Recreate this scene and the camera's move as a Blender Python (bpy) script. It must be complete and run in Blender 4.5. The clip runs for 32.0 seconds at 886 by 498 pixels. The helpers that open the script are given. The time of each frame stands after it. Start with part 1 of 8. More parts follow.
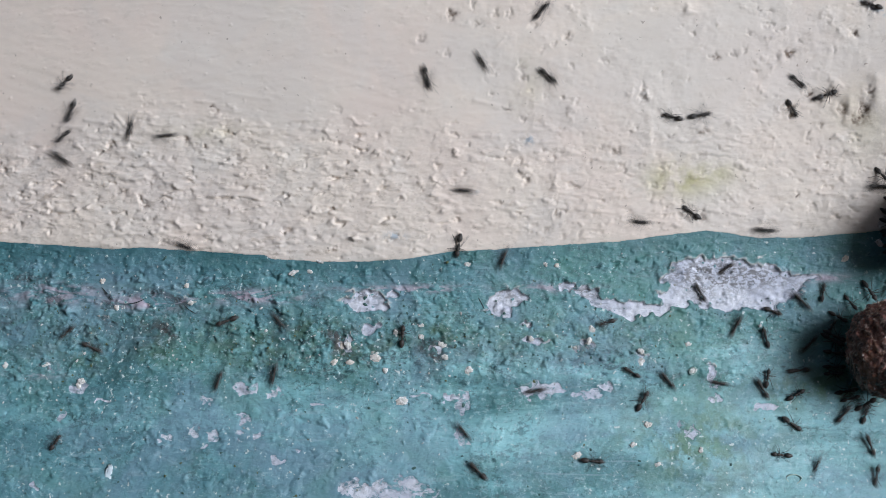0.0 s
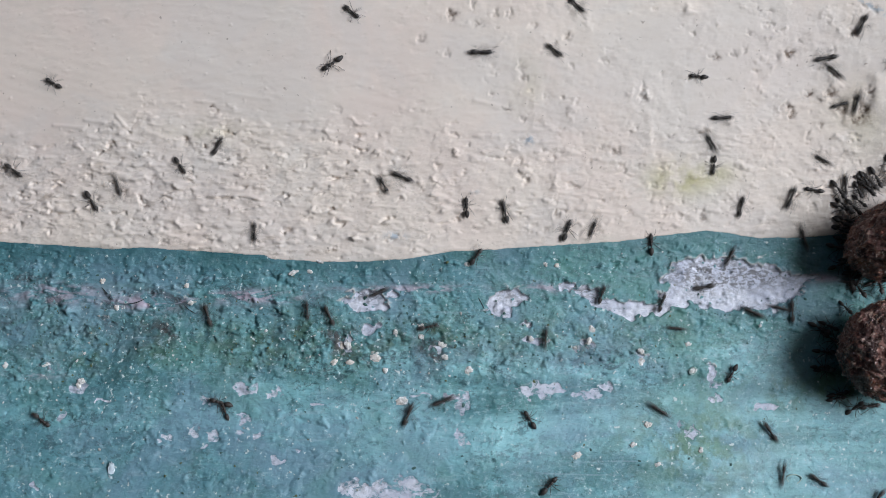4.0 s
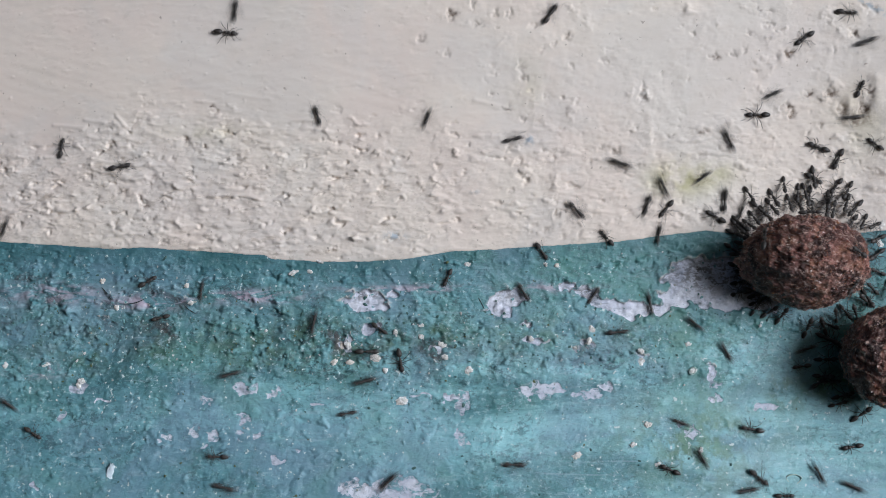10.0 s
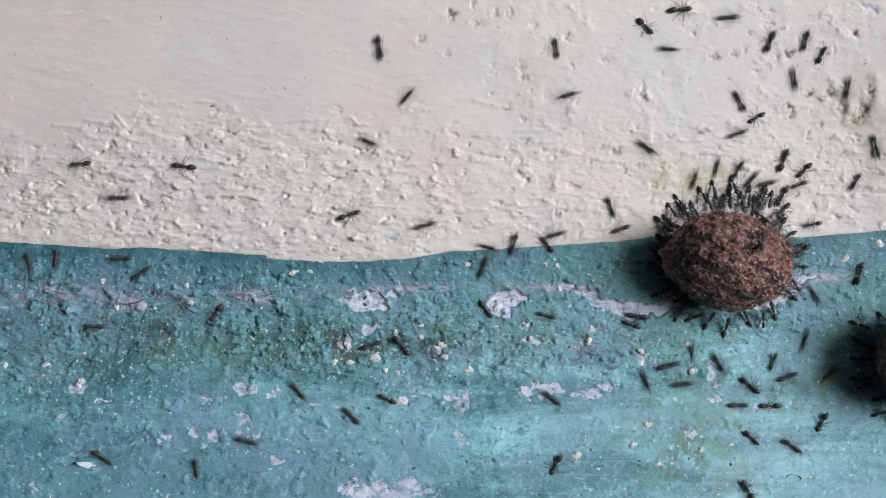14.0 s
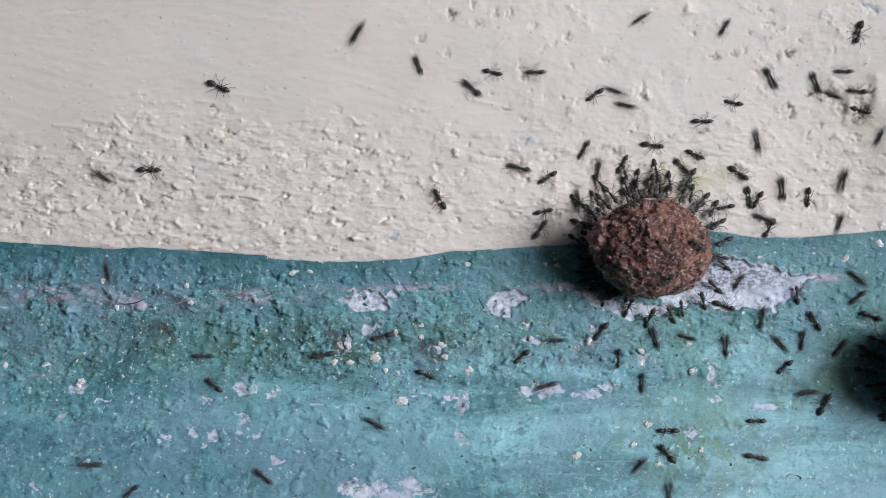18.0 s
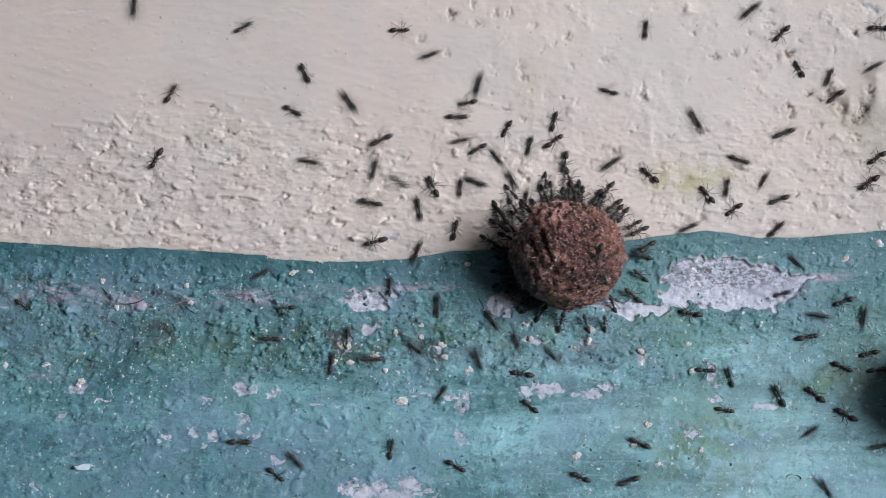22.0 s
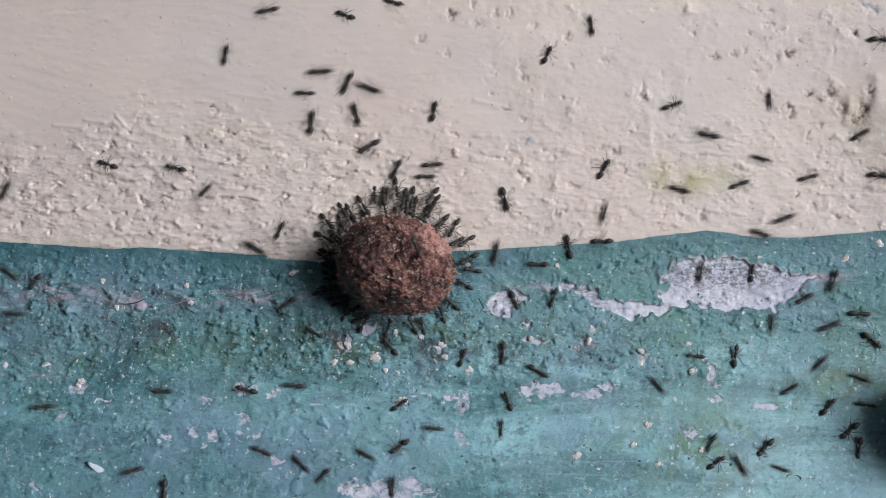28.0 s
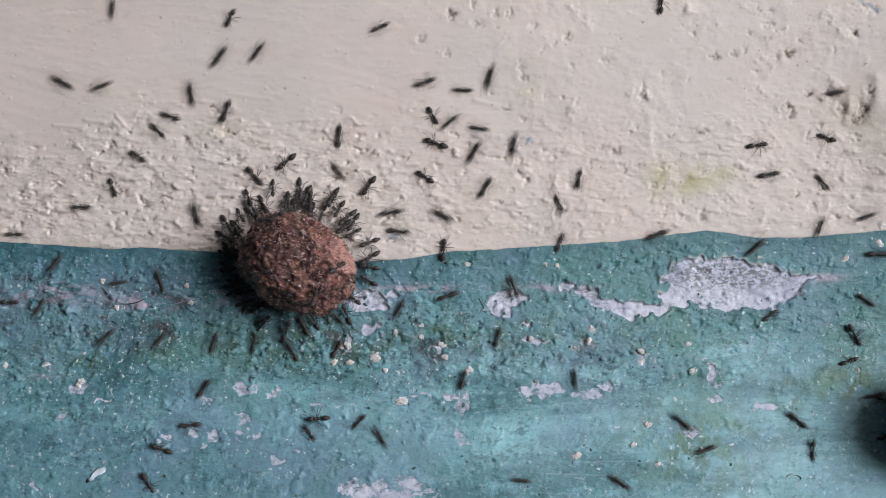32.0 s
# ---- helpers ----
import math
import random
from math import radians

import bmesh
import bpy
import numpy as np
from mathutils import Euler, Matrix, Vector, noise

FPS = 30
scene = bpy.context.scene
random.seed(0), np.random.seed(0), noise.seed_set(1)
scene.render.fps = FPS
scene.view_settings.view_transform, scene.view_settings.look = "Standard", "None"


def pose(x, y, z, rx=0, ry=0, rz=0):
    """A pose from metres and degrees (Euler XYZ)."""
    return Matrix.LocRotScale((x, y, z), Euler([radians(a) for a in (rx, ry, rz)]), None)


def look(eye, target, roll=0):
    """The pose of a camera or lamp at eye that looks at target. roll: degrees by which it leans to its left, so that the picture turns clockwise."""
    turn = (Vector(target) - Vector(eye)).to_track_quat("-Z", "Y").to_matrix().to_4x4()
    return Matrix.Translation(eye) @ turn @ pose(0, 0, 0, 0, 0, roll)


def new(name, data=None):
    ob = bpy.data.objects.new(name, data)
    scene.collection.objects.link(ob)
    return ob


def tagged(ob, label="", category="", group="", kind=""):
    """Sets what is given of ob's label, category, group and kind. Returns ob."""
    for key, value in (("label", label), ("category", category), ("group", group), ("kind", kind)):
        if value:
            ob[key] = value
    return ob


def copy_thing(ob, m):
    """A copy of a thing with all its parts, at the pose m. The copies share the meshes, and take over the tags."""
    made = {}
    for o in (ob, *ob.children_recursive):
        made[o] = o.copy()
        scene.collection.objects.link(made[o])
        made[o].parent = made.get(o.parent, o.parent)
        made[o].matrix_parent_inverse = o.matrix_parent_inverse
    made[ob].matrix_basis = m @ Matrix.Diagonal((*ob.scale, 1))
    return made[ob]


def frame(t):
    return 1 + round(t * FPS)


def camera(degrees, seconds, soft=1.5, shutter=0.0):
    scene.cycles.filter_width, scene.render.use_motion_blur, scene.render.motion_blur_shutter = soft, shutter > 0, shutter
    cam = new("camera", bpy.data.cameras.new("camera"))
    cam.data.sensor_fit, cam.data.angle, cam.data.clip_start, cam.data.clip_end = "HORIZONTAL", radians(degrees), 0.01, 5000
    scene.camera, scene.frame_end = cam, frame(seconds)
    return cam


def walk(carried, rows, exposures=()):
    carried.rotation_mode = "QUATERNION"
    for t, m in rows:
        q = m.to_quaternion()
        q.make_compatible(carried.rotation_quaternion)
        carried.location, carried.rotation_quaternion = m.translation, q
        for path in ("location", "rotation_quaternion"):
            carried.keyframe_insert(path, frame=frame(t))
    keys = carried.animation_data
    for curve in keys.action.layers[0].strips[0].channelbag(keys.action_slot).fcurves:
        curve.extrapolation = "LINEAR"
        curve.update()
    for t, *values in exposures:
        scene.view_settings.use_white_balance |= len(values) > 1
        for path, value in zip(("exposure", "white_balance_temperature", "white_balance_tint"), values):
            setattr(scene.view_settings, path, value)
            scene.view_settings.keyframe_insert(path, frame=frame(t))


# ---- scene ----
# A stretch of painted wall about 10 cm wide, seen square on from 14 cm away.
# Places on the wall are given in grains of 1/15 mm, counted to the right and downwards.
GRAIN = 1 / 15000
BASE = 0.18            # height of the middle of the stretch above the foot of the slab
REACH = 0.1436         # from the lens to the wall
cam = camera(40.0, 32.0, soft=0.9, shutter=1.6)
EYE = (0.0, -REACH, BASE)
walk(cam, [(0.0, look(EYE, (0, 0, BASE))), (32.0, look(EYE, (0, 0, BASE)))],
     exposures=[(0.0, -0.18, 5470, 9), (3.0, -0.18, 5470, 9), (6.0, -0.20, 5480, 10), (11.0, -0.21, 5440, 9), (12.0, -0.09, 5420, 9), (14.0, -0.08, 5420, 9), (17.0, -0.07, 5400, 8),
                (18.0, -0.12, 5420, 9), (19.0, -0.26, 5420, 9), (20.0, -0.52, 5400, 11), (21.0, -0.26, 5430, 11), (22.0, -0.24, 5520, 12), (25.0, -0.28, 5610, 13), (28.0, -0.27, 5680, 13), (32.0, -0.26, 5660, 13)])

# ---- light: an overcast sky, brightest high up to one side ----
world = bpy.data.worlds.new("overcast_sky")
scene.world = world
world.use_nodes = True
wn = world.node_tree
sky = wn.nodes.new("ShaderNodeTexSky")
sky.sky_type, sky.sun_disc = "NISHITA", False
sky.sun_elevation, sky.sun_rotation = radians(18), radians(134)
sky.air_density, sky.dust_density, sky.ozone_density = 1.0, 4.0, 1.0
wn.links.new(sky.outputs[0], wn.nodes["Background"].inputs[0])
wn.nodes["Background"].inputs[1].default_value = 0.033
sun = new("sun", bpy.data.lights.new("sun", "SUN"))
sun.data.energy, sun.data.angle, sun.data.color = 3.85, radians(30), (1.0, 0.98, 0.95)
sun.matrix_world = look((0.71, -0.69, 0.17), (0, 0, 0))


# ---- materials ----
class Nodes:
    """A node material, written step by step."""

    def __init__(self, name, roughness=0.6):
        self.mat = bpy.data.materials.new(name)
        self.mat.use_nodes = True
        self.tree = self.mat.node_tree
        self.bsdf = self.tree.nodes["Principled BSDF"]
        self.bsdf.inputs["Roughness"].default_value = roughness
        self.coords = self.tree.nodes.new("ShaderNodeTexCoord").outputs["Object"]

    def link(self, value, socket):
        if isinstance(value, bpy.types.NodeSocket):
            self.tree.links.new(value, socket)
        else:
            socket.default_value = value

    def noise(self, scale, detail=4.0, rough=0.55, stretch=(1, 1, 1), distort=0.0):
        m = self.tree.nodes.new("ShaderNodeMapping")
        m.inputs["Scale"].default_value = stretch
        self.tree.links.new(self.coords, m.inputs["Vector"])
        n = self.tree.nodes.new("ShaderNodeTexNoise")
        n.inputs["Scale"].default_value, n.inputs["Detail"].default_value = scale, detail
        n.inputs["Roughness"].default_value, n.inputs["Distortion"].default_value = rough, distort
        self.tree.links.new(m.outputs[0], n.inputs["Vector"])
        return n.outputs["Fac"]

    def math(self, op, a, b=0.0, c=0.0):
        n = self.tree.nodes.new("ShaderNodeMath")
        n.operation = op
        for value, socket in zip((a, b, c), n.inputs):
            self.link(value, socket)
        return n.outputs[0]

    def step(self, value, low, high):
        n = self.tree.nodes.new("ShaderNodeMapRange")
        n.interpolation_type = "SMOOTHSTEP"
        self.link(value, n.inputs["Value"])
        n.inputs["From Min"].default_value, n.inputs["From Max"].default_value = low, high
        return n.outputs["Result"]

    def mix(self, fac, a, b, kind="MIX"):
        n = self.tree.nodes.new("ShaderNodeMix")
        n.data_type, n.blend_type = "RGBA", kind
        for value, socket in ((fac, n.inputs[0]), (a, n.inputs[6]), (b, n.inputs[7])):
            if isinstance(value, tuple):
                value = (*value, 1.0)
            self.link(value, socket)
        return n.outputs[2]

    def field(self, name):
        n = self.tree.nodes.new("ShaderNodeAttribute")
        n.attribute_name = name
        return n.outputs["Fac"]

    def chance(self):
        return self.tree.nodes.new("ShaderNodeObjectInfo").outputs["Random"]

    def island(self):
        return self.tree.nodes.new("ShaderNodeNewGeometry").outputs["Random Per Island"]

    def finish(self, colour, rough=None, bump=None, height=0.0001):
        self.link(colour if not isinstance(colour, tuple) else (*colour, 1.0), self.bsdf.inputs["Base Color"])
        if rough is not None:
            self.link(rough, self.bsdf.inputs["Roughness"])
        if bump is not None:
            n = self.tree.nodes.new("ShaderNodeBump")
            n.inputs["Distance"].default_value = height
            self.link(bump, n.inputs["Height"])
            self.tree.links.new(n.outputs[0], self.bsdf.inputs["Normal"])
        return self.mat


def cream_paint():
    n = Nodes("cream_limewash", 0.75)
    broad, mid, fine = n.noise(60, 5), n.noise(420, 7, 0.62, (0.75, 1, 1.2), 0.4), n.noise(1300, 9, 0.78, (0.8, 1, 1.2), 0.3)
    c = n.mix(n.step(broad, 0.3, 0.7), (0.70, 0.582, 0.500), (0.725, 0.632, 0.536))
    c = n.mix(n.math("MULTIPLY", n.step(n.noise(48, 5, 0.62, (1, 1, 1.3), 0.5), 0.44, 0.60), 0.45), c, (0.63, 0.578, 0.525))
    c = n.mix(n.math("MULTIPLY", n.step(mid, 0.45, 0.75), 0.5), c, (0.62, 0.535, 0.455))
    c = n.mix(n.math("MULTIPLY", n.step(n.noise(150, 6, 0.6), 0.55, 0.75), 0.35), c, (0.70, 0.66, 0.60))
    # faint yellow-green stain, brown grime with painted shade, a few blue-grey smears, dark specks
    c = n.mix(n.math("MULTIPLY", n.math("MULTIPLY", n.field("stain"), n.step(n.noise(300, 5), 0.3, 0.62)), 0.9), c, (0.46, 0.42, 0.20))
    c = n.mix(n.math("MULTIPLY", n.math("MULTIPLY", n.field("grime_shade"), n.math("MULTIPLY_ADD", n.step(n.noise(1500, 5, 0.65), 0.36, 0.60), 0.6, 0.4)), 0.95), c, (0.12, 0.078, 0.052))
    c = n.mix(n.math("MULTIPLY", n.math("MULTIPLY", n.field("smear"), n.step(n.noise(1300, 3, 0.6), 0.42, 0.56)), 0.8), c, (0.30, 0.36, 0.42))
    speck = n.math("MULTIPLY", n.step(n.noise(1500, 2, 0.5), 0.70, 0.76), n.step(n.noise(200, 2), 0.40, 0.55))
    c = n.mix(n.math("MULTIPLY", speck, 0.55), c, (0.20, 0.15, 0.11))
    fleck = n.math("MULTIPLY", n.step(n.noise(700, 6, 0.68, (0.6, 1, 1.3), 0.5), 0.57, 0.66), n.field("rough"))
    c = n.mix(n.math("MULTIPLY", fleck, 0.5), c, (0.38, 0.30, 0.23))
    crumb = n.math("MULTIPLY", n.step(n.noise(1150, 2, 0.5), 0.66, 0.71), n.math("MULTIPLY_ADD", n.field("rough"), 0.65, 0.3))
    c = n.mix(n.math("MULTIPLY", crumb, 0.3), c, (0.30, 0.23, 0.17))
    return n.finish(c, n.math("MULTIPLY_ADD", fine, 0.25, 0.68), n.math("MULTIPLY", n.math("ADD", n.math("MULTIPLY", fine, 0.7), n.math("MULTIPLY", mid, 0.7)), n.math("MULTIPLY_ADD", n.field("rough"), 0.7, 0.3)), 0.00010)


def green_paint():
    n = Nodes("worn_teal_paint", 0.45)
    broad, mid, fine = n.noise(70, 5), n.noise(380, 7, 0.64, (0.8, 1, 1.2), 0.5), n.noise(1100, 7, 0.70, (0.8, 1, 1.2), 0.6)
    streak = n.noise(120, 6, 0.62, (0.32, 1, 1.9), 0.5)
    c = n.mix(n.step(broad, 0.3, 0.7), (0.066, 0.168, 0.192), (0.110, 0.250, 0.275))
    c = n.mix(n.math("MULTIPLY", n.field("verdant"), n.math("MULTIPLY", n.step(n.noise(160, 5, 0.6), 0.32, 0.66), 0.8)), c, (0.075, 0.215, 0.165))
    c = n.mix(n.math("MULTIPLY", n.step(streak, 0.35, 0.64), n.math("MULTIPLY_ADD", n.field("wear_light"), 0.85, 0.04)), c, (0.33, 0.60, 0.62))
    c = n.mix(n.math("MULTIPLY", n.step(n.noise(230, 6, 0.65), 0.47, 0.62), n.math("MULTIPLY_ADD", n.field("wear_light"), 0.10, 0.32)), c, (0.15, 0.31, 0.36))
    c = n.mix(n.math("MULTIPLY", n.step(mid, 0.50, 0.66), n.math("MULTIPLY_ADD", n.field("wear_light"), 0.4, 0.22)), c, (0.22, 0.46, 0.50))
    c = n.mix(n.math("MULTIPLY", n.step(n.noise(520, 5, 0.6), 0.40, 0.60), n.math("MULTIPLY", n.field("algae_smudge"), 0.95)), c, (0.058, 0.120, 0.080))
    c = n.mix(n.math("MULTIPLY", n.step(n.noise(900, 4, 0.6), 0.54, 0.66), n.math("MULTIPLY", n.field("algae_smudge"), 0.5)), c, (0.110, 0.150, 0.075))
    dark = n.math("MULTIPLY", n.step(n.noise(900, 8, 0.74, (0.8, 1, 1.2), 0.3), 0.52, 0.60), n.step(n.noise(110, 4), 0.35, 0.62))
    still = n.math("MULTIPLY_ADD", n.field("calm"), -0.5, 1.0)
    c = n.mix(n.math("MULTIPLY", n.math("MULTIPLY", dark, 0.8), still), c, (0.022, 0.055, 0.062))
    light = n.math("MULTIPLY", n.step(n.noise(1050, 8, 0.74, (0.7, 1, 1.3), 0.3), 0.55, 0.63), n.step(n.noise(140, 4), 0.38, 0.60))
    c = n.mix(n.math("MULTIPLY", n.math("MULTIPLY", light, 0.7), still), c, (0.42, 0.56, 0.60))
    # the surface's tiny highlights drawn as pale specks, with dark specks between
    grain = n.noise(1900, 5, 0.7)
    c = n.mix(n.math("MULTIPLY", n.step(grain, 0.56, 0.64), 0.5), c, (0.40, 0.56, 0.58))
    c = n.mix(n.math("MULTIPLY", n.step(n.noise(1500, 5, 0.7), 0.57, 0.65), 0.5), c, (0.030, 0.080, 0.085))
    # a greyish-lilac bloom, dark smudges and fine scratches, each in ragged drifts
    bloom = n.step(n.noise(95, 8, 0.68, (0.9, 1, 1.05), 0.6), 0.45, 0.64)
    c = n.mix(n.math("MULTIPLY", n.math("MULTIPLY", bloom, 0.55), still), c, (0.185, 0.285, 0.355))
    smudge = n.step(n.noise(150, 8, 0.70, (0.95, 1, 1.05), 0.6), 0.53, 0.68)
    c = n.mix(n.math("MULTIPLY", n.math("MULTIPLY", smudge, 0.6), still), c, (0.035, 0.085, 0.088))
    scratch = n.math("MULTIPLY", n.step(n.noise(300, 6, 0.6, (0.25, 1, 3.0), 1.2), 0.60, 0.66), n.step(n.noise(80, 3), 0.42, 0.58))
    c = n.mix(n.math("MULTIPLY", scratch, 0.25), c, (0.40, 0.47, 0.53))
    # broad drifts of blue-grey and of greener paint
    c = n.mix(n.math("MULTIPLY", n.step(n.noise(42, 7, 0.66, (1, 1, 1.1), 0.8), 0.47, 0.60), 0.42), c, (0.190, 0.285, 0.375))
    c = n.mix(n.math("MULTIPLY", n.step(n.noise(58, 7, 0.66, (0.9, 1, 1.2), 0.8), 0.50, 0.63), 0.40), c, (0.115, 0.255, 0.220))
    # darker teal close under the line, thinning out downwards
    c = n.mix(n.math("MULTIPLY", n.field("line_band"), n.math("MULTIPLY_ADD", n.step(n.noise(260, 6, 0.65), 0.35, 0.62), -0.45, 0.95)), c, (0.036, 0.118, 0.130))
    # brownish-lilac scabs of broken paint; crevices beside the chips are darkened in colour
    crust = n.noise(330, 9, 0.76, (0.8, 1, 1.2), 0.5)
    scab = n.math("MULTIPLY", n.step(crust, 0.51, 0.58), n.field("scab"))
    c = n.mix(n.math("MULTIPLY", scab, 0.6), c, (0.085, 0.088, 0.105))
    core = n.math("MULTIPLY", n.step(crust, 0.57, 0.62), n.field("scab"))
    c = n.mix(n.math("MULTIPLY", core, 0.8), c, (0.055, 0.045, 0.042))
    # highlights on the scabs, put in as pale colour
    glint = n.math("MULTIPLY", n.step(n.noise(1300, 5, 0.7), 0.60, 0.66), n.math("MULTIPLY", n.step(crust, 0.45, 0.52), n.field("scab")))
    c = n.mix(n.math("MULTIPLY", glint, 0.85), c, (0.55, 0.56, 0.54))
    c = n.mix(n.math("MULTIPLY", n.field("moss"), n.step(n.noise(260, 7, 0.66), 0.40, 0.60)), c, (0.135, 0.265, 0.170))
    # thin scrapes where the pinkish undercoat shows
    c = n.mix(n.math("MULTIPLY", n.step(n.noise(420, 8, 0.70, (0.5, 1, 1.6), 0.8), 0.45, 0.56), n.field("scrape")), c, (0.42, 0.36, 0.42))
    # pale specks where the paint has popped off
    pop = n.math("MULTIPLY", n.step(n.noise(1900, 2, 0.5), 0.68, 0.71), n.step(n.noise(90, 3), 0.38, 0.54))
    c = n.mix(n.math("MULTIPLY", pop, 0.85), c, (0.60, 0.65, 0.62))
    # whitish tan on the lifted upper rims of the bare patches, highlight painted in
    c = n.mix(n.math("MULTIPLY", n.field("rim"), n.step(n.noise(900, 6, 0.7), 0.36, 0.56)), c, (0.56, 0.52, 0.50))
    # flaked patches down to the plaster
    edge = n.math("ADD", n.field("peel"), n.math("MULTIPLY", n.math("SUBTRACT", n.noise(900, 8, 0.75, (0.8, 1, 1.2), 0.3), 0.5), n.math("MULTIPLY_ADD", n.field("flecky"), 2.2, 1.5)))
    bare = n.step(edge, -0.04, 0.06)
    # lower down the patches are worn to flecks
    gaps = n.math("SUBTRACT", 1.0, n.step(n.noise(720, 9, 0.78, (0.9, 1, 1.1), 0.3), 0.43, 0.50))
    bare = n.math("MULTIPLY", bare, n.math("SUBTRACT", 1.0, n.math("MULTIPLY", n.math("MULTIPLY", n.field("flecky"), gaps), 0.95)))
    plaster = n.mix(n.step(n.noise(260, 5, 0.6), 0.35, 0.65), (0.53, 0.54, 0.62), (0.72, 0.72, 0.77))
    plaster = n.mix(n.math("MULTIPLY", n.step(n.math("ADD", n.noise(600, 7, 0.7, (0.5, 1, 1.6), 0.6), n.math("MULTIPLY", n.noise(180, 2), 0.6)), 0.84, 0.98), 0.75), plaster, (0.13, 0.17, 0.20))
    plaster = n.mix(n.math("MULTIPLY", n.step(n.noise(1500, 6, 0.75), 0.50, 0.60), 0.45), plaster, (0.33, 0.35, 0.41))
    soil = n.math("MULTIPLY", n.field("soil"), n.step(n.noise(1700, 6, 0.75, (0.8, 1, 1.2), 0.3), 0.47, 0.55))
    plaster = n.mix(n.math("MULTIPLY", soil, 0.85), plaster, (0.17, 0.16, 0.16))
    plaster = n.mix(n.math("MULTIPLY", n.field("flecky"), 0.15), plaster, (0.45, 0.48, 0.56))
    c = n.mix(bare, c, plaster)
    rough = n.math("ADD", n.math("MULTIPLY_ADD", fine, 0.3, 0.30), n.math("MULTIPLY", bare, 0.4))
    bump = n.math("ADD", n.math("MULTIPLY", n.math("ADD", n.math("MULTIPLY", fine, 1.5), n.math("MULTIPLY", mid, 0.8)), still), n.math("ADD", n.math("MULTIPLY", n.math("MULTIPLY", bare, n.math("MULTIPLY_ADD", n.field("flecky"), -0.8, 1.0)), -0.9), n.math("MULTIPLY", scab, -0.8)))
    return n.finish(c, rough, bump, 0.00013)


def chip_stuff():
    # a chip's own space counts its half widths
    n = Nodes("cream_paint_chip", 0.7)
    c = n.mix(n.step(n.noise(1.4, 4), 0.35, 0.65), (0.54, 0.50, 0.45), (0.82, 0.80, 0.77))
    c = n.mix(n.math("MULTIPLY", n.step(n.noise(3.5, 5, 0.7), 0.52, 0.62), 0.7), c, (0.22, 0.20, 0.17))
    c = n.mix(n.math("MULTIPLY", n.step(n.chance(), 0.55, 0.9), 0.4), c, (0.60, 0.47, 0.36))
    return n.finish(c, None, n.noise(6, 4), 0.00004)


def flake_stuff():
    n = Nodes("white_flake", 0.6)
    c = n.mix(n.step(n.noise(700, 4), 0.35, 0.65), (0.60, 0.68, 0.72), (0.72, 0.79, 0.82))
    return n.finish(c, None, n.noise(2500, 4), 0.00008)


def ball_stuff():
    n = Nodes("matted_brown_crumb", 0.62)
    big, mid, fine = n.noise(170, 5, 0.6), n.noise(520, 5, 0.68), n.noise(2000, 5, 0.7)
    c = n.mix(n.step(big, 0.34, 0.62), (0.115, 0.054, 0.044), (0.30, 0.142, 0.108))
    c = n.mix(n.math("MULTIPLY", n.step(n.noise(150, 5, 0.6), 0.48, 0.60), 0.8), c, (0.33, 0.150, 0.078))
    c = n.mix(n.math("MULTIPLY", n.step(n.noise(125, 4, 0.55), 0.53, 0.62), 0.6), c, (0.42, 0.21, 0.18))
    c = n.mix(n.math("MULTIPLY", n.step(mid, 0.46, 0.66), 0.6), c, (0.35, 0.145, 0.115))
    c = n.mix(n.math("MULTIPLY", n.step(n.noise(430, 4, 0.6), 0.50, 0.60), 0.85), c, (0.022, 0.009, 0.009))
    c = n.mix(n.math("MULTIPLY", n.step(n.noise(1100, 3, 0.6), 0.55, 0.64), 0.8), c, (0.05, 0.018, 0.014))
    c = n.mix(n.math("MULTIPLY", n.step(fine, 0.53, 0.64), 0.85), c, (0.60, 0.43, 0.35))
    c = n.mix(n.math("MULTIPLY", n.field("pale"), n.step(n.noise(900, 5, 0.7), 0.30, 0.52)), c, (0.62, 0.34, 0.28))
    return n.finish(c, n.math("MULTIPLY_ADD", fine, 0.45, 0.18), n.math("ADD", fine, n.math("MULTIPLY", mid, 1.6)), 0.00055)


def hair_stuff():
    n = Nodes("fine_fibre", 0.4)
    i = n.island()
    c = n.mix(n.step(i, 0.50, 0.54), (0.11, 0.045, 0.030), (0.40, 0.21, 0.13))
    c = n.mix(n.step(i, 0.82, 0.84), c, (0.66, 0.50, 0.38))
    return n.finish(c)


def grit_stuff():
    n = Nodes("gritty_crumb", 0.35)
    i = n.island()
    c = n.mix(n.step(i, 0.30, 0.34), (0.16, 0.055, 0.040), (0.27, 0.098, 0.068))
    c = n.mix(n.step(i, 0.58, 0.62), c, (0.33, 0.15, 0.075))
    c = n.mix(n.step(i, 0.76, 0.80), c, (0.40, 0.19, 0.15))
    return n.finish(n.mix(n.step(i, 0.92, 0.94), c, (0.74, 0.60, 0.56)))


def ant_stuff(name, colour, rough):
    n = Nodes(name, rough)
    c = n.mix(n.noise(2500, 3), tuple(v * 0.7 for v in colour), tuple(v * 1.4 for v in colour))
    n.bsdf.inputs["Specular IOR Level"].default_value = 0.40
    return n.finish(c, n.math("MULTIPLY_ADD", n.noise(5000, 3), 0.3, rough - 0.15))


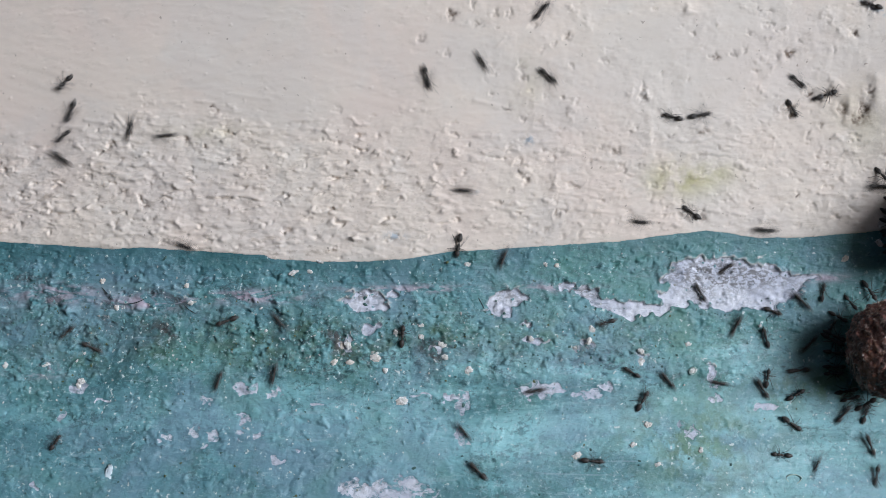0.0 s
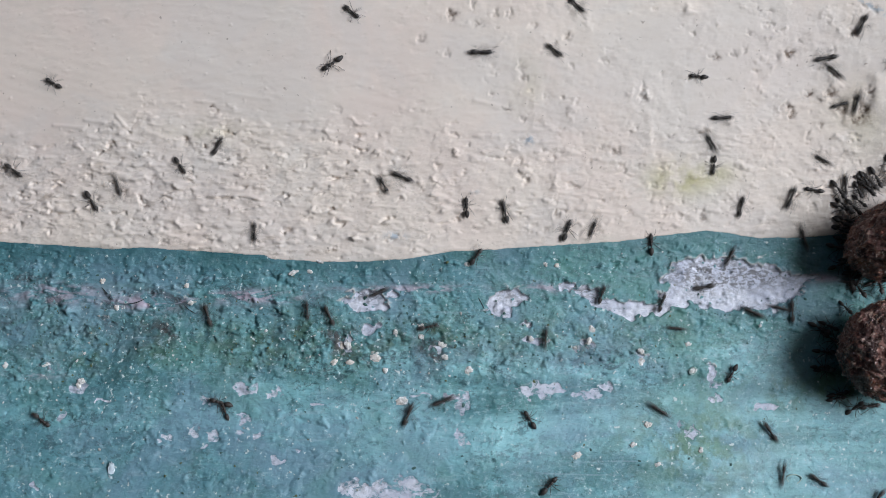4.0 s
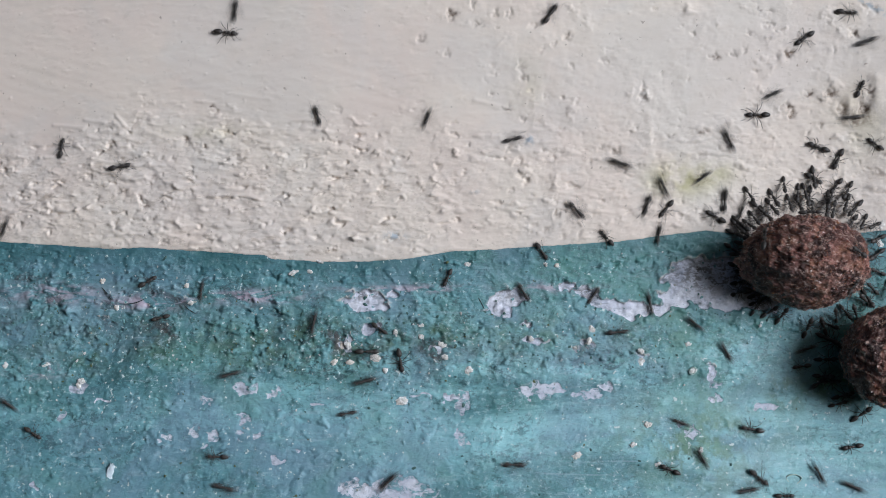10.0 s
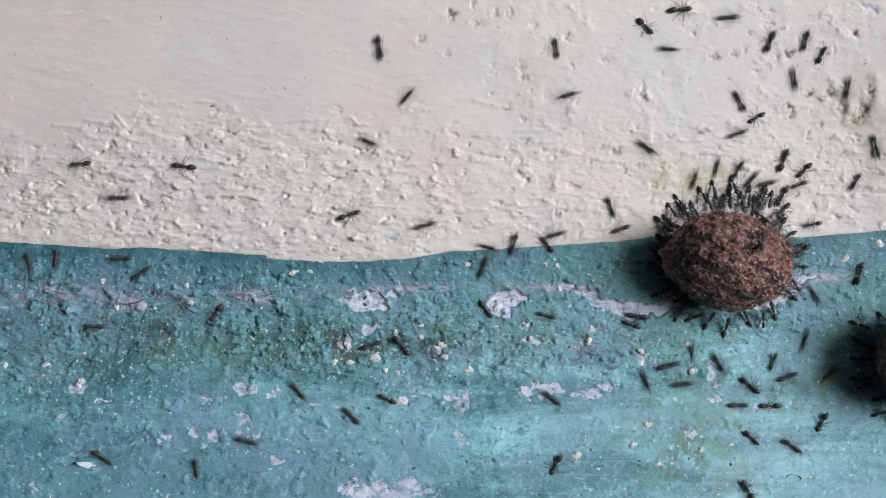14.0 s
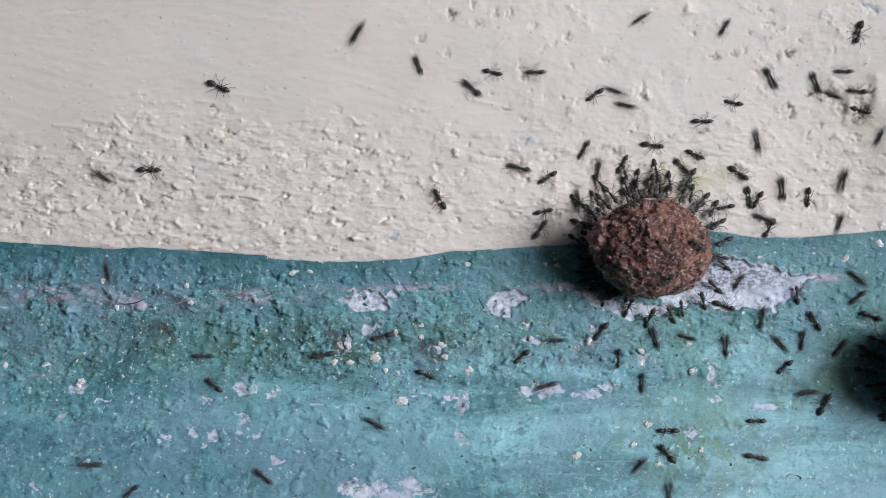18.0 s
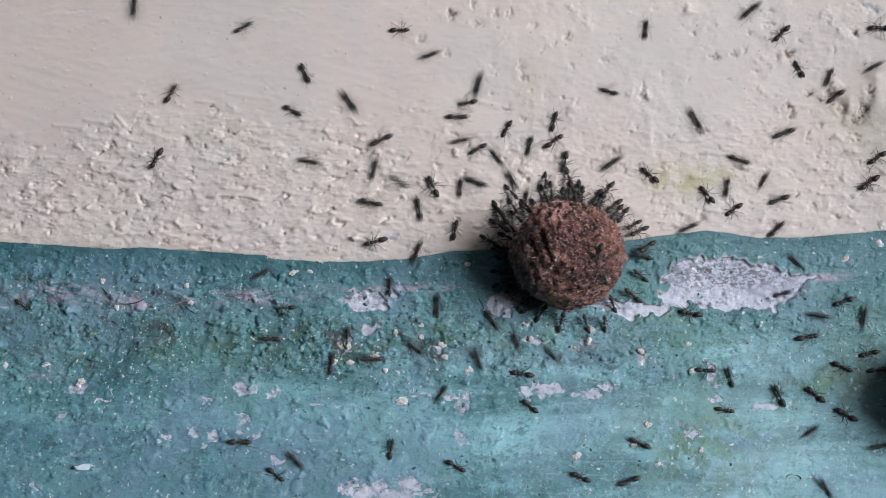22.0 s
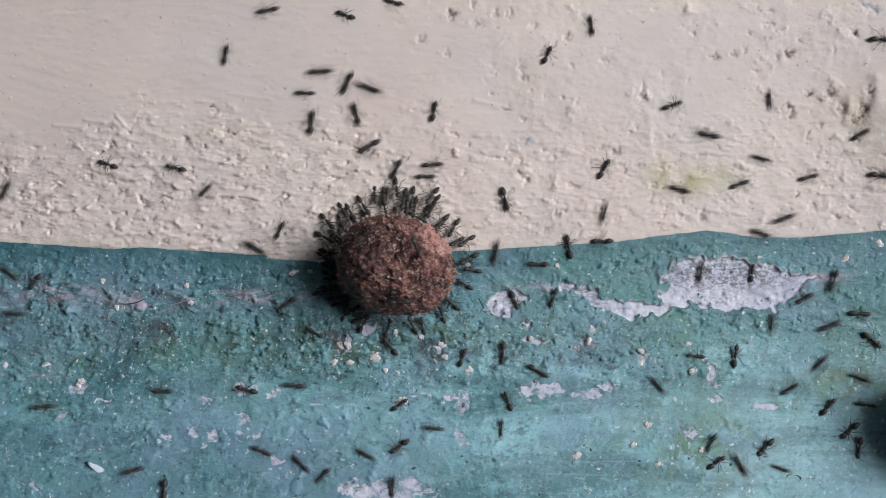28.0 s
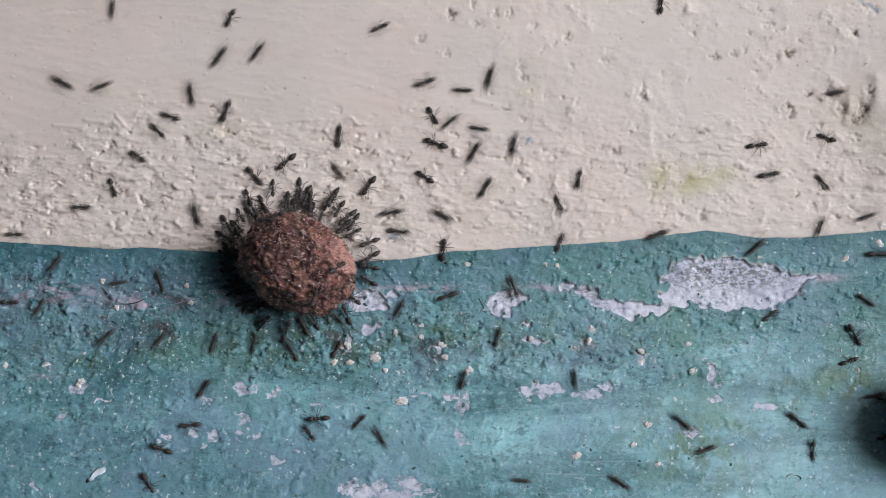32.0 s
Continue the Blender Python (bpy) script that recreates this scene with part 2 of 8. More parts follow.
CREAM, GREEN, CHIP, FLAKE = cream_paint(), green_paint(), chip_stuff(), flake_stuff()
BALL, HAIR, GRIT = ball_stuff(), hair_stuff(), grit_stuff()
CHITIN = ant_stuff("black_chitin", (0.035, 0.029, 0.025), 0.50)
LIMB = ant_stuff("dark_leg_chitin", (0.035, 0.029, 0.025), 0.50)
EYE_GLOSS = ant_stuff("glossy_eye", (0.012, 0.010, 0.010), 0.30)
RIM = Nodes("pale_teal_rim", 0.4)
RIM = RIM.finish(RIM.mix(RIM.noise(1500, 3), (0.24, 0.38, 0.34), (0.50, 0.58, 0.52)))
CRACK = Nodes("dirty_crack", 0.8)
CRACK = CRACK.finish(CRACK.mix(CRACK.noise(900, 3), (0.018, 0.028, 0.030), (0.04, 0.05, 0.05)))
CORE = Nodes("grey_plaster", 0.85)
CORE = CORE.finish(CORE.mix(CORE.noise(40, 5), (0.38, 0.36, 0.34), (0.5, 0.48, 0.45)), None, CORE.noise(900, 4), 0.0004)


# ---- the wall ----
def vnoise(u, v, su, sv, seed):
    """Smooth gradient noise of cell su by sv metres, about -1 to 1."""
    turn = np.random.RandomState(seed).uniform(0, 2 * np.pi, (256, 256))
    gx, gy = np.cos(turn), np.sin(turn)
    a, b = u / su, v / sv
    spin = seed * 2.4
    a, b = a * np.cos(spin) - b * np.sin(spin) + 37.3, a * np.sin(spin) + b * np.cos(spin) + 11.7
    i, j = np.floor(a).astype(int), np.floor(b).astype(int)
    fa, fb = a - i, b - j
    wa, wb = fa * fa * fa * (fa * (6 * fa - 15) + 10), fb * fb * fb * (fb * (6 * fb - 15) + 10)
    i0, i1, j0, j1 = i % 256, (i + 1) % 256, j % 256, (j + 1) % 256
    n00 = gx[i0, j0] * fa + gy[i0, j0] * fb
    n10 = gx[i1, j0] * (fa - 1) + gy[i1, j0] * fb
    n01 = gx[i0, j1] * fa + gy[i0, j1] * (fb - 1)
    n11 = gx[i1, j1] * (fa - 1) + gy[i1, j1] * (fb - 1)
    return 1.75 * ((n00 * (1 - wa) + n10 * wa) * (1 - wb) + (n01 * (1 - wa) + n11 * wa) * wb)


def smooth(x, a, b):
    t = np.clip((x - a) / (b - a), 0, 1)
    return t * t * (3 - 2 * t)


ARCH_U = np.linspace(-0.26, 0.26, 2081)
ARCH_SLOPE = -2.7 * np.clip(ARCH_U, -0.06, 0.06) * (1 - smooth(ARCH_U, 0.026, 0.058))
ARCH_D = np.cumsum(ARCH_SLOPE) * (ARCH_U[1] - ARCH_U[0])
ARCH_D -= np.interp(0, ARCH_U, ARCH_D)


def arch(u):
    """A slight rounding, added to grade the light: the wall falls back to both sides."""
    return np.interp(u, ARCH_U, ARCH_D)


def grains(u, v):
    """Grain counts, as the eye meets them, of a place u to the right and v above the middle, in metres."""
    k = REACH / (REACH - arch(u) - swell(fall(u, v)))
    return u * k / GRAIN + 784, 441 - v * k / GRAIN


# where the cream paint ends and the green begins
LINE_X = (-3000, 0, 100, 200, 250, 330, 440, 468, 480, 560, 640, 720, 800, 900, 1000, 1100, 1180, 1250, 1290, 1340, 1420, 1500, 1568, 4600)
LINE_Y = (420, 428, 434, 441, 438, 443, 450, 451, 458, 463, 463, 458, 445, 440, 433, 427, 416, 408, 413, 421, 420, 414, 407, 400)


LINE_U = np.arange(-3000, 4600, 10.0)
LINE_S = np.convolve(np.pad(np.interp(LINE_U, LINE_X, LINE_Y), 8, mode="edge"), np.ones(17) / 17, "valid")


def fall(u, v):
    """Metres below the smoothed paint line."""
    k = REACH / (REACH - arch(u))
    return (441 - np.interp(u * k / GRAIN + 784, LINE_U, LINE_S)) * GRAIN / k - v


def border(u):
    k = REACH / (REACH - arch(u))
    y = np.interp(u * k / GRAIN + 784, LINE_X, LINE_Y)
    return (441 - y) * GRAIN / k + 0.00006 * vnoise(u, u * 0, 0.0016, 1, 3) + 0.00004 * vnoise(u, u * 0, 0.0005, 1, 4)


def swell(s):
    """How far the green foot of the wall leans out, s metres below the paint line."""
    s = np.clip(s, 0, 0.04)
    return 4.8 * s * s


def bump(x, y, cx, cy, rx, ry):
    return np.exp(-(((x - cx) / rx) ** 2 + ((y - cy) / ry) ** 2))


def crumble(u, v, su, sv, seed):
    """Four octaves of noise."""
    return sum(vnoise(u, v, su / 2 ** k, sv / 2 ** k, seed + k) * 0.62 ** k for k in range(4))


# pits in the cream: middle and half sizes in grains, depth in mm, dirt and painted shade
PITS = [(1395, 95, 8, 7, 0.30, 1.0), (1393, 190, 7, 6, 0.30, 1.0), (1402, 202, 5, 6, 0.25, 0.8), (1430, 165, 7, 3, 0.20, 0.9), (1468, 168, 10, 7, 0.35, 1.0), (1490, 193, 7, 11, 0.30, 0.6), (1526, 198, 8, 14, 0.40, 1.0),
        (1512, 212, 10, 8, 0.25, 0.6), (1538, 163, 5, 8, 0.30, 0.5), (1265, 102, 8, 5, 0.20, 0.7), (1297, 97, 5, 5, 0.18, 0.5), (1316, 88, 4, 6, 0.15, 0.3), (1290, 140, 7, 2, 0.12, 0.5), (1415, 75, 6, 5, 0.18, 0.4)]
PITS += [(1449, 177, 6, 4, 0.18, 0.4), (1451, 222, 5, 5, 0.18, 0.4), (1430, 232, 4, 6, 0.16, 0.3), (1240, 232, 14, 3, 0.14, 0.6), (1245, 275, 8, 4, 0.16, 0.4), (1512, 58, 5, 3, 0.12, 1.0), (1475, 88, 4, 5, 0.15, 0.2),
         (798, 27, 9, 7, 0.25, 1.0), (845, 42, 10, 4, 0.18, 0.5), (876, 24, 5, 6, 0.15, 0.3), (882, 50, 3, 3, 0.12, 0.4), (901, 22, 4, 8, 0.18, 0.4), (745, 70, 8, 6, 0.15, 0.4), (790, 95, 5, 6, 0.14, 0.2)]
PITS += [(1003, 65, 7, 7, 0.20, 0.4), (982, 78, 4, 5, 0.15, 0.2), (922, 120, 5, 12, 0.14, 0.2), (926, 138, 6, 5, 0.20, 0.4), (870, 165, 4, 6, 0.18, 0.4), (895, 191, 10, 3, 0.15, 0.5), (1012, 118, 4, 4, 0.14, 0.3),
         (837, 8, 4, 10, 0.16, 0.4), (930, 248, 7, 4, 0.18, 0.5), (1090, 268, 9, 6, 0.22, 0.6), (1045, 285, 5, 4, 0.16, 0.5), (1065, 262, 4, 4, 0.16, 0.3), (985, 378, 4, 8, 0.20, 0.5), (970, 404, 8, 4, 0.18, 0.5)]
PITS += [(1024, 415, 5, 6, 0.16, 0.3), (1243, 388, 7, 8, 0.22, 0.6), (1185, 243, 7, 3, 0.16, 0.4), (1128, 296, 4, 3, 0.14, 0.4), (930, 320, 8, 6, 0.14, 0.2), (1408, 345, 4, 3, 0.10, 1.0), (330, 250, 8, 8, 0.25, 0.7),
         (363, 260, 4, 4, 0.20, 1.0), (213, 340, 11, 6, 0.24, 0.5), (172, 348, 7, 4, 0.20, 0.5), (285, 278, 4, 4, 0.18, 0.3), (270, 315, 8, 4, 0.20, 0.3), (335, 340, 9, 3, 0.20, 0.3), (300, 342, 5, 4, 0.18, 0.3)]
PITS += [(258, 365, 7, 3, 0.20, 0.6), (240, 377, 6, 4, 0.20, 0.4), (268, 388, 7, 5, 0.22, 0.5), (425, 282, 8, 6, 0.22, 0.2), (420, 292, 6, 3, 0.18, 0.3), (160, 312, 6, 4, 0.20, 0.4), (205, 395, 6, 6, 0.20, 0.3),
         (374, 188, 4, 3, 0.12, 0.8), (1342, 18, 5, 4, 0.15, 0.7), (1362, 22, 7, 4, 0.15, 0.6), (1328, 60, 4, 4, 0.14, 0.4), (60, 340, 7, 4, 0.2, 0.3), (95, 375, 8, 4, 0.2, 0.3), (35, 398, 7, 4, 0.2, 0.3)]


def ragged(u, v, x, y):
    """Places pushed about a little, so that round marks get uneven outlines."""
    return (x + 5 * vnoise(u, v, 0.0008, 0.0008, 111) + 3 * vnoise(u, v, 0.0004, 0.0004, 113),
            y + 5 * vnoise(u, v, 0.0008, 0.0008, 112) + 3 * vnoise(u, v, 0.0004, 0.0004, 114))


def cream_relief(u, v):
    x, y = grains(u, v)
    rough = 0.10 + 0.90 * smooth(y + 60 * vnoise(u, v, 0.012, 0.008, 11), 170, 270) * (1 - 0.45 * smooth(x, 600, 900))
    right = smooth(x, 650, 950)
    d = 0.00020 * vnoise(u, v, 0.016, 0.010, 12)
    patchy = smooth(vnoise(u, v, 0.006, 0.004, 24), -0.6, 0.5)
    # crusts and pits, several sizes laid over one another
    crust = crumble(u, v, 0.0029, 0.0013, 61)
    pits = crumble(u, v, 0.0024, 0.0011, 66)
    d += rough * (0.6 + 0.4 * patchy) * (0.00014 * crust + 0.00034 * smooth(crust, 0.6, 1.5) - 0.00040 * smooth(pits, 0.6, 1.25))
    d += rough * 0.00026 * smooth(vnoise(u, v, 0.0042, 0.0008, 26) + 0.5 * vnoise(u, v, 0.0011, 0.0006, 28), 0.2, 1.0) * smooth(vnoise(u, v, 0.009, 0.005, 27), -0.4, 0.4)
    # coarse lumps of plaster on one side, brush strokes on the other
    knobs, dents = crumble(u, v, 0.0034, 0.0027, 71), crumble(u, v, 0.0026, 0.0020, 76)
    thick = smooth(vnoise(u, v, 0.008, 0.006, 65), -0.7, 0.5)
    d += 0.62 * right * thick * (0.00013 * knobs + 0.00028 * smooth(knobs, 0.65, 1.4) - 0.00036 * smooth(dents, 0.75, 1.4))
    w = u * 0.97 + v * 0.26
    q = v * 0.97 - u * 0.26 * -1
    d += (1 - right) * 0.000026 * vnoise(w, q, 0.011, 0.0009, 19) * smooth(vnoise(u, v, 0.011, 0.008, 25), -0.2, 0.6)
    d += 0.00008 * smooth(vnoise(u, v, 0.0008, 0.0006, 20), 0.88, 1.05)
    torn_x, torn_y = ragged(u, v, x, y)
    for cx, cy, rx, ry, deep, _ in PITS:
        d -= deep * 0.001 * bump(torn_x, torn_y, cx, cy, rx, ry)
        d += 0.4 * deep * 0.001 * bump(torn_x, torn_y, cx - 1.5 * rx, cy + 0.4 * ry, rx, ry)
    # ridges of paint: two ends, half width, height
    for ax, ay, bx, by, w, h in ((95, 222, 150, 226, 3, 0.10), (150, 212, 185, 218, 3, 0.09), (205, 204, 222, 224, 3, 0.16), (250, 228, 300, 248, 4, 0.12), (400, 165, 480, 176, 3, 0.05), (840, 178, 900, 192, 4, 0.10), (1148, 205, 1150, 255, 8, 0.14), (1385, 95, 1383, 108, 7, 0.2), (1503, 175, 1500, 210, 8, 0.2), (1550, 140, 1552, 180, 12, 0.3)):
        along = np.clip(((x - ax) * (bx - ax) + (y - ay) * (by - ay)) / ((bx - ax) ** 2 + (by - ay) ** 2), 0, 1)
        d += h * 0.001 * np.exp(-((x - ax - along * (bx - ax)) ** 2 + (y - ay - along * (by - ay)) ** 2) / w ** 2)
    return d


PEELS = []      # flaked patches: middle and half sizes, in grains
CHIPS = []      # raised crumbs and chips
PEELS += [(1235, 495, 55, 38), (1290, 505, 75, 47), (1350, 515, 62, 34), (1395, 502, 26, 19), (1430, 492, 24, 6), (1200, 525, 32, 20), (1150, 547, 45, 13),
          (1110, 549, 35, 15), (1075, 538, 30, 10), (1050, 522, 17, 11), (1030, 515, 14, 7), (1265, 472, 35, 16), (1340, 480, 40, 10)]
PEELS += [(648, 533, 40, 21), (692, 520, 14, 7), (882, 543, 24, 19), (908, 525, 26, 17), (1000, 508, 14, 8), (960, 692, 32, 15), (990, 688, 16, 8), (925, 690, 14, 5),
          (1040, 698, 30, 9), (1068, 684, 18, 9), (1262, 664, 10, 22), (1266, 706, 11, 8), (820, 712, 10, 26), (795, 705, 12, 8), (748, 699, 24, 4), (816, 778, 11, 15)]
PEELS += [(690, 872, 75, 20), (715, 855, 24, 11), (630, 867, 28, 14), (1360, 720, 26, 6), (436, 688, 21, 11), (484, 698, 12, 8), (366, 708, 13, 8), (428, 742, 8, 15),
          (455, 772, 10, 8), (376, 772, 10, 8), (345, 766, 10, 6), (300, 773, 12, 5), (282, 780, 8, 4), (656, 582, 14, 10), (612, 610, 9, 12), (775, 616, 12, 6)]
PEELS += [(944, 604, 20, 7), (930, 576, 9, 6), (1040, 606, 9, 10), (1020, 618, 6, 6), (1225, 766, 12, 12), (1205, 752, 12, 5), (140, 688, 13, 10), (560, 715, 16, 3),
          (420, 770, 9, 5), (490, 815, 12, 6), (110, 740, 5, 22), (180, 712, 14, 3), (360, 790, 8, 5), (530, 795, 8, 3), (60, 860, 8, 8), (1135, 635, 10, 10)]
CHIPS += [(710, 711, 12, 10), (830, 655, 9, 9), (1047, 583, 8, 7), (140, 680, 8, 6), (592, 640, 10, 4), (620, 642, 10, 5), (665, 635, 12, 8), (787, 632, 8, 6), (1495, 460, 7, 11),
          (1145, 752, 9, 6), (1120, 787, 8, 5), (1022, 806, 10, 8), (828, 468, 7, 5), (182, 498, 6, 7), (207, 545, 6, 6), (10, 647, 8, 5), (520, 482, 14, 4)]
CHIPS += [(615, 610, 8, 9), (785, 611, 10, 6), (1043, 604, 5, 10), (930, 576, 8, 6), (338, 536, 6, 6), (145, 675, 8, 7), (80, 646, 9, 5), (330, 506, 5, 6), (1018, 614, 6, 5), (700, 588, 7, 4), (1135, 640, 9, 7)]
CHIPS += [(1560, 397, 9, 9), (1556, 432, 10, 9), (548, 481, 9, 3), (965, 468, 6, 4), (985, 470, 6, 4), (1225, 656, 9, 6), (1217, 609, 7, 5), (1165, 822, 7, 6), (745, 575, 7, 5), (745, 596, 8, 4),
          (682, 656, 6, 6), (1240, 798, 6, 6), (1345, 577, 4, 4), (565, 463, 10, 3), (605, 612, 6, 8), (940, 600, 9, 4), (780, 608, 7, 4), (1135, 622, 6, 7)]


def green_fields(u, v):
    x, y = grains(u, v)
    wob = 0.40 * vnoise(u, v, 0.0018, 0.0012, 31) + 0.10 * vnoise(u, v, 0.0006, 0.0005, 32)
    peel = np.full(x.shape, -1.0)
    wx = x + 9 * vnoise(u, v, 0.0011, 0.0011, 52) + 3 * vnoise(u, v, 0.0005, 0.0005, 53)
    wy = y + 7 * vnoise(u, v, 0.0011, 0.0011, 54) + 2.5 * vnoise(u, v, 0.0005, 0.0005, 55)
    for cx, cy, rx, ry in PEELS:
        peel = np.maximum(peel, 1 - ((wx - cx) / rx) ** 2 - ((wy - cy) / ry) ** 2)
    peel = np.maximum(peel, -1) + wob - 0.05
    # algae stains; the patch round 1490, 635 darkens a grey smudge
    algae_smudge = np.clip(bump(x, y, 350, 610, 420, 55) * 0.9 + bump(x, y, 750, 610, 260, 50) * 0.6 + bump(x, y, 60, 600, 160, 60) * 0.5 + bump(x, y, 1230, 790, 140, 80) * 0.9
                    + bump(x, y, 1450, 690, 80, 34) * 1.1 + bump(x, y, 1490, 635, 90, 45) * 0.7 + bump(x, y, 1150, 580, 160, 40) * 0.45 + bump(x, y, 550, 590, 70, 45) * 0.5, 0, 1)
    algae_smudge *= 0.55 + 0.6 * vnoise(u, v, 0.006, 0.004, 33)
    # worn paint, with brighter and dimmer stretches of light put into the same mask
    wear_light = smooth(y, 470, 720) * (0.45 + 0.75 * smooth(x, 450, 1150)) + 0.25 * vnoise(u, v, 0.010, 0.005, 34) + 0.4 * bump(x, y, 1060, 665, 300, 70) + 0.5 * bump(x, y, 560, 665, 330, 50) - 0.75 * bump(x, y, 1500, 645, 100, 65) - 0.5 * bump(x, y, 1500, 520, 160, 60) - 0.35 * smooth(x, 1280, 1520) - 0.35 * bump(x, y, 200, 840, 380, 60)
    verdant = smooth(x + 150 * vnoise(u, v, 0.015, 0.008, 51), 350, 1000) * (1 - 0.55 * smooth(y, 600, 760)) + 0.6 * bump(x, y, 400, 610, 420, 50)
    calm = np.clip(smooth(y, 640, 720) * (0.35 + 0.65 * smooth(x, 500, 1250)) + 0.8 * smooth(x, 1180, 1380) * smooth(y, 540, 620), 0, 1) * (1 - 0.5 * bump(x, y, 1430, 690, 70, 25))
    scrape = np.clip(bump(x, y, 450, 525, 80, 11) + bump(x, y, 270, 535, 70, 12) + bump(x, y, 730, 512, 110, 7) * 0.8 + bump(x, y, 90, 520, 90, 18) * 0.7
                     + bump(x, y, 990, 508, 60, 8) * 0.8 + bump(x, y, 1440, 492, 60, 7) + bump(x, y, 70, 655, 40, 12), 0, 1)
    soil = np.clip(bump(x, y, 1250, 488, 70, 28) + bump(x, y, 1335, 490, 75, 20) + bump(x, y, 1045, 515, 40, 12) + 0.8 * bump(x, y, 648, 522, 30, 10) + 0.7 * bump(x, y, 900, 522, 30, 10) + 0.5 * bump(x, y, 1262, 664, 10, 10)
                   + 0.6 * bump(x, y, 640, 858, 60, 12) + 0.08, 0, 1)
    line_band = np.exp(-(np.clip(fall(u, v), 0, 1) / (0.0021 + 0.0007 * vnoise(u, v, 0.005, 0.004, 91))) ** 2) * (0.95 - 0.35 * smooth(x, 500, 900) * (1 - smooth(x, 1150, 1400)))
    scab = sum(bump(x, y, cx, cy, rx, ry) for cx, cy, rx, ry in ((58, 497, 32, 12), (96, 533, 26, 14), (183, 530, 26, 18), (262, 522, 34, 10), (333, 530, 26, 16), (332, 505, 16, 10), (20, 572, 26, 16), (207, 562, 30, 14), (305, 583, 30, 14),
                                                                 (74, 646, 22, 12), (440, 520, 40, 12), (612, 606, 22, 18), (560, 600, 40, 22), (664, 628, 24, 16), (780, 628, 36, 18), (742, 586, 26, 16), (745, 606, 24, 14), (884, 520, 30, 16)))
    scab += 0.3 * bump(x, y, 250, 570, 330, 50) + 0.25 * bump(x, y, 750, 605, 260, 40) + 0.35 * bump(x, y, 1150, 470, 120, 25) + 0.35 * bump(x, y, 1060, 610, 160, 40) + bump(x, y, 1225, 660, 20, 14) + 0.8 * bump(x, y, 1225, 770, 24, 18)
    flecky = smooth(y + 30 * vnoise(u, v, 0.004, 0.004, 95), 570, 660)
    moss = np.clip(0.75 * bump(x, y, 1235, 785, 110, 80) + 0.8 * bump(x, y, 1475, 688, 95, 26) + 0.4 * bump(x, y, 930, 590, 150, 35) + 0.35 * bump(x, y, 1200, 590, 120, 40), 0, 1)
    return peel, np.clip(algae_smudge * 1.5, 0, 1), np.clip(wear_light, 0, 1), np.clip(scrape * 1.2, 0, 1), np.clip(verdant, 0, 1), calm, soil, line_band, np.clip(scab, 0, 1), flecky, moss


def upper_rim(peel):
    """Where the paint film stands up along the upper edge of a bare patch."""
    down = np.gradient(peel, axis=0)
    return np.exp(-((peel + 0.10) / 0.17) ** 2) * smooth(down, 0.004, 0.03)


def green_relief(u, v, peel, calm):
    x, y = grains(u, v)
    rough = 0.35 + 0.65 * bump(x, y, 300, 570, 600, 110) + 0.3 * bump(x, y, 1150, 470, 200, 40)
    crust, pits = crumble(u, v, 0.0020, 0.0014, 81), crumble(u, v, 0.0018, 0.0012, 86)
    wide = smooth(vnoise(u, v, 0.007, 0.005, 49), -0.5, 0.5)
    d = 0.00018 * vnoise(u, v, 0.012, 0.007, 43) + (0.2 + 0.8 * rough) * (0.4 + 0.6 * wide) * (1 - 0.75 * calm) * (0.00012 * crust + 0.00048 * smooth(crust, 0.5, 1.3) - 0.00044 * smooth(pits, 0.6, 1.3))
    d += (1 - 0.6 * calm) * 0.00014 * smooth(vnoise(u, v, 0.0007, 0.0006, 45), 0.70, 0.98)
    # small pocks, thickest beside the large bare patch and along the crusty band
    pocks = np.clip(bump(x, y, 1165, 470, 110, 50) + bump(x, y, 1430, 462, 70, 22) + 0.7 * bump(x, y, 260, 560, 340, 60) + 0.7 * bump(x, y, 720, 590, 300, 60) + 0.5 * bump(x, y, 1050, 600, 200, 50), 0, 1)
    d -= pocks * 0.00016 * smooth(vnoise(u, v, 0.00062, 0.00050, 97), 0.25, 0.85)
    d += 0.00003 * vnoise(u, v, 0.02, 0.0011, 46) * smooth(y, 620, 720)
    bare = smooth(peel, -0.15, 0.20)
    # the paint film curls up round a bare patch
    lip = bump(peel, 0, -0.16, 0, 0.13, 1) * vnoise(u, v, 0.0022, 0.0016, 48)
    d += 0.00022 * upper_rim(peel) * (0.6 + 0.6 * vnoise(u, v, 0.0016, 0.0016, 98)) * (1 - 0.7 * smooth(y, 620, 680))
    # soft rounded lumps
    d += (1 - calm) * 0.00016 * smooth(vnoise(u, v, 0.0019, 0.0017, 99), 0.15, 0.9)
    return d - 0.00024 * bare * (1 - 0.8 * smooth(y, 570, 660)) + 0.00010 * lip * (1 - 0.6 * smooth(y, 570, 660)) + bare * 0.00002 * vnoise(u, v, 0.0006, 0.0006, 47)


FINE = 0.000135
US = np.concatenate((np.linspace(-0.25, -0.058, 14)[:-1], np.arange(-0.0575, 0.0575, FINE), np.linspace(0.058, 0.25, 14)[1:]))
SU = np.concatenate((np.arange(0, 0.0335, FINE), np.linspace(0.034, 0.17, 14)))
SD = np.concatenate((np.arange(0, 0.0345, FINE), np.linspace(0.035, 0.17, 14)))


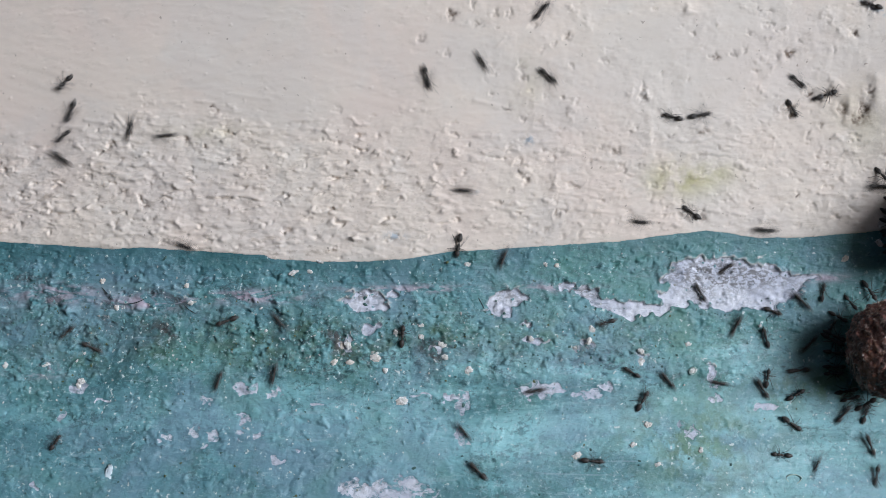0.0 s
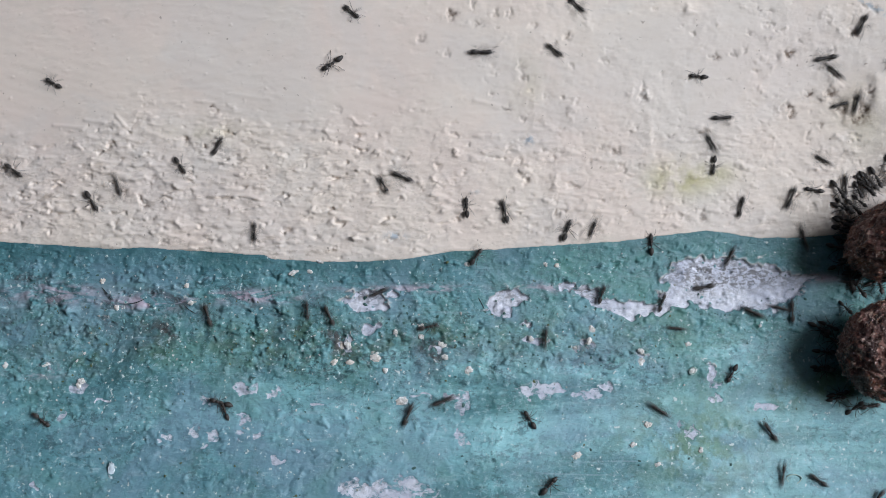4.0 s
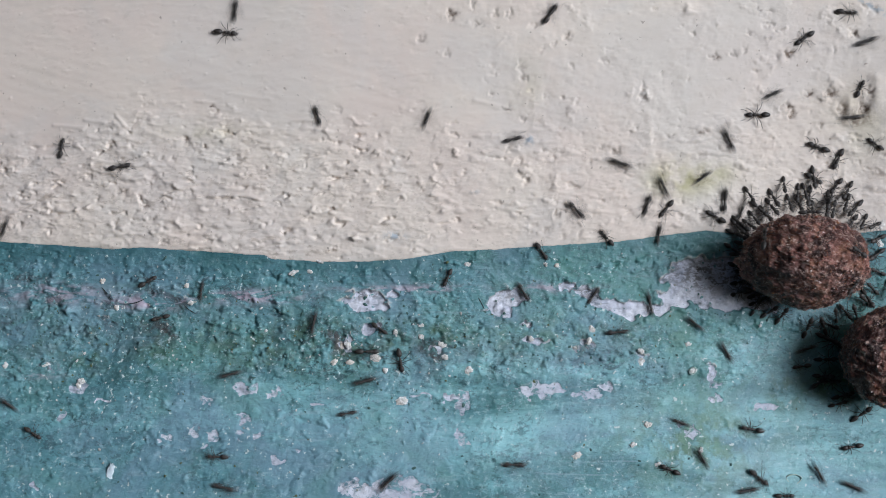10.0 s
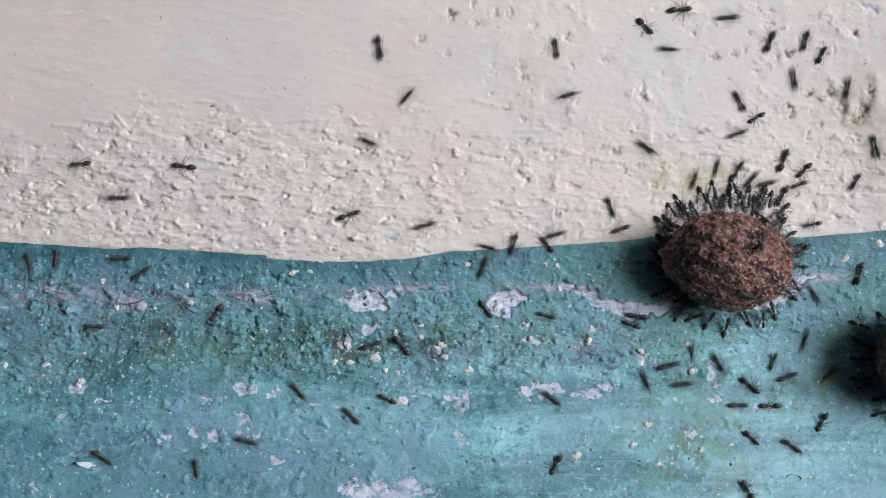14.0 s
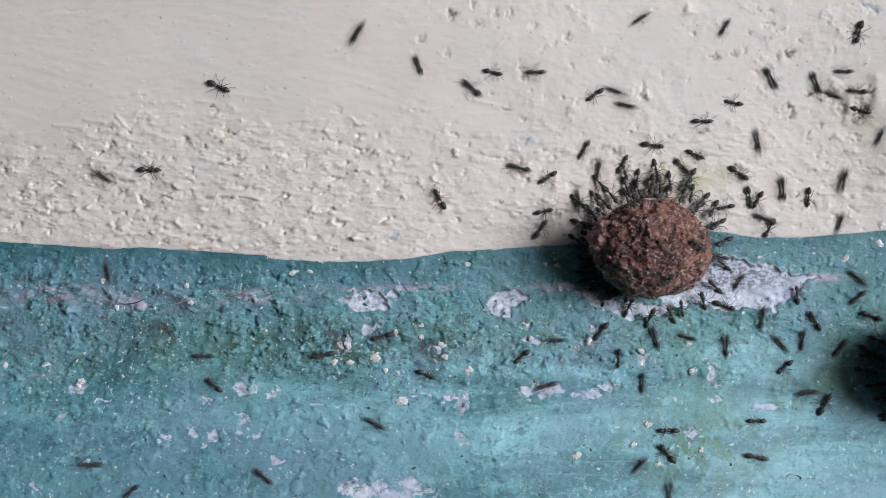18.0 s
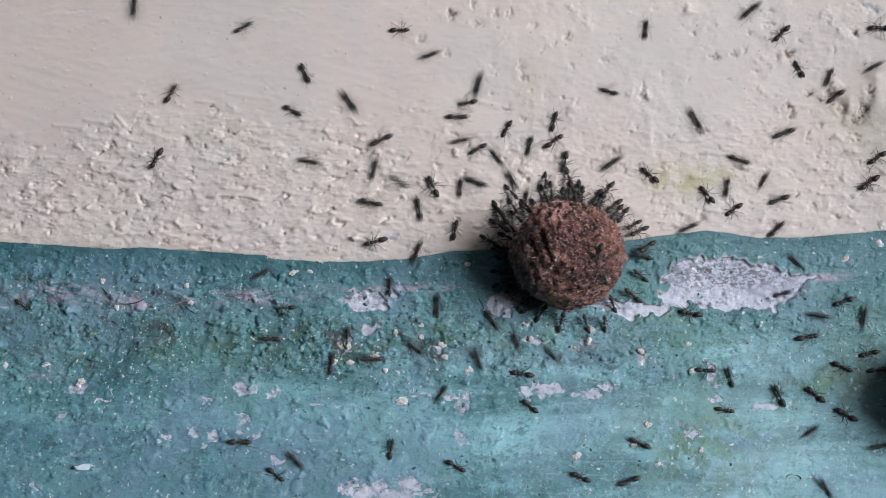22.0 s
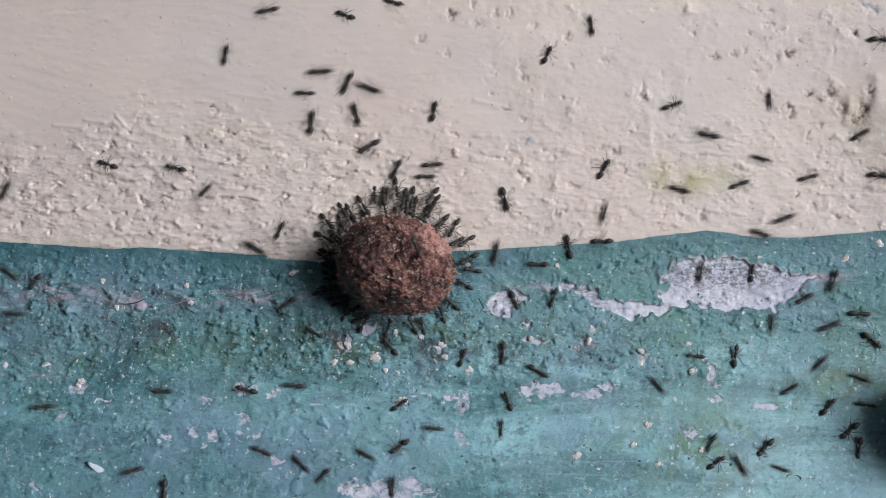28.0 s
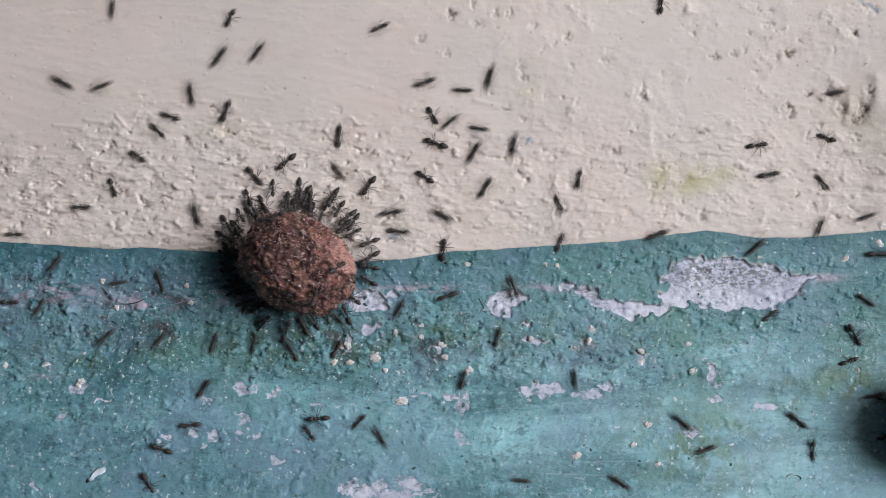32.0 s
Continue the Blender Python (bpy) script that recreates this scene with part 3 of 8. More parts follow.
def sheet(name, us, rows, v, d, mat, fields):
    """A wall face: a grid of points, v up and d out of the wall, closed backwards at its rim."""
    nu, nr = len(us), rows
    uu = np.tile(us, (nr, 1))
    dd = d.copy()
    co = np.stack((uu, -dd, v + BASE), -1).reshape(-1, 3)
    k = np.arange(nu * nr).reshape(nr, nu)
    quads = np.stack((k[:-1, :-1], k[:-1, 1:], k[1:, 1:], k[1:, :-1]), -1).reshape(-1, 4)
    me = bpy.data.meshes.new(name)
    me.vertices.add(len(co)), me.loops.add(quads.size), me.polygons.add(len(quads))
    me.vertices.foreach_set("co", co.astype(np.float32).ravel())
    me.loops.foreach_set("vertex_index", quads.astype(np.int32).ravel())
    me.polygons.foreach_set("loop_start", np.arange(0, quads.size, 4, dtype=np.int32))
    me.update(calc_edges=True)
    me.polygons.foreach_set("use_smooth", np.ones(len(quads), dtype=bool))
    for key, values in fields.items():
        a = me.attributes.new(key, "FLOAT", "POINT")
        a.data.foreach_set("value", values.astype(np.float32).ravel())
    me.materials.append(mat)
    return new(name, me)


UU_C, SS_C = np.meshgrid(US, SU)
VV_C = border(UU_C) + SS_C
D_C = cream_relief(UU_C, VV_C) * (1 - 0.9 * np.exp(-SS_C / 0.0006)) + arch(UU_C) + 0.00004 * (1 - np.exp(-SS_C / 0.0003))
xx, yy = grains(UU_C, VV_C)
stain = bump(xx, yy, 1205, 318, 55, 28) + 0.5 * bump(xx, yy, 1265, 305, 40, 22) + 0.25 * bump(xx, yy, 930, 150, 30, 50) + 0.3 * bump(xx, yy, 360, 235, 60, 16) + 0.3 * bump(xx, yy, 1530, 210, 50, 60)
torn_xx, torn_yy = ragged(UU_C, VV_C, xx, yy)
# brown dirt, with the pits' shade and right-edge vignetting painted into it
grime_shade = sum(1.25 * dirt_shade * bump(torn_xx, torn_yy, cx + 0.3 * rx, cy, rx, ry) for cx, cy, rx, ry, _, dirt_shade in PITS) + 0.20 * bump(xx, yy, 1500, 190, 70, 50) + 0.30 * bump(xx, yy, 1560, 270, 40, 100)
smear = (bump(xx, yy, 700, 418, 16, 7) + bump(xx, yy, 937, 248, 8, 8) + bump((xx - 1545) * 0.87 + (yy - 13) * 0.49, (yy - 13) * 0.87 - (xx - 1545) * 0.49, 0, 0, 34, 4.5) + 0.6 * bump(xx, yy, 1560, 420, 14, 14)
         + 0.5 * bump(xx, yy, 840, 340, 9, 4) + 0.5 * bump(xx, yy, 150, 130, 4, 3))
rough_c = smooth(yy + 60 * vnoise(UU_C, VV_C, 0.012, 0.008, 11), 190, 290) * (1 - 0.5 * smooth(xx, 600, 900)) + 0.5 * smooth(xx, 1250, 1450) * smooth(-yy, -240, -80)
smear, rough_c = np.vstack((smear[:1], smear)), np.vstack((rough_c[:1], rough_c))
VV_C2, D_C2 = np.vstack((VV_C[:1] - 0.00008, VV_C)), np.vstack((D_C[:1] - 0.00014, D_C))
stain, grime_shade = np.vstack((stain[:1], stain)), np.vstack((grime_shade[:1], grime_shade))
wall_upper = sheet("wall_upper", US, len(SU) + 1, VV_C2, D_C2, CREAM, {"stain": np.clip(stain, 0, 1), "grime_shade": np.clip(grime_shade, 0, 1), "smear": np.clip(smear, 0, 1), "rough": np.clip(rough_c, 0, 1)})
tagged(wall_upper, "rough cream limewashed wall above the paint line", "wall", kind="structure")

UU_G, SS_G = np.meshgrid(US, SD)
VV_G = border(UU_G) - SS_G
peel, algae_smudge, wear_light, scrape, verdant, calm, soil, line_band, scab, flecky, moss = green_fields(UU_G, VV_G)
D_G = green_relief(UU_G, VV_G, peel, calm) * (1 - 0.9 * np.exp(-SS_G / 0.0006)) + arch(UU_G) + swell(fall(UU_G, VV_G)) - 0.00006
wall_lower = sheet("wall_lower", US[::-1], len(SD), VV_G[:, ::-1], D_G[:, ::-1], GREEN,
                   {"peel": peel[:, ::-1], "algae_smudge": algae_smudge[:, ::-1], "wear_light": wear_light[:, ::-1], "scrape": scrape[:, ::-1], "verdant": verdant[:, ::-1], "calm": calm[:, ::-1], "soil": soil[:, ::-1], "line_band": line_band[:, ::-1], "scab": scab[:, ::-1], "flecky": flecky[:, ::-1], "moss": moss[:, ::-1], "rim": (upper_rim(peel) * (1 - smooth(grains(UU_G, VV_G)[1], 640, 700)))[:, ::-1]})
tagged(wall_lower, "teal green painted wall foot, worn and flaking", "wall", kind="structure")


EDGE = border(US)


def out(u, v):
    """How far the wall's face stands out at a place, in metres."""
    s = v - float(np.interp(u, US, EDGE))
    i = int(np.clip(np.searchsorted(US, u), 0, len(US) - 1))
    if s >= 0:
        return float(D_C[int(np.clip(np.searchsorted(SU, s), 0, len(SU) - 1)), i])
    return float(D_G[int(np.clip(np.searchsorted(SD, -s), 0, len(SD) - 1)), i])


def spot(x, y, rise=0.0):
    """The place on the wall (or rise metres above it) that lies behind a grain of the flat sheet, as the eye meets it."""
    u, v, d = (x - 784) * GRAIN, (441 - y) * GRAIN, rise
    for _ in range(3):
        k = (REACH - d) / REACH
        d = out(u * k, v * k) + rise
    return u * k, v * k, d


def part(name, bm, mat, parent=None, label="", smooth_faces=True):
    me = bpy.data.meshes.new(name)
    bm.to_mesh(me)
    bm.free()
    for p in me.polygons:
        p.use_smooth = smooth_faces
    me.materials.append(mat)
    ob = new(name, me)
    ob.parent = parent
    return tagged(ob, label)


# the masonry behind the two painted faces
bm = bmesh.new()
bmesh.ops.create_cube(bm, size=1, matrix=Matrix.Translation((0, 0.058, BASE)) @ Matrix.Diagonal((0.5, 0.08, 0.36, 1)))
bmesh.ops.bevel(bm, geom=bm.edges, offset=0.002, segments=2, affect="EDGES")
tagged(part("wall_core", bm, CORE, smooth_faces=False), "plastered masonry behind the painted face", "wall", kind="structure")


# ---- the balls ----
BALL_R = 0.0062
SHAPE = Matrix(((1.078, -0.112, -0.051), (-0.112, 0.935, -0.129), (-0.051, -0.129, 0.911)))


def crumb_ball(seed, shape, label):
    """A lumpy ball of crumbs and fibres; its middle is the origin."""
    rng = random.Random(seed)
    root = new("food_ball")
    bm = bmesh.new()
    bmesh.ops.create_icosphere(bm, subdivisions=7, radius=1)
    lay = bm.verts.layers.float.new("pale")
    off = Vector((seed * 7.3, seed * 1.7, 0))
    pale_at = Vector((0.58, -0.66, 0.44)).normalized()
    skin = []
    for vert in bm.verts:
        p = vert.co.normalized()
        r = 1 + 0.055 * noise.noise(p * 1.6 + off) + 0.06 * noise.noise(p * 3.4 + off)
        # rounded clods with creases between them, then crumbs
        r += 0.075 * (0.5 - abs(noise.noise(p * 4.3 + off * 1.3))) - 0.035
        r += 0.050 * noise.noise(p * 9 + off) + 0.024 * noise.noise(p * 19 + off) + 0.015 * noise.noise(p * 41 + off)
        near = max(0.0, p.dot(pale_at))
        k = max(0.0, min(1.0, (near - 0.925 + 0.03 * noise.noise(p * 9)) / 0.035))
        vert[lay] = k
        r += k * (0.095 + 0.05 * noise.noise(p * 13) + 0.04 * noise.noise(p * 29))
        # a crease beside the pale lump
        g = p.dot(Vector((-0.82, 0, 0.57))) + 0.12
        r -= 0.12 * math.exp(-(g / 0.045) ** 2) * max(0.0, min(1.0, (p.x + 0.05) * 5)) * max(0.0, -p.y) * (1 - k)
        vert.co = shape @ p * (r * BALL_R)
        skin.append((vert.co.copy(), p, k))
    part("body", bm, BALL, root)
    verts, faces = [], []
    for _ in range(2900):
        co, p, k = skin[rng.randrange(len(skin))]
        # the fibres stand in tufts
        if noise.noise(p * 2.6 + off * 2) < rng.uniform(-0.25, 0.30):
            continue
        side = Vector((rng.gauss(0, 1), rng.gauss(0, 1), rng.gauss(0, 1)))
        lean = (side - p * side.dot(p)).normalized()
        tall = rng.random() < 0.25
        way = (p * (0.9 if tall else rng.uniform(0.10, 0.45)) + lean).normalized()
        length, w = rng.uniform(0.0005, 0.0015) * (0.7 if tall else 1), rng.uniform(0.000012, 0.000024)
        a = way.cross(p).normalized() * w
        b = way.cross(a).normalized() * w
        bend = lean.cross(p) * rng.uniform(-0.0008, 0.0008) - p * length * 0.12
        at, mid, tip = co - p * 0.0001, co + way * length * 0.55 + bend * 0.4, co + way * length + bend
        k = len(verts)
        for c, f in ((at, 1.0), (mid, 0.8)):
            verts += [c + a * f, c - a * f * 0.5 + b * f, c - a * f * 0.5 - b * f]
        verts.append(tip)
        for i in range(3):
            j = (i + 1) % 3
            faces += [(k + i, k + j, k + 3 + j, k + 3 + i), (k + 3 + i, k + 3 + j, k + 6)]
    # crumbs and gritty bits stuck in the coat, thickest on one side
    ico = bmesh.new()
    bmesh.ops.create_icosphere(ico, subdivisions=1, radius=1)
    points, sides = [v.co.copy() for v in ico.verts], [[v.index for v in f.verts] for f in ico.faces]
    ico.free()
    crumbs, crumb_faces = [], []
    for _ in range(3000):
        co, p, k = skin[rng.randrange(len(skin))]
        if noise.noise(p * 2.1 + off * 3) + 0.35 * k < rng.uniform(-0.45, 0.35):
            continue
        size = rng.uniform(0.00004, 0.00011) if rng.random() < 0.96 else rng.uniform(0.00011, 0.00018)
        turn = Matrix.Rotation(rng.uniform(0, 6), 3, Vector((rng.gauss(0, 1), rng.gauss(0, 1), rng.gauss(0, 1))).normalized())
        long, wide, n0 = size * rng.uniform(0.8, 1.8), size * rng.uniform(0.6, 1.1), len(crumbs)
        for q in points:
            w = 1 + rng.uniform(-0.35, 0.35)
            crumbs.append(co + turn @ Vector((q.x * long * w, q.y * size * w, q.z * wide)))
        crumb_faces += [[i + n0 for i in f] for f in sides]
    me = bpy.data.meshes.new("grit")
    me.from_pydata(crumbs, [], crumb_faces)
    me.materials.append(GRIT)
    grit = new("grit", me)
    grit.parent = root
    tagged(grit, "pale pinkish and brown gritty crumbs", kind="stuff")
    me = bpy.data.meshes.new("fuzz")
    me.from_pydata(verts, [], faces)
    me.materials.append(HAIR)
    fuzz = new("fuzz", me)
    fuzz.parent = root
    tagged(fuzz, "short pale and brown fibres", kind="stuff")
    return tagged(root, label, "food crumb", "food balls")


ball_a = crumb_ball(1, SHAPE, "reddish-brown hairy ball of food carried along the wall by ants")
ball_b = crumb_ball(2, Matrix.Diagonal((0.98, 0.86, 0.93)), "dark brown hairy ball of food dragged at the wall's teal foot")


# ---- ants ----
LOW = 0.72             # how high an ant carries its body, against a tall stance


def lump(bm, centre, radii, seg=12, rings=8, taper=0.0):
    centre = (centre[0], centre[1], centre[2] * LOW)
    made = bmesh.ops.create_uvsphere(bm, u_segments=seg, v_segments=rings, radius=1, matrix=Matrix.Rotation(radians(90), 4, "Y"))["verts"]
    for vert in made:
        x, y, z = vert.co
        k = 1 + taper * x
        vert.co = (centre[0] + x * radii[0], centre[1] + y * radii[1] * k, centre[2] + z * radii[2] * k)


def tube(bm, points, radii, sides=6):
    rings = []
    for i, p in enumerate(points):
        way = (Vector(points[min(i + 1, len(points) - 1)]) - Vector(points[max(i - 1, 0)])).normalized()
        a = way.cross(Vector((0.3, 0.2, 1))).normalized()
        b = way.cross(a)
        rings.append([bm.verts.new(Vector(p) + (a * math.cos(2 * math.pi * j / sides) + b * math.sin(2 * math.pi * j / sides)) * radii[i]) for j in range(sides)])
    for r, q in zip(rings, rings[1:]):
        for j in range(sides):
            bm.faces.new((r[j], r[(j + 1) % sides], q[(j + 1) % sides], q[j]))
    bm.faces.new(rings[0][::-1])
    bm.faces.new(rings[-1])


MM = 0.001
LEGS = (("front", 0.62, 1.30, 0.95, 0.95), ("mid", 0.42, 0.45, 1.30, 0.55), ("hind", 0.22, -0.85, 1.20, -0.25))


def ant_model(name, spread=1.0, lift=0.0, girth=1.0):
    """An ant that faces +x and stands on z = 0."""
    root = new(name)
    bm = bmesh.new()
    lump(bm, (1.12 * MM, 0, (0.42 + lift) * MM), (0.36 * MM, 0.29 * MM, 0.21 * MM), 14, 10, taper=-0.16)
    lump(bm, (1.43 * MM, 0, (0.36 + lift) * MM), (0.10 * MM, 0.13 * MM, 0.06 * MM), 8, 6)
    head = part("head", bm, CHITIN, root)
    for s in (-1, 1):
        bm = bmesh.new()
        lump(bm, (1.18 * MM, s * 0.21 * MM, (0.50 + lift) * MM), (0.07 * MM, 0.05 * MM, 0.06 * MM), 8, 6)
        part("eye", bm, EYE_GLOSS, head)
        bm = bmesh.new()
        z = (0.33 + lift) * LOW
        tube(bm, [(1.46 * MM, s * 0.09 * MM, z * MM), (1.58 * MM, s * 0.10 * MM, (z - 0.02) * MM), (1.66 * MM, s * 0.02 * MM, (z - 0.03) * MM)], [0.035 * MM, 0.028 * MM, 0.012 * MM], 5)
        part("mandible", bm, LIMB, head)
    bm = bmesh.new()
    lump(bm, (0.60 * MM, 0, 0.46 * MM), (0.27 * MM, 0.20 * MM, 0.19 * MM))
    lump(bm, (0.22 * MM, 0, 0.44 * MM), (0.32 * MM, 0.165 * MM, 0.16 * MM))
    thorax = part("thorax", bm, CHITIN, root)
    bm = bmesh.new()
    lump(bm, (-0.14 * MM, 0, 0.42 * MM), (0.12 * MM, 0.07 * MM, 0.12 * MM), 8, 6)
    part("petiole", bm, CHITIN, thorax)
    bm = bmesh.new()
    lump(bm, (-0.71 * MM, 0, 0.44 * MM), (0.53 * MM, 0.31 * MM, 0.28 * MM), 14, 10, 0.26)
    for k in range(3):
        lump(bm, ((-0.50 - 0.19 * k) * MM, 0, 0.445 * MM), (0.045 * MM, (0.338 - 0.045 * k) * MM, (0.305 - 0.04 * k) * MM), 12, 6)
    bmesh.ops.scale(bm, vec=(1, girth, girth), verts=bm.verts)
    part("gaster", bm, CHITIN, root)
    for s in (-1, 1):
        for kind, x0, x1, y1, bend in LEGS:
            bm = bmesh.new()
            y1 = y1 * spread
            knee = ((x0 + (x1 - x0) * 0.42) * MM, s * y1 * 0.50 * MM, 0.55 * MM)
            heel = ((x0 + (x1 - x0) * 0.82) * MM, s * y1 * 0.88 * MM, 0.12 * MM)
            origin = Vector((x0 * MM, s * 0.13 * MM, 0.36 * LOW * MM))
            path = [Vector(p) - origin for p in (origin, ((x0 + 0.04) * MM, s * 0.26 * MM, 0.40 * LOW * MM), knee, heel, (x1 * MM, s * y1 * MM, 0.0))]
            tube(bm, path, [0.042 * MM, 0.044 * MM, 0.034 * MM, 0.022 * MM, 0.014 * MM])
            leg = part("leg", bm, LIMB, root)
            leg.location = origin
        bm = bmesh.new()
        z = 0.46 * LOW + lift
        tube(bm, [(1.30 * MM, s * 0.10 * MM, z * MM), (1.48 * MM, s * 0.42 * MM, (z + 0.14) * MM), (1.90 * MM, s * 0.62 * MM, (z - 0.05) * MM), (2.08 * MM, s * 0.60 * MM, (z - 0.2) * MM)],
             [0.022 * MM, 0.020 * MM, 0.022 * MM, 0.016 * MM])
        part("antenna", bm, LIMB, head)
    return root


FACE = Matrix(((1, 0, 0), (0, 0, -1), (0, 1, 0))).to_4x4()


def ant_pose(x, y, heading, pitch=0.0, rise=0.0, roll=0.0):
    """The pose of an ant at a place of the sheet; heading in degrees, 0 to the right, 90 up."""
    u, v, d = spot(x, y, rise)
    return (Matrix.Translation((u, -d, v + BASE)) @ FACE @ Matrix.Rotation(radians(heading), 4, "Z")
            @ Matrix.Rotation(radians(-pitch), 4, "Y") @ Matrix.Rotation(radians(roll), 4, "X"))


def ball_pose(x, y, radius, rx=0.0, ry=0.0, rz=0.0):
    """The pose of a ball that lies against the wall: its place on the sheet, its radius, and its turn as axis times degrees."""
    u, v, out_by = (x - 784) * GRAIN, (441 - y) * GRAIN, radius
    for _ in range(3):
        k = (REACH - out_by) / REACH
        out_by = radius + float(arch(u * k)) + float(swell(fall(u * k, v * k)))
    axis = Vector((rx, ry, rz))
    turn = Matrix.Rotation(radians(axis.length), 4, axis.normalized()) if axis.length > 0.01 else Matrix.Identity(4)
    return Matrix.Translation((u * k, -out_by, v * k + BASE)) @ turn


ANT_LABEL = "small black ant running over the painted wall"
PLAIN = [tagged(ant_model("ant", 1.0), ANT_LABEL, "ant", "running ants"), tagged(ant_model("ant", 0.86, 0.05), ANT_LABEL, "ant", "running ants"),
         tagged(ant_model("ant", 1.12, -0.03), ANT_LABEL, "ant", "running ants")]
RUNNERS = 104
runners = PLAIN + [copy_thing(PLAIN[i % 3], Matrix.Identity(4)) for i in range(RUNNERS - 3)]
for i, a in enumerate(runners):
    k = 0.95 + 0.11 * math.sin(i * 2.399)
    a.scale = (k, k, k)
PULL_LABEL = "small black ant gripping the food ball and hauling it"
puller = tagged(ant_model("ant", 1.0, 0.05, 0.80), PULL_LABEL, "ant", "hauling ants")
PULL_A = (170, 158, 147, 135, 124, 113, 104, 97, 88, 78, 67, 58, 48, 38, 29, 20, 9, -4, -18, -33, -50, -62, -76, -94, -112, -134, -158)
PULL_B = (20, 45, 75, 98, 118, 135, 152, 168, 183, 200, 218, 238)
CROWD_A = (43, 63, 73, 83, 92, 101, 118, 129, 141, 152, 164, 169, 174, 180, 187, 193, 200, 208, 217, 228, 240)
crowd_a = [copy_thing(puller, Matrix.Identity(4)) for _ in CROWD_A]
pullers_a = [puller] + [copy_thing(puller, Matrix.Identity(4)) for _ in PULL_A[1:]]
pullers_b = [copy_thing(puller, Matrix.Identity(4)) for _ in PULL_B]
CROWD_B = (166, 193, 224)
crowd_b = [copy_thing(puller, Matrix.Identity(4)) for _ in CROWD_B]
OUTER_A = (64, 86, 106, 128, 147)
outer_a = [copy_thing(puller, Matrix.Identity(4)) for _ in OUTER_A]
for i, a in enumerate(pullers_a + pullers_b + crowd_a + crowd_b + outer_a):
    k = 0.98 + 0.12 * math.sin(i * 1.7)
    a.scale = (k, k, k)
RIDE_LABEL = "small black ant clinging to the top of the food ball"
riders = [tagged(copy_thing(PLAIN[i % 3], Matrix.Identity(4)), RIDE_LABEL, "ant", "riding ants") for i in range(4)]

# a loose white flake that the ants nudge about
bm = bmesh.new()
bmesh.ops.create_icosphere(bm, subdivisions=3, radius=1)
for vert in bm.verts:
    p = vert.co
    k = 1 + 0.40 * noise.noise(p * 2.3 + Vector((4, 1, 0))) + 0.25 * noise.noise(p * 6)
    vert.co = (p.x * 0.00125 * k * (1 - 0.25 * p.x), (p.y * 0.00040 + 0.00010 * noise.noise(p * 2.9)) * k, (p.z * 0.35 + 0.3) * 0.00010 + 0.00003 * noise.noise(p * 3))
loose_flake = tagged(part("paint_flake", bm, FLAKE), "loose curled flake of white paint on the teal wall", "paint flake")

# crumbs of old paint stuck to the green face
chip_kinds = []
for i in range(6):
    rng = random.Random(20 + i)
    bm = bmesh.new()
    for k in range(4):
        at = Vector((rng.uniform(-0.5, 0.5), rng.uniform(-0.5, 0.5), 0)) if k else Vector()
        size = rng.uniform(0.3, 0.6) if k else 0.75
        made = bmesh.ops.create_icosphere(bm, subdivisions=2, radius=1)["verts"]
        for vert in made:
            p = vert.co.copy()
            j = Vector((i * 5.1 + k * 2.7, k * 1.9, i * 0.7))
            r = size * (1 + 0.7 * noise.noise(p * 1.7 + j) + 0.7 * noise.noise(p * 4.1 + j))
            vert.co = at + Vector((p.x * r, p.y * r, max(p.z, -0.3) * (0.5 + 0.7 * abs(noise.noise(p * 2.4 + j)))))
    chip_kinds.append(part("paint_chip", bm, CHIP, smooth_faces=False))
for i, (x, y, rx, ry) in enumerate(CHIPS):
    u, v, d = spot(x, y)
    chip = chip_kinds[i] if i < 6 else new("paint_chip", chip_kinds[i % 6].data)
    chip.matrix_world = Matrix.Translation((u, -d, v + BASE)) @ FACE @ Matrix.Diagonal((rx * 0.95 * GRAIN, ry * 0.95 * GRAIN, 0.00024, 1)) @ Matrix.Rotation(i * 1.3, 4, "Z")
    tagged(chip, "cream crumb of old paint stuck to the teal wall", "paint chip", "paint chips")


# fine dark cracks where the paint film has split
for i, (ax, ay, bx, by, sag) in enumerate(((180, 509, 197, 531, -3), (212, 538, 258, 528, 4), (846, 527, 857, 547, -3), (326, 541, 346, 555, 2))):
    bm = bmesh.new()
    way = []
    for k in range(9):
        f = k / 8
        cx, cy = ax + (bx - ax) * f + sag * 0.4 * math.sin(f * 3.1), ay + (by - ay) * f + sag * math.sin(f * 3.1)
        u, v, d = spot(cx, cy)
        way.append((u, -d, v + BASE))
    tube(bm, way, [0.00007 * (0.35 + 0.65 * math.sin(0.3 + k * 0.31)) for k in range(9)], 5)
    tagged(part("paint_crack", bm, CRACK), "fine dark crack in the teal paint film", "paint crack", "paint cracks")

# blister rings left by burst paint bubbles
for i, (x, y, rx, ry) in enumerate(((1405, 848, 13, 8), (1226, 657, 7, 5))):
    bm = bmesh.new()
    ring = [(math.cos(a) * rx * GRAIN * (1 + 0.1 * math.sin(3 * a + i)), math.sin(a) * ry * GRAIN, 0.00003) for a in [k * 2 * math.pi / 22 for k in range(23 - i)]]
    tube(bm, ring, [0.00008 + 0.00002 * math.sin(k * 1.1 + i) for k in range(len(ring))], 6)
    u, v, d = spot(x, y)
    blister = part("paint_blister", bm, RIM)
    blister.matrix_world = Matrix.Translation((u, -d, v + BASE)) @ FACE @ Matrix.Rotation(i * 0.9, 4, "Z")
    tagged(blister, "thin raised ring of a burst bubble in teal paint", "paint blister", "paint blisters")

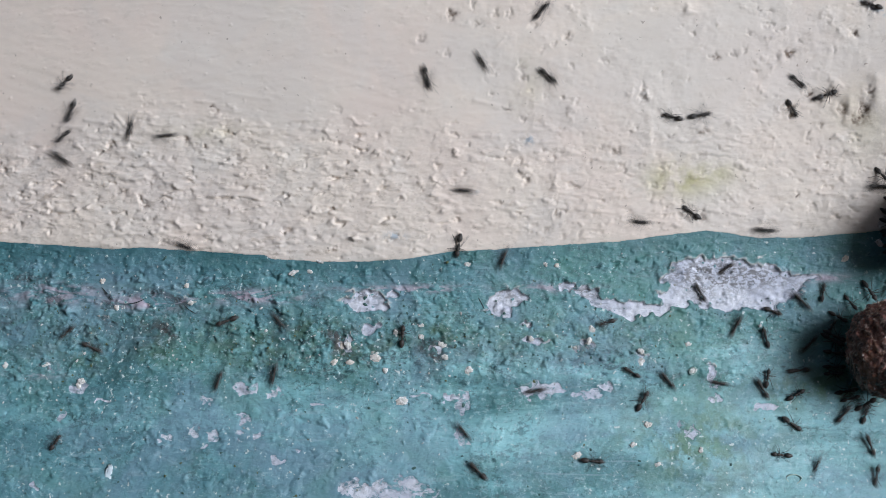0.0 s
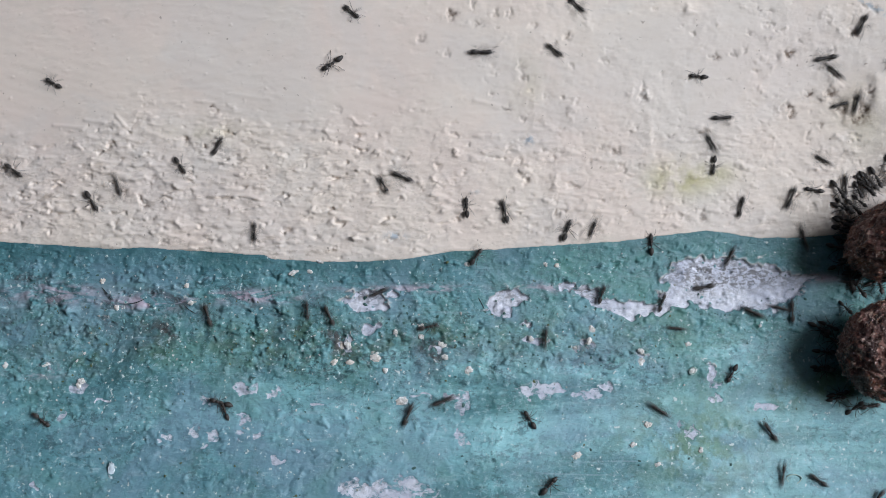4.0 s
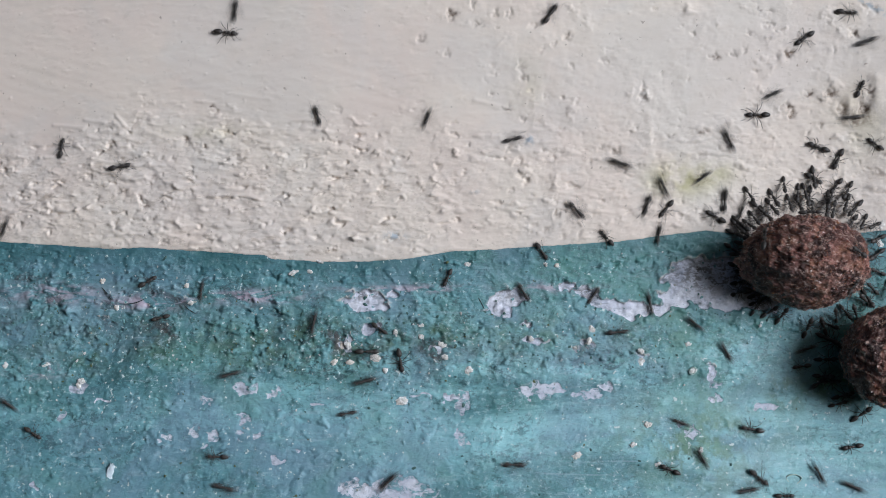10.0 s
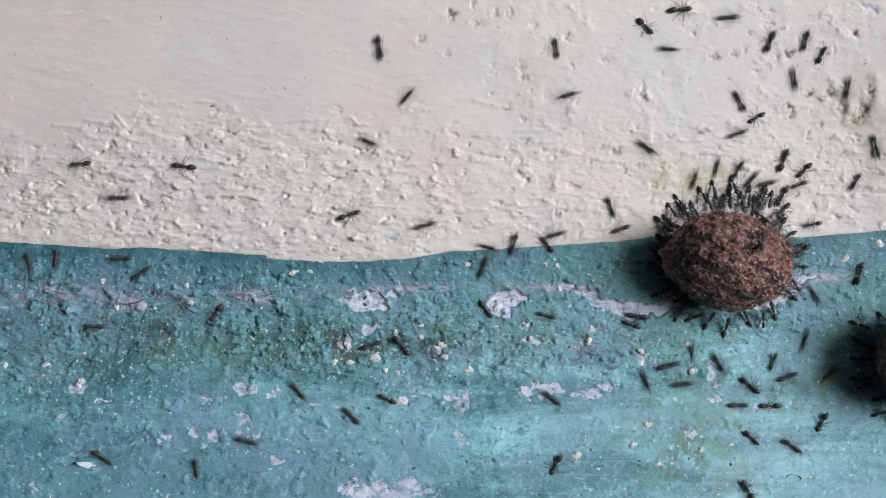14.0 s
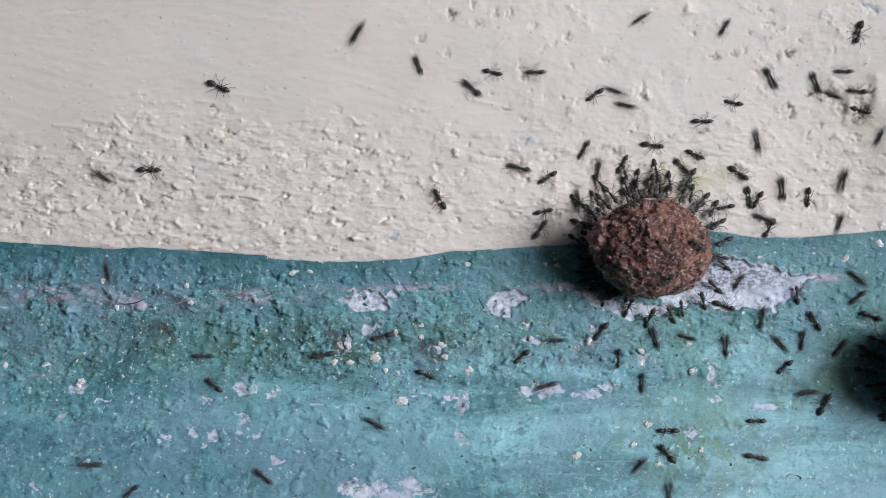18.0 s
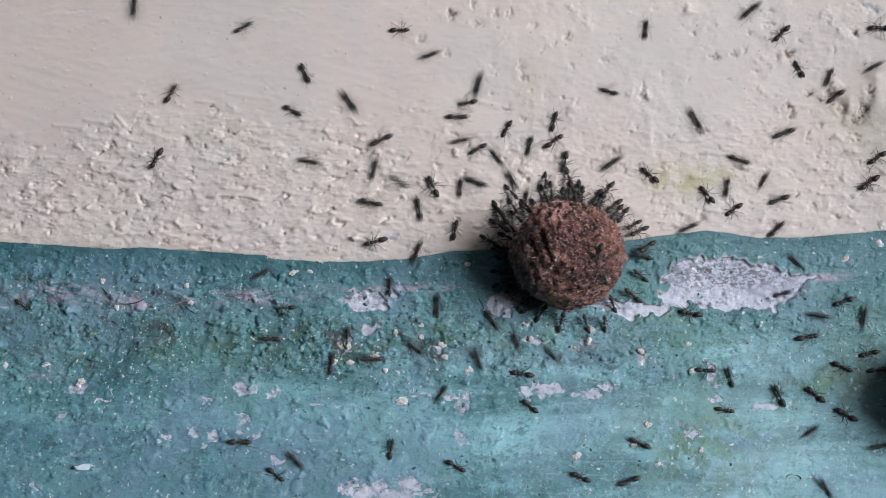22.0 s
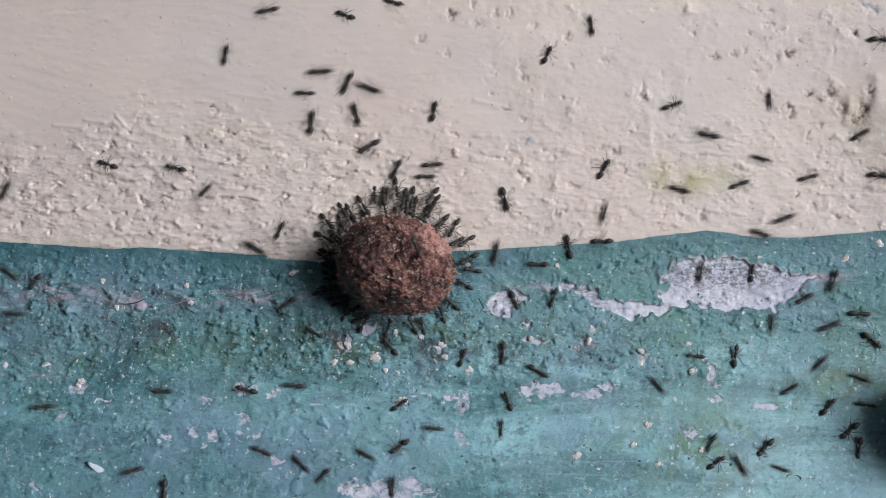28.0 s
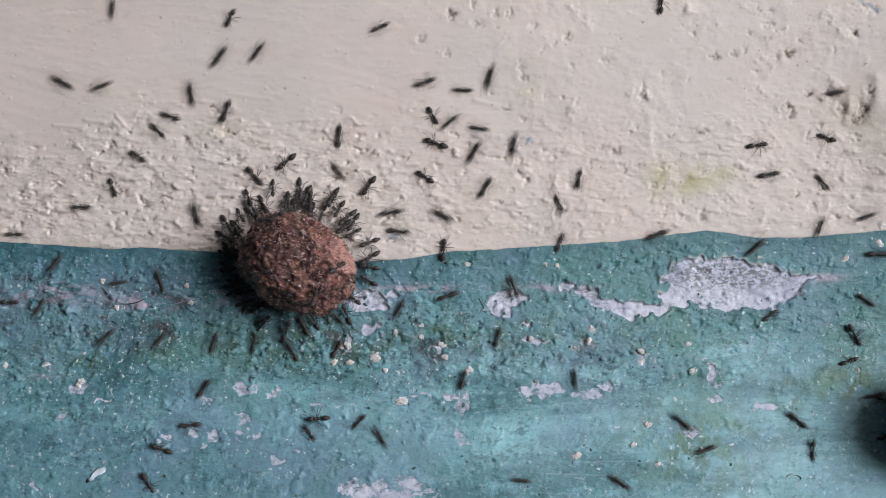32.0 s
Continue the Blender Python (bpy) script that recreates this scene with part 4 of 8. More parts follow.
# fine grit and crusts all over the green face
grit_mat = Nodes("mixed_grit", 0.6)
isle = grit_mat.island()
tone = grit_mat.mix(grit_mat.step(isle, 0.28, 0.32), (0.05, 0.11, 0.10), (0.16, 0.30, 0.31))
tone = grit_mat.mix(grit_mat.step(isle, 0.80, 0.82), tone, (0.34, 0.34, 0.31))
tone = grit_mat.mix(grit_mat.step(isle, 0.88, 0.90), tone, (0.62, 0.60, 0.57))
grit_mat = grit_mat.finish(grit_mat.mix(grit_mat.step(isle, 0.95, 0.96), tone, (0.10, 0.12, 0.05)))
rng = random.Random(77)
ico = bmesh.new()
bmesh.ops.create_icosphere(ico, subdivisions=1, radius=1)
unit_points, unit_faces = [v.co.copy() for v in ico.verts], [[v.index for v in f.verts] for f in ico.faces]
ico.free()
verts, faces = [], []
while len(faces) < 1600 * len(unit_faces):
    x = rng.uniform(-20, 1590)
    y = rng.gauss(600, 60) if rng.random() < 0.6 else rng.uniform(440, 890)
    line = float(np.interp(x, LINE_X, LINE_Y))
    if y < line + 8 or y > 900 or (x > 850 and rng.random() < 0.45) or (y > 650 and rng.random() < 0.5) or (x > 1200 and y > 560 and rng.random() < 0.6):
        continue
    u, v, d = spot(x, y)
    size = rng.uniform(0.8, 1.9) if rng.random() < 0.9 else rng.uniform(1.9, 2.9)
    turn, k = Matrix.Rotation(rng.uniform(0, 6.28), 3, "Z"), len(verts)
    a, b, c = size * GRAIN * rng.uniform(0.8, 1.7), size * GRAIN, size * GRAIN * rng.uniform(0.4, 0.9)
    for q in unit_points:
        w = 1 + 0.5 * rng.uniform(-1, 1)
        e = turn @ Vector((q.x * a * w, q.y * b * w, q.z * c))
        verts.append((u + e.x, -d - e.z, v + BASE + e.y))
    faces += [[i + k for i in f] for f in unit_faces]
me = bpy.data.meshes.new("grit")
me.from_pydata(verts, [], faces)
me.materials.append(grit_mat)
tagged(new("grit", me), "fine crusty grit and crumbs on the teal paint", "grit", kind="stuff")


def bend(p0, p1, m0, m1, f):
    """A smooth way between two places with given speeds at its ends."""
    f2, f3 = f * f, f * f * f
    return (2 * f3 - 3 * f2 + 1) * p0 + (f3 - 2 * f2 + f) * m0 + (3 * f2 - 2 * f3) * p1 + (f3 - f2) * m1


def gap(a, b):
    return (b - a + 180) % 360 - 180


STEPS = 6
crawled = []


def crawl(rows):
    """Send the next runner along rows of seconds, place and heading, running round between them."""
    thing = runners[len(crawled)]
    crawled.append(thing)
    size = thing.scale.copy()
    # an ant that waits beyond the stretch keeps still
    for i in range(1, len(rows)):
        (_, x0, y0, h0), (t, x, y, h) = rows[i - 1], rows[i]
        if not (-40 < x < 1608 and -40 < y < 922) and math.hypot(x - x0, y - y0) < 12:
            rows[i] = (t, x0, y0, h0)
    path, pace = [], []
    for i, (t, x, y, h) in enumerate(rows):
        near = min(math.hypot(x - q[1], y - q[2]) + abs(gap(h, q[3])) * 0.2 for q in rows[max(i - 1, 0):i] + rows[i + 1:i + 2])
        quick = (math.sin(i * 12.9 + len(crawled) * 78.2) * 43758.5) % 1
        pace.append(0.0 if near < 22 else 60.0 if quick < 0.32 else 220.0 if quick < 0.66 else 400.0)
    for (t0, x0, y0, h0), (t1, x1, y1, h1), v0, v1 in zip(rows, rows[1:], pace, pace[1:]):
        m0, m1 = [Vector((math.cos(radians(h)), -math.sin(radians(h)))) * v * (t1 - t0) for h, v in ((h0, v0), (h1, v1))]
        a, b = Vector((x0, y0)), Vector((x1, y1))
        spots = [bend(a, b, m0, m1, k / STEPS) for k in range(STEPS + 1)]
        heads = [h0]
        for k in range(1, STEPS):
            e = spots[k + 1] - spots[k - 1]
            heads.append(math.degrees(math.atan2(-e.y, e.x)) if e.length > 6 else h0 + gap(h0, h1) * k / STEPS)
        heads.append(h1)
        if max(abs(gap(p, q)) for p, q in zip(heads, heads[1:])) > 84:
            heads = [h0 + gap(h0, h1) * k / STEPS for k in range(STEPS + 1)]
        path += [(t0 + (t1 - t0) * k / STEPS, spots[k].x, spots[k].y, heads[k]) for k in range(STEPS)]
    path.append(rows[-1])
    walk(thing, [(t, ant_pose(x, y, h)) for t, x, y, h in path])
    thing.scale = size
    step_legs(thing, len(crawled) * 0.37, 17.0)


def step_legs(thing, phase, swing, every=0.5):
    """Swing the six legs of an ant in two sets of three."""
    legs = [o for o in thing.children if o.name.startswith("leg")]
    count = int(32 / every) + 1
    for i, leg in enumerate(legs):
        at = leg.location.copy()
        turn = 1 if i in (0, 2, 4) else -1
        walk(leg, [(k * every, Matrix.Translation(at) @ Matrix.Rotation(radians(swing * turn * math.sin(k * 2.2 + phase)), 4, "Z")) for k in range(count)])


WAY_A = [
         (0, 1690, 395, -22.3, 15.3, 163.6), (1, 1670, 400, -17.9, 25.1, 164.2), (2, 1650, 405, -13.3, 34.8, 164.2), (3, 1632, 405, -8.6, 44.6, 163.5),
         (4, 1605, 419, -3.8, 54.4, 162.2), (5, 1578, 433, 1.0, 64.1, 160.2), (6, 1551, 447, 7.6, 76.8, 156.5), (7, 1516, 456, 16.0, 92.3, 150.2),
         (8, 1483, 458, -26.6, -106.0, -142.6), (9, 1454, 464, -36.9, -102.4, -124.3), (10, 1425, 463, -42.1, -99.3, -119.3), (11, 1390, 465, -46.1, -106.7, -120.4),
         (12, 1357, 465, -44.0, -108.3, -116.4), (13, 1323, 463, -47.7, -102.0, -106.9), (14, 1291, 463, -42.9, -101.3, -100.7), (15, 1257, 460, -36.0, -100.3, -93.1),
         (16, 1222, 456, -27.4, -98.8, -84.0), (17, 1188, 453, -17.1, -96.4, -73.4), (18, 1153, 441, -12.4, -85.0, -67.9), (19, 1118, 447, -13.6, -72.8, -58.2),
         (20, 1084, 460, -17.1, -69.9, -50.1), (21, 1050, 459, -15.8, -62.8, -41.3), (22, 1005, 453, -13.6, -53.9, -34.0), (23, 956, 451, -14.0, -47.7, -27.8),
         (24, 912, 447, -12.9, -42.7, -22.2), (25, 862, 452, -11.5, -29.2, -14.0), (26, 808, 459, -1.8, -16.1, -8.2), (27, 753, 465, 2.2, -6.1, -3.3),
         (28, 699, 472, 0.0, 0.0, 0.0), (29, 662, 463, 4.1, 6.5, 7.7), (30, 620, 463, 11.9, 13.1, 11.4), (31, 565, 470, 7.5, 11.9, 11.0),
         (32, 525, 468, 9.2, 15.0, 7.2),
         ]
WAY_B = [(0, 1592, 620, 0, 20), (1, 1576, 622, 0, 8), (2, 1569, 626, 0, 0), (3, 1571, 626, 0, -14), (4, 1580, 622, 0, -24), (5, 1590, 616, 0, -30), (6, 1604, 616, 0, -36), (7, 1617, 622, 0, -40),
         (8, 1607, 632, 0, -34), (9, 1600, 642, 0, -30), (10, 1585, 632, 0, -20), (11, 1602, 625, 0, -6), (12, 1616, 606, 0, 10), (13, 1637, 612, 0, 14), (14, 1648, 636, 0, 20), (17, 1652, 672, 0, 30)]
WAY_B += [(18, 1668, 655, 0, 36), (19, 1668, 645, 0, 40), (20, 1716, 680, 0, 45), (21, 1710, 722, 0, 52), (22, 1712, 700, 0, 58), (23, 1694, 742, 0, 62), (24, 1694, 702, 0, 70), (25, 1702, 724, 0, 76),
          (28, 1714, 752, 0, 90), (29, 1718, 750, 0, 94), (30, 1722, 740, 0, 98), (31, 1710, 740, 0, 104), (32, 1702, 752, 0, 110)]
OUT_A, OUT_B = 0.0059, 0.0053


def haul(things, angles, way, reach, out_by, seed):
    """Ants round a ball: each keeps its side of it, shifting its grip now and then."""
    rng = random.Random(seed)
    for thing, angle in zip(things, angles):
        size = thing.scale.copy()
        rows, drift, apart, lean = [], 0.0, rng.uniform(0, 18), rng.uniform(-24, 24)
        for t, x, y, *_ in way:
            drift = 0.75 * drift + rng.uniform(-3, 3)
            apart = 0.7 * apart + 0.3 * rng.uniform(-14, 42)
            a = radians(angle + drift)
            px, py = x + (reach[0] + apart) * math.cos(a), y - (reach[1] + apart) * math.sin(a)
            rows.append((t, ant_pose(px, py, math.degrees(a) + 180 + 0.16 * gap(angle, 90 if angle > 0 else -90) + 0.6 * lean + rng.uniform(-7, 7), rng.uniform(12, 30), 0.0002)))
        walk(thing, rows)
        thing.scale = size
        step_legs(thing, angle, 10.0, 1.0)


def ride(thing, way, angle, lift, seed):
    rng = random.Random(seed)
    rows, size = [], thing.scale.copy()
    for t, x, y, rx, ry, rz in way:
        m = ball_pose(x, y, OUT_A, rx, ry, rz)
        a, b = radians(angle + 25 * math.sin(t * 0.5 + seed)), radians(lift + 8 * math.sin(t * 0.9 + seed))
        p = Vector((math.cos(a) * math.cos(b), -math.sin(b), math.sin(a) * math.cos(b)))
        local = m.to_3x3().inverted() @ p
        r = (SHAPE.inverted() @ local).length
        place = m.translation + p * (BALL_R / r * 1.03)
        side = Vector((math.sin(seed + t * 0.4), 0, math.cos(seed + t * 0.4)))
        x_axis = (side - p * side.dot(p)).normalized()
        rows.append((t, Matrix.Translation(place) @ Matrix((x_axis, p.cross(x_axis), p)).transposed().to_4x4()))
    walk(thing, rows)
    thing.scale = size
    step_legs(thing, seed, 14.0, 1.0)


def motions():
    walk(ball_a, [(t, ball_pose(x, y, OUT_A, rx, ry, rz)) for t, x, y, rx, ry, rz in WAY_A])
    walk(ball_b, [(t, ball_pose(x, y, OUT_B, rx, ry, 0)) for t, x, y, rx, ry in WAY_B])
    haul(pullers_a, PULL_A, WAY_A, (117, 105), OUT_A, 7)
    haul(crowd_a, CROWD_A, WAY_A, (103, 92), OUT_A, 9)
    haul(outer_a, OUTER_A, WAY_A, (136, 124), OUT_A, 15)
    haul(pullers_b, PULL_B, WAY_B, (112, 108), OUT_B, 8)
    haul(crowd_b, CROWD_B, WAY_B, (116, 112), OUT_B, 12)
    for i, thing in enumerate(riders):
        ride(thing, WAY_A, (20, 140, -60, 85)[i], (55, 38, 42, 25)[i], i + 1.0)
    flake_rows = [(0, 193, 837, 80), (1, 193, 837, 80), (1.5, 198, 833, 95), (9, 197, 834, 95), (10, 196, 835, 80), (10.5, 178, 830, 35), (11, 158, 823, -10), (14, 157, 825, -12), (15.5, 152, 823, 20),
                  (17, 150, 822, 55), (18, 149, 824, 50), (19, 145, 818, 52), (21, 146, 818, 54), (22, 154, 828, 0), (23, 152, 829, -12), (24, 150, 826, -8), (25, 144, 828, -24), (27, 170, 832, -32), (28, 175, 833, -35)]
    flake_rows += [(29, 176, 834, -40), (29.5, 182, 833, -20), (30, 187, 833, 0), (31, 187, 832, 0), (31.5, 182, 834, 20), (32, 175, 837, 36)]
    walk(loose_flake, [(t, ant_pose(x, y, h)) for t, x, y, h in flake_rows])
    crawl([(0, 118, 145, 225), (1, -90, 145, 180), (2, -90, 145, 100), (3, -90, 145, 141), (4, -92, 143, 21), (5, -85, 143, 321), (6, -90, 145, 201), (7, -90, 145, 176), (8, -90, 145, 212), (9, -90, 145, 344), (10, -90, 145, 8), (11, -90, 145, 133), (12, -90, 145, 13), (13, 80, 107, 40), (14, 147, 290, 185), (15, 43, 316, 149), (16, 139, 285, 93), (17, 35, 172, 210), (18, -90, 172, 180), (19, -90, 172, 226), (20, -90, 172, 108), (21, -90, 172, 1), (22, 303, 168, 60), (23, 413, 248, 340), (24, 318, 165, 45), (25, 452, 140, 15), (26, 428, 156, 52), (27, 553, 11, 70), (28, 478, 18, 190), (29, 378, 20, 160), (30, 232, 80, 205), (31, 437, 80, 25), (32, 455, 95, 55)])
    crawl([(0, 128, 195, 250), (1, -90, 195, 180), (2, -90, 195, 342), (3, -90, 195, 219), (4, -93, 198, 54), (5, -87, 191, 39), (6, -90, 195, 234), (7, -90, 195, 329), (8, 25, 265, 300), (9, -90, 265, 180), (10, -90, 265, 243), (11, -90, 265, 81), (12, -90, 265, 292), (13, -90, 265, 346), (14, -90, 265, 64), (15, -88, 261, 143), (16, -92, 263, 244), (17, -90, 265, 323), (18, -90, 265, 29), (19, -90, 265, 330), (20, 98, 373, 295), (21, 95, 382, 330), (22, 280, 278, 240), (23, 235, 402, 110), (24, 88, 137, 170), (25, 143, 47, 150), (26, 99, -90, 25), (27, 221, 10, 0), (28, 143, -90, 128), (29, 143, -90, 320), (30, 275, 20, 285), (31, 395, 108, 325), (32, 388, 103, 55)])
    crawl([(0, 115, 240, 220), (1, -90, 240, 180), (2, -90, 240, 5), (3, 132, 220, 55), (4, 98, 149, 150), (5, 19, 153, 185), (6, 38, 155, 320), (7, 130, 157, 325), (8, 350, 235, 0), (9, 350, -90, 90), (10, 350, -90, 152), (11, 350, -90, 187), (12, 350, -90, 306), (13, 350, -90, 167), (14, 350, -90, 22), (15, 355, -92, 24), (16, 354, -92, 202), (17, 350, -90, 204), (18, 350, -90, 228), (19, 350, -90, 325), (20, 537, 42, 295), (21, 605, 95, 15), (22, 705, 54, 0), (23, 660, 92, 255), (24, 830, 18, 195), (25, 770, 45, 220), (26, 784, -26, 114), (27, 702, -109, 102), (28, 770, -90, 345), (29, 770, -90, 105), (30, 770, -90, 205), (31, 770, -90, 235), (32, 675, 48, 205)])
    crawl([(0, 112, 282, 145), (1, -90, 282, 180), (2, -90, 282, 356), (3, 55, 293, 330), (4, 162, 354, 301), (5, 153, 459, 272), (6, 165, 428, 5), (7, 200, 455, 320), (8, 278, 455, 160), (9, 228, 430, 160), (10, 210, 296, 10), (11, 468, 382, 150), (12, 350, 303, 150), (13, 460, 390, 150), (14, 213, 350, 180), (15, 275, 249, 149), (16, 150, 312, 248), (17, 253, 302, 350), (18, 262, 301, 0), (19, 422, 420, 25), (20, 415, 402, 325), (21, 505, 437, 340), (22, 655, 358, 348), (23, 632, 372, 355), (24, 658, 490, 265), (25, 565, 422, 335), (26, 657, 450, 293), (27, 604, 514, 210), (28, 510, 537, 215), (29, 480, 580, 200), (30, 475, 573, 192), (31, 570, 625, 60), (32, 540, 580, 120)])
    crawl([(0, 230, 232, 75), (1, 155, 12, 70), (2, 155, -90, 90), (3, 155, -90, 355), (4, 160, -90, 307), (5, 159, -85, 175), (6, 155, -90, 269), (7, 155, 90, 250), (8, 275, 187, 15), (9, 275, -90, 90), (10, 275, -90, 86), (11, 275, -90, 7), (12, 275, -90, 193), (13, 275, -90, 19), (14, 275, -90, 213), (15, 270, -87, 10), (16, 279, -91, 33), (17, 275, -90, 190), (18, 275, -90, 329), (19, 275, -90, 41), (20, 275, -90, 45), (21, 275, -90, 321), (22, 540, 128, 295), (23, 550, 230, 255), (24, 397, 325, 205), (25, 393, 312, 0), (26, 443, 332, 280), (27, 401, 360, 165), (28, 315, 298, 165), (29, 420, 420, 320), (30, 390, 425, 240), (31, 375, 430, 175), (32, 148, 367, 180)])
    crawl([(0, 297, 240, 185), (1, 120, 280, 160), (2, 118, 270, 170), (3, 110, 270, 180), (4, 209, 329, 286), (5, 145, 395, 250), (6, 148, 492, 265), (7, 160, 556, 5), (8, 240, 552, 15), (9, 175, 725, 300), (10, 57, 765, 325), (11, 270, 650, 25), (12, 290, 787, 0), (13, 315, 645, 105), (14, 172, 578, 180), (15, 220, 666, 322), (16, 281, 662, 317), (17, 295, 738, 320), (18, 382, 683, 140), (19, 328, 687, 165), (20, 525, 802, 200), (21, 467, 848, 330), (22, 487, 838, 320), (23, 472, 833, 350), (24, 527, 830, 325), (25, 385, 857, 320), (26, 414, 893, 39), (27, 465, 794, 64), (28, 462, 797, 335), (29, 510, 780, 40), (30, 430, 748, 140), (31, 425, 663, 172), (32, 285, 600, 225)])
    crawl([(0, 755, 135, 285), (1, 858, 263, 177), (2, 645, 238, 85), (3, 523, 110, 130), (4, 592, 111, 215), (5, 455, 158, 237), (6, 517, 228, 265), (7, 510, 240, 20), (8, 570, 262, 105), (9, 533, 225, 135), (10, 397, 58, 352), (11, 467, 62, 300), (12, 360, 235, 245), (13, 340, 293, 150), (14, 330, 295, 172), (15, 334, 240, 133), (16, 272, 233, 273), (17, 337, 288, 310), (18, 385, 152, 335), (19, 378, 150, 325), (20, 457, 258, 295), (21, 530, 262, 345), (22, 618, 178, 305), (23, 627, 210, 60), (24, 717, 185, 180), (25, 620, 167, 140), (26, 678, 179, 68), (27, 676, 27, 151), (28, 617, 145, 245), (29, 500, 203, 215), (30, 362, 365, 240), (31, 475, 330, 245), (32, 348, 378, 285)])
    crawl([(0, 852, 107, 300), (1, 930, 309, 180), (2, 817, 170, 20), (3, 998, 108, 335), (4, 980, 88, 321), (5, 1032, 136, 208), (6, 935, 113, 177), (7, 820, 82, 160), (8, 625, 260, 195), (9, 585, 298, 235), (10, 563, 207, 105), (11, 558, 348, 250), (12, 635, 360, 35), (13, 663, 255, 20), (14, 650, 250, 335), (15, 792, 288, 241), (16, 637, 273, 192), (17, 752, 297, 50), (18, 742, 118, 110), (19, 760, 72, 175), (20, 648, 80, 220), (21, 767, 48, 230), (22, 763, 97, 200), (23, 603, 132, 190), (24, 768, 80, 177), (25, 665, 107, 155), (26, 663, 103, 175), (27, 579, 100, 123), (28, 615, 28, 160), (29, 520, 20, 180), (30, 413, 40, 120), (31, 395, 52, 85), (32, 200, 18, 85)])
    crawl([(0, 968, 133, 320), (1, 1005, 294, 300), (2, 988, 290, 265), (3, 1030, 432, 205), (4, 1002, 411, 70), (5, 1084, 281, 90), (6, 1000, 214, 170), (7, 1012, 332, 280), (8, 998, 412, 160), (9, 952, 345, 0), (10, 1018, 370, 315), (11, 910, 448, 210), (12, 900, 447, 180), (13, 930, 352, 250), (14, 910, 430, 255), (15, 941, 419, 78), (16, 942, 276, 36), (17, 990, 383, 30), (18, 1058, 305, 80), (19, 933, 362, 120), (20, 905, 362, 175), (21, 903, 362, 120), (22, 880, 280, 130), (23, 883, 303, 355), (24, 1030, 308, 355), (25, 1025, 309, 0), (26, 1020, 298, 196), (27, 955, 329, 355), (28, 1067, 302, 60), (29, 1058, 295, 168), (30, 937, 383, 300), (31, 865, 467, 205), (32, 858, 335, 60)])
    crawl([(0, 957, 22, 50), (1, 957, -90, 90), (2, 957, -90, 97), (3, 957, -90, 184), (4, 861, -83, 323), (5, 1098, 15, 317), (6, 957, 8, 250), (7, 880, 25, 225), (8, 738, 255, 230), (9, 750, 28, 80), (10, 750, -90, 277), (11, 757, 87, 325), (12, 778, 238, 320), (13, 805, 242, 225), (14, 750, 400, 15), (15, 876, 442, 31), (16, 819, 359, 156), (17, 848, 430, 160), (18, 780, 355, 120), (19, 755, 340, 150), (20, 660, 335, 160), (21, 645, 345, 95), (22, 662, 303, 75), (23, 627, 335, 215), (24, 632, 317, 205), (25, 480, 290, 140), (26, 600, 239, 19), (27, 630, 239, 47), (28, 632, 205, 105), (29, 503, 72, 120), (30, 388, 203, 215), (31, 500, 175, 177), (32, 340, 170, 100)])
    crawl([(0, 818, 337, 357), (1, 865, 417, 175), (2, 752, 337, 215), (3, 813, 462, 250), (4, 680, 329, 117), (5, 766, 369, 50), (6, 733, 267, 315), (7, 847, 316, 352), (8, 725, 375, 200), (9, 690, 405, 180), (10, 793, 490, 245), (11, 875, 525, 310), (12, 865, 512, 0), (13, 985, 532, 20), (14, 965, 558, 345), (15, 1023, 560, 23), (16, 1048, 523, 157), (17, 957, 532, 290), (18, 988, 602, 180), (19, 870, 570, 200), (20, 730, 645, 188), (21, 610, 628, 140), (22, 690, 510, 85), (23, 552, 447, 168), (24, 672, 550, 150), (25, 512, 445, 180), (26, 552, 467, 116), (27, 484, 387, 274), (28, 560, 590, 150), (29, 500, 600, 160), (30, 440, 450, 220), (31, 345, 500, 200), (32, 213, 500, 190)])
    crawl([(0, 812, 432, 260), (1, 820, 495, 225), (2, 703, 430, 190), (3, 755, 467, 350), (4, 714, 314, 157), (5, 638, 418, 251), (6, 680, 413, 340), (7, 860, 450, 190), (8, 680, 510, 215), (9, 553, 594, 185), (10, 555, 575, 80), (11, 520, 565, 160), (12, 615, 450, 140), (13, 520, 397, 357), (14, 615, 382, 20), (15, 737, 419, 50), (16, 638, 354, 22), (17, 838, 378, 75), (18, 838, 158, 140), (19, 820, 293, 235), (20, 772, 445, 230), (21, 718, 445, 195), (22, 740, 443, 250), (23, 628, 422, 185), (24, 632, 437, 165), (25, 475, 378, 192), (26, 452, 321, 266), (27, 468, 489, 272), (28, 455, 440, 150), (29, 455, 547, 200), (30, 348, 562, 40), (31, 405, 515, 130), (32, 285, 500, 110)])
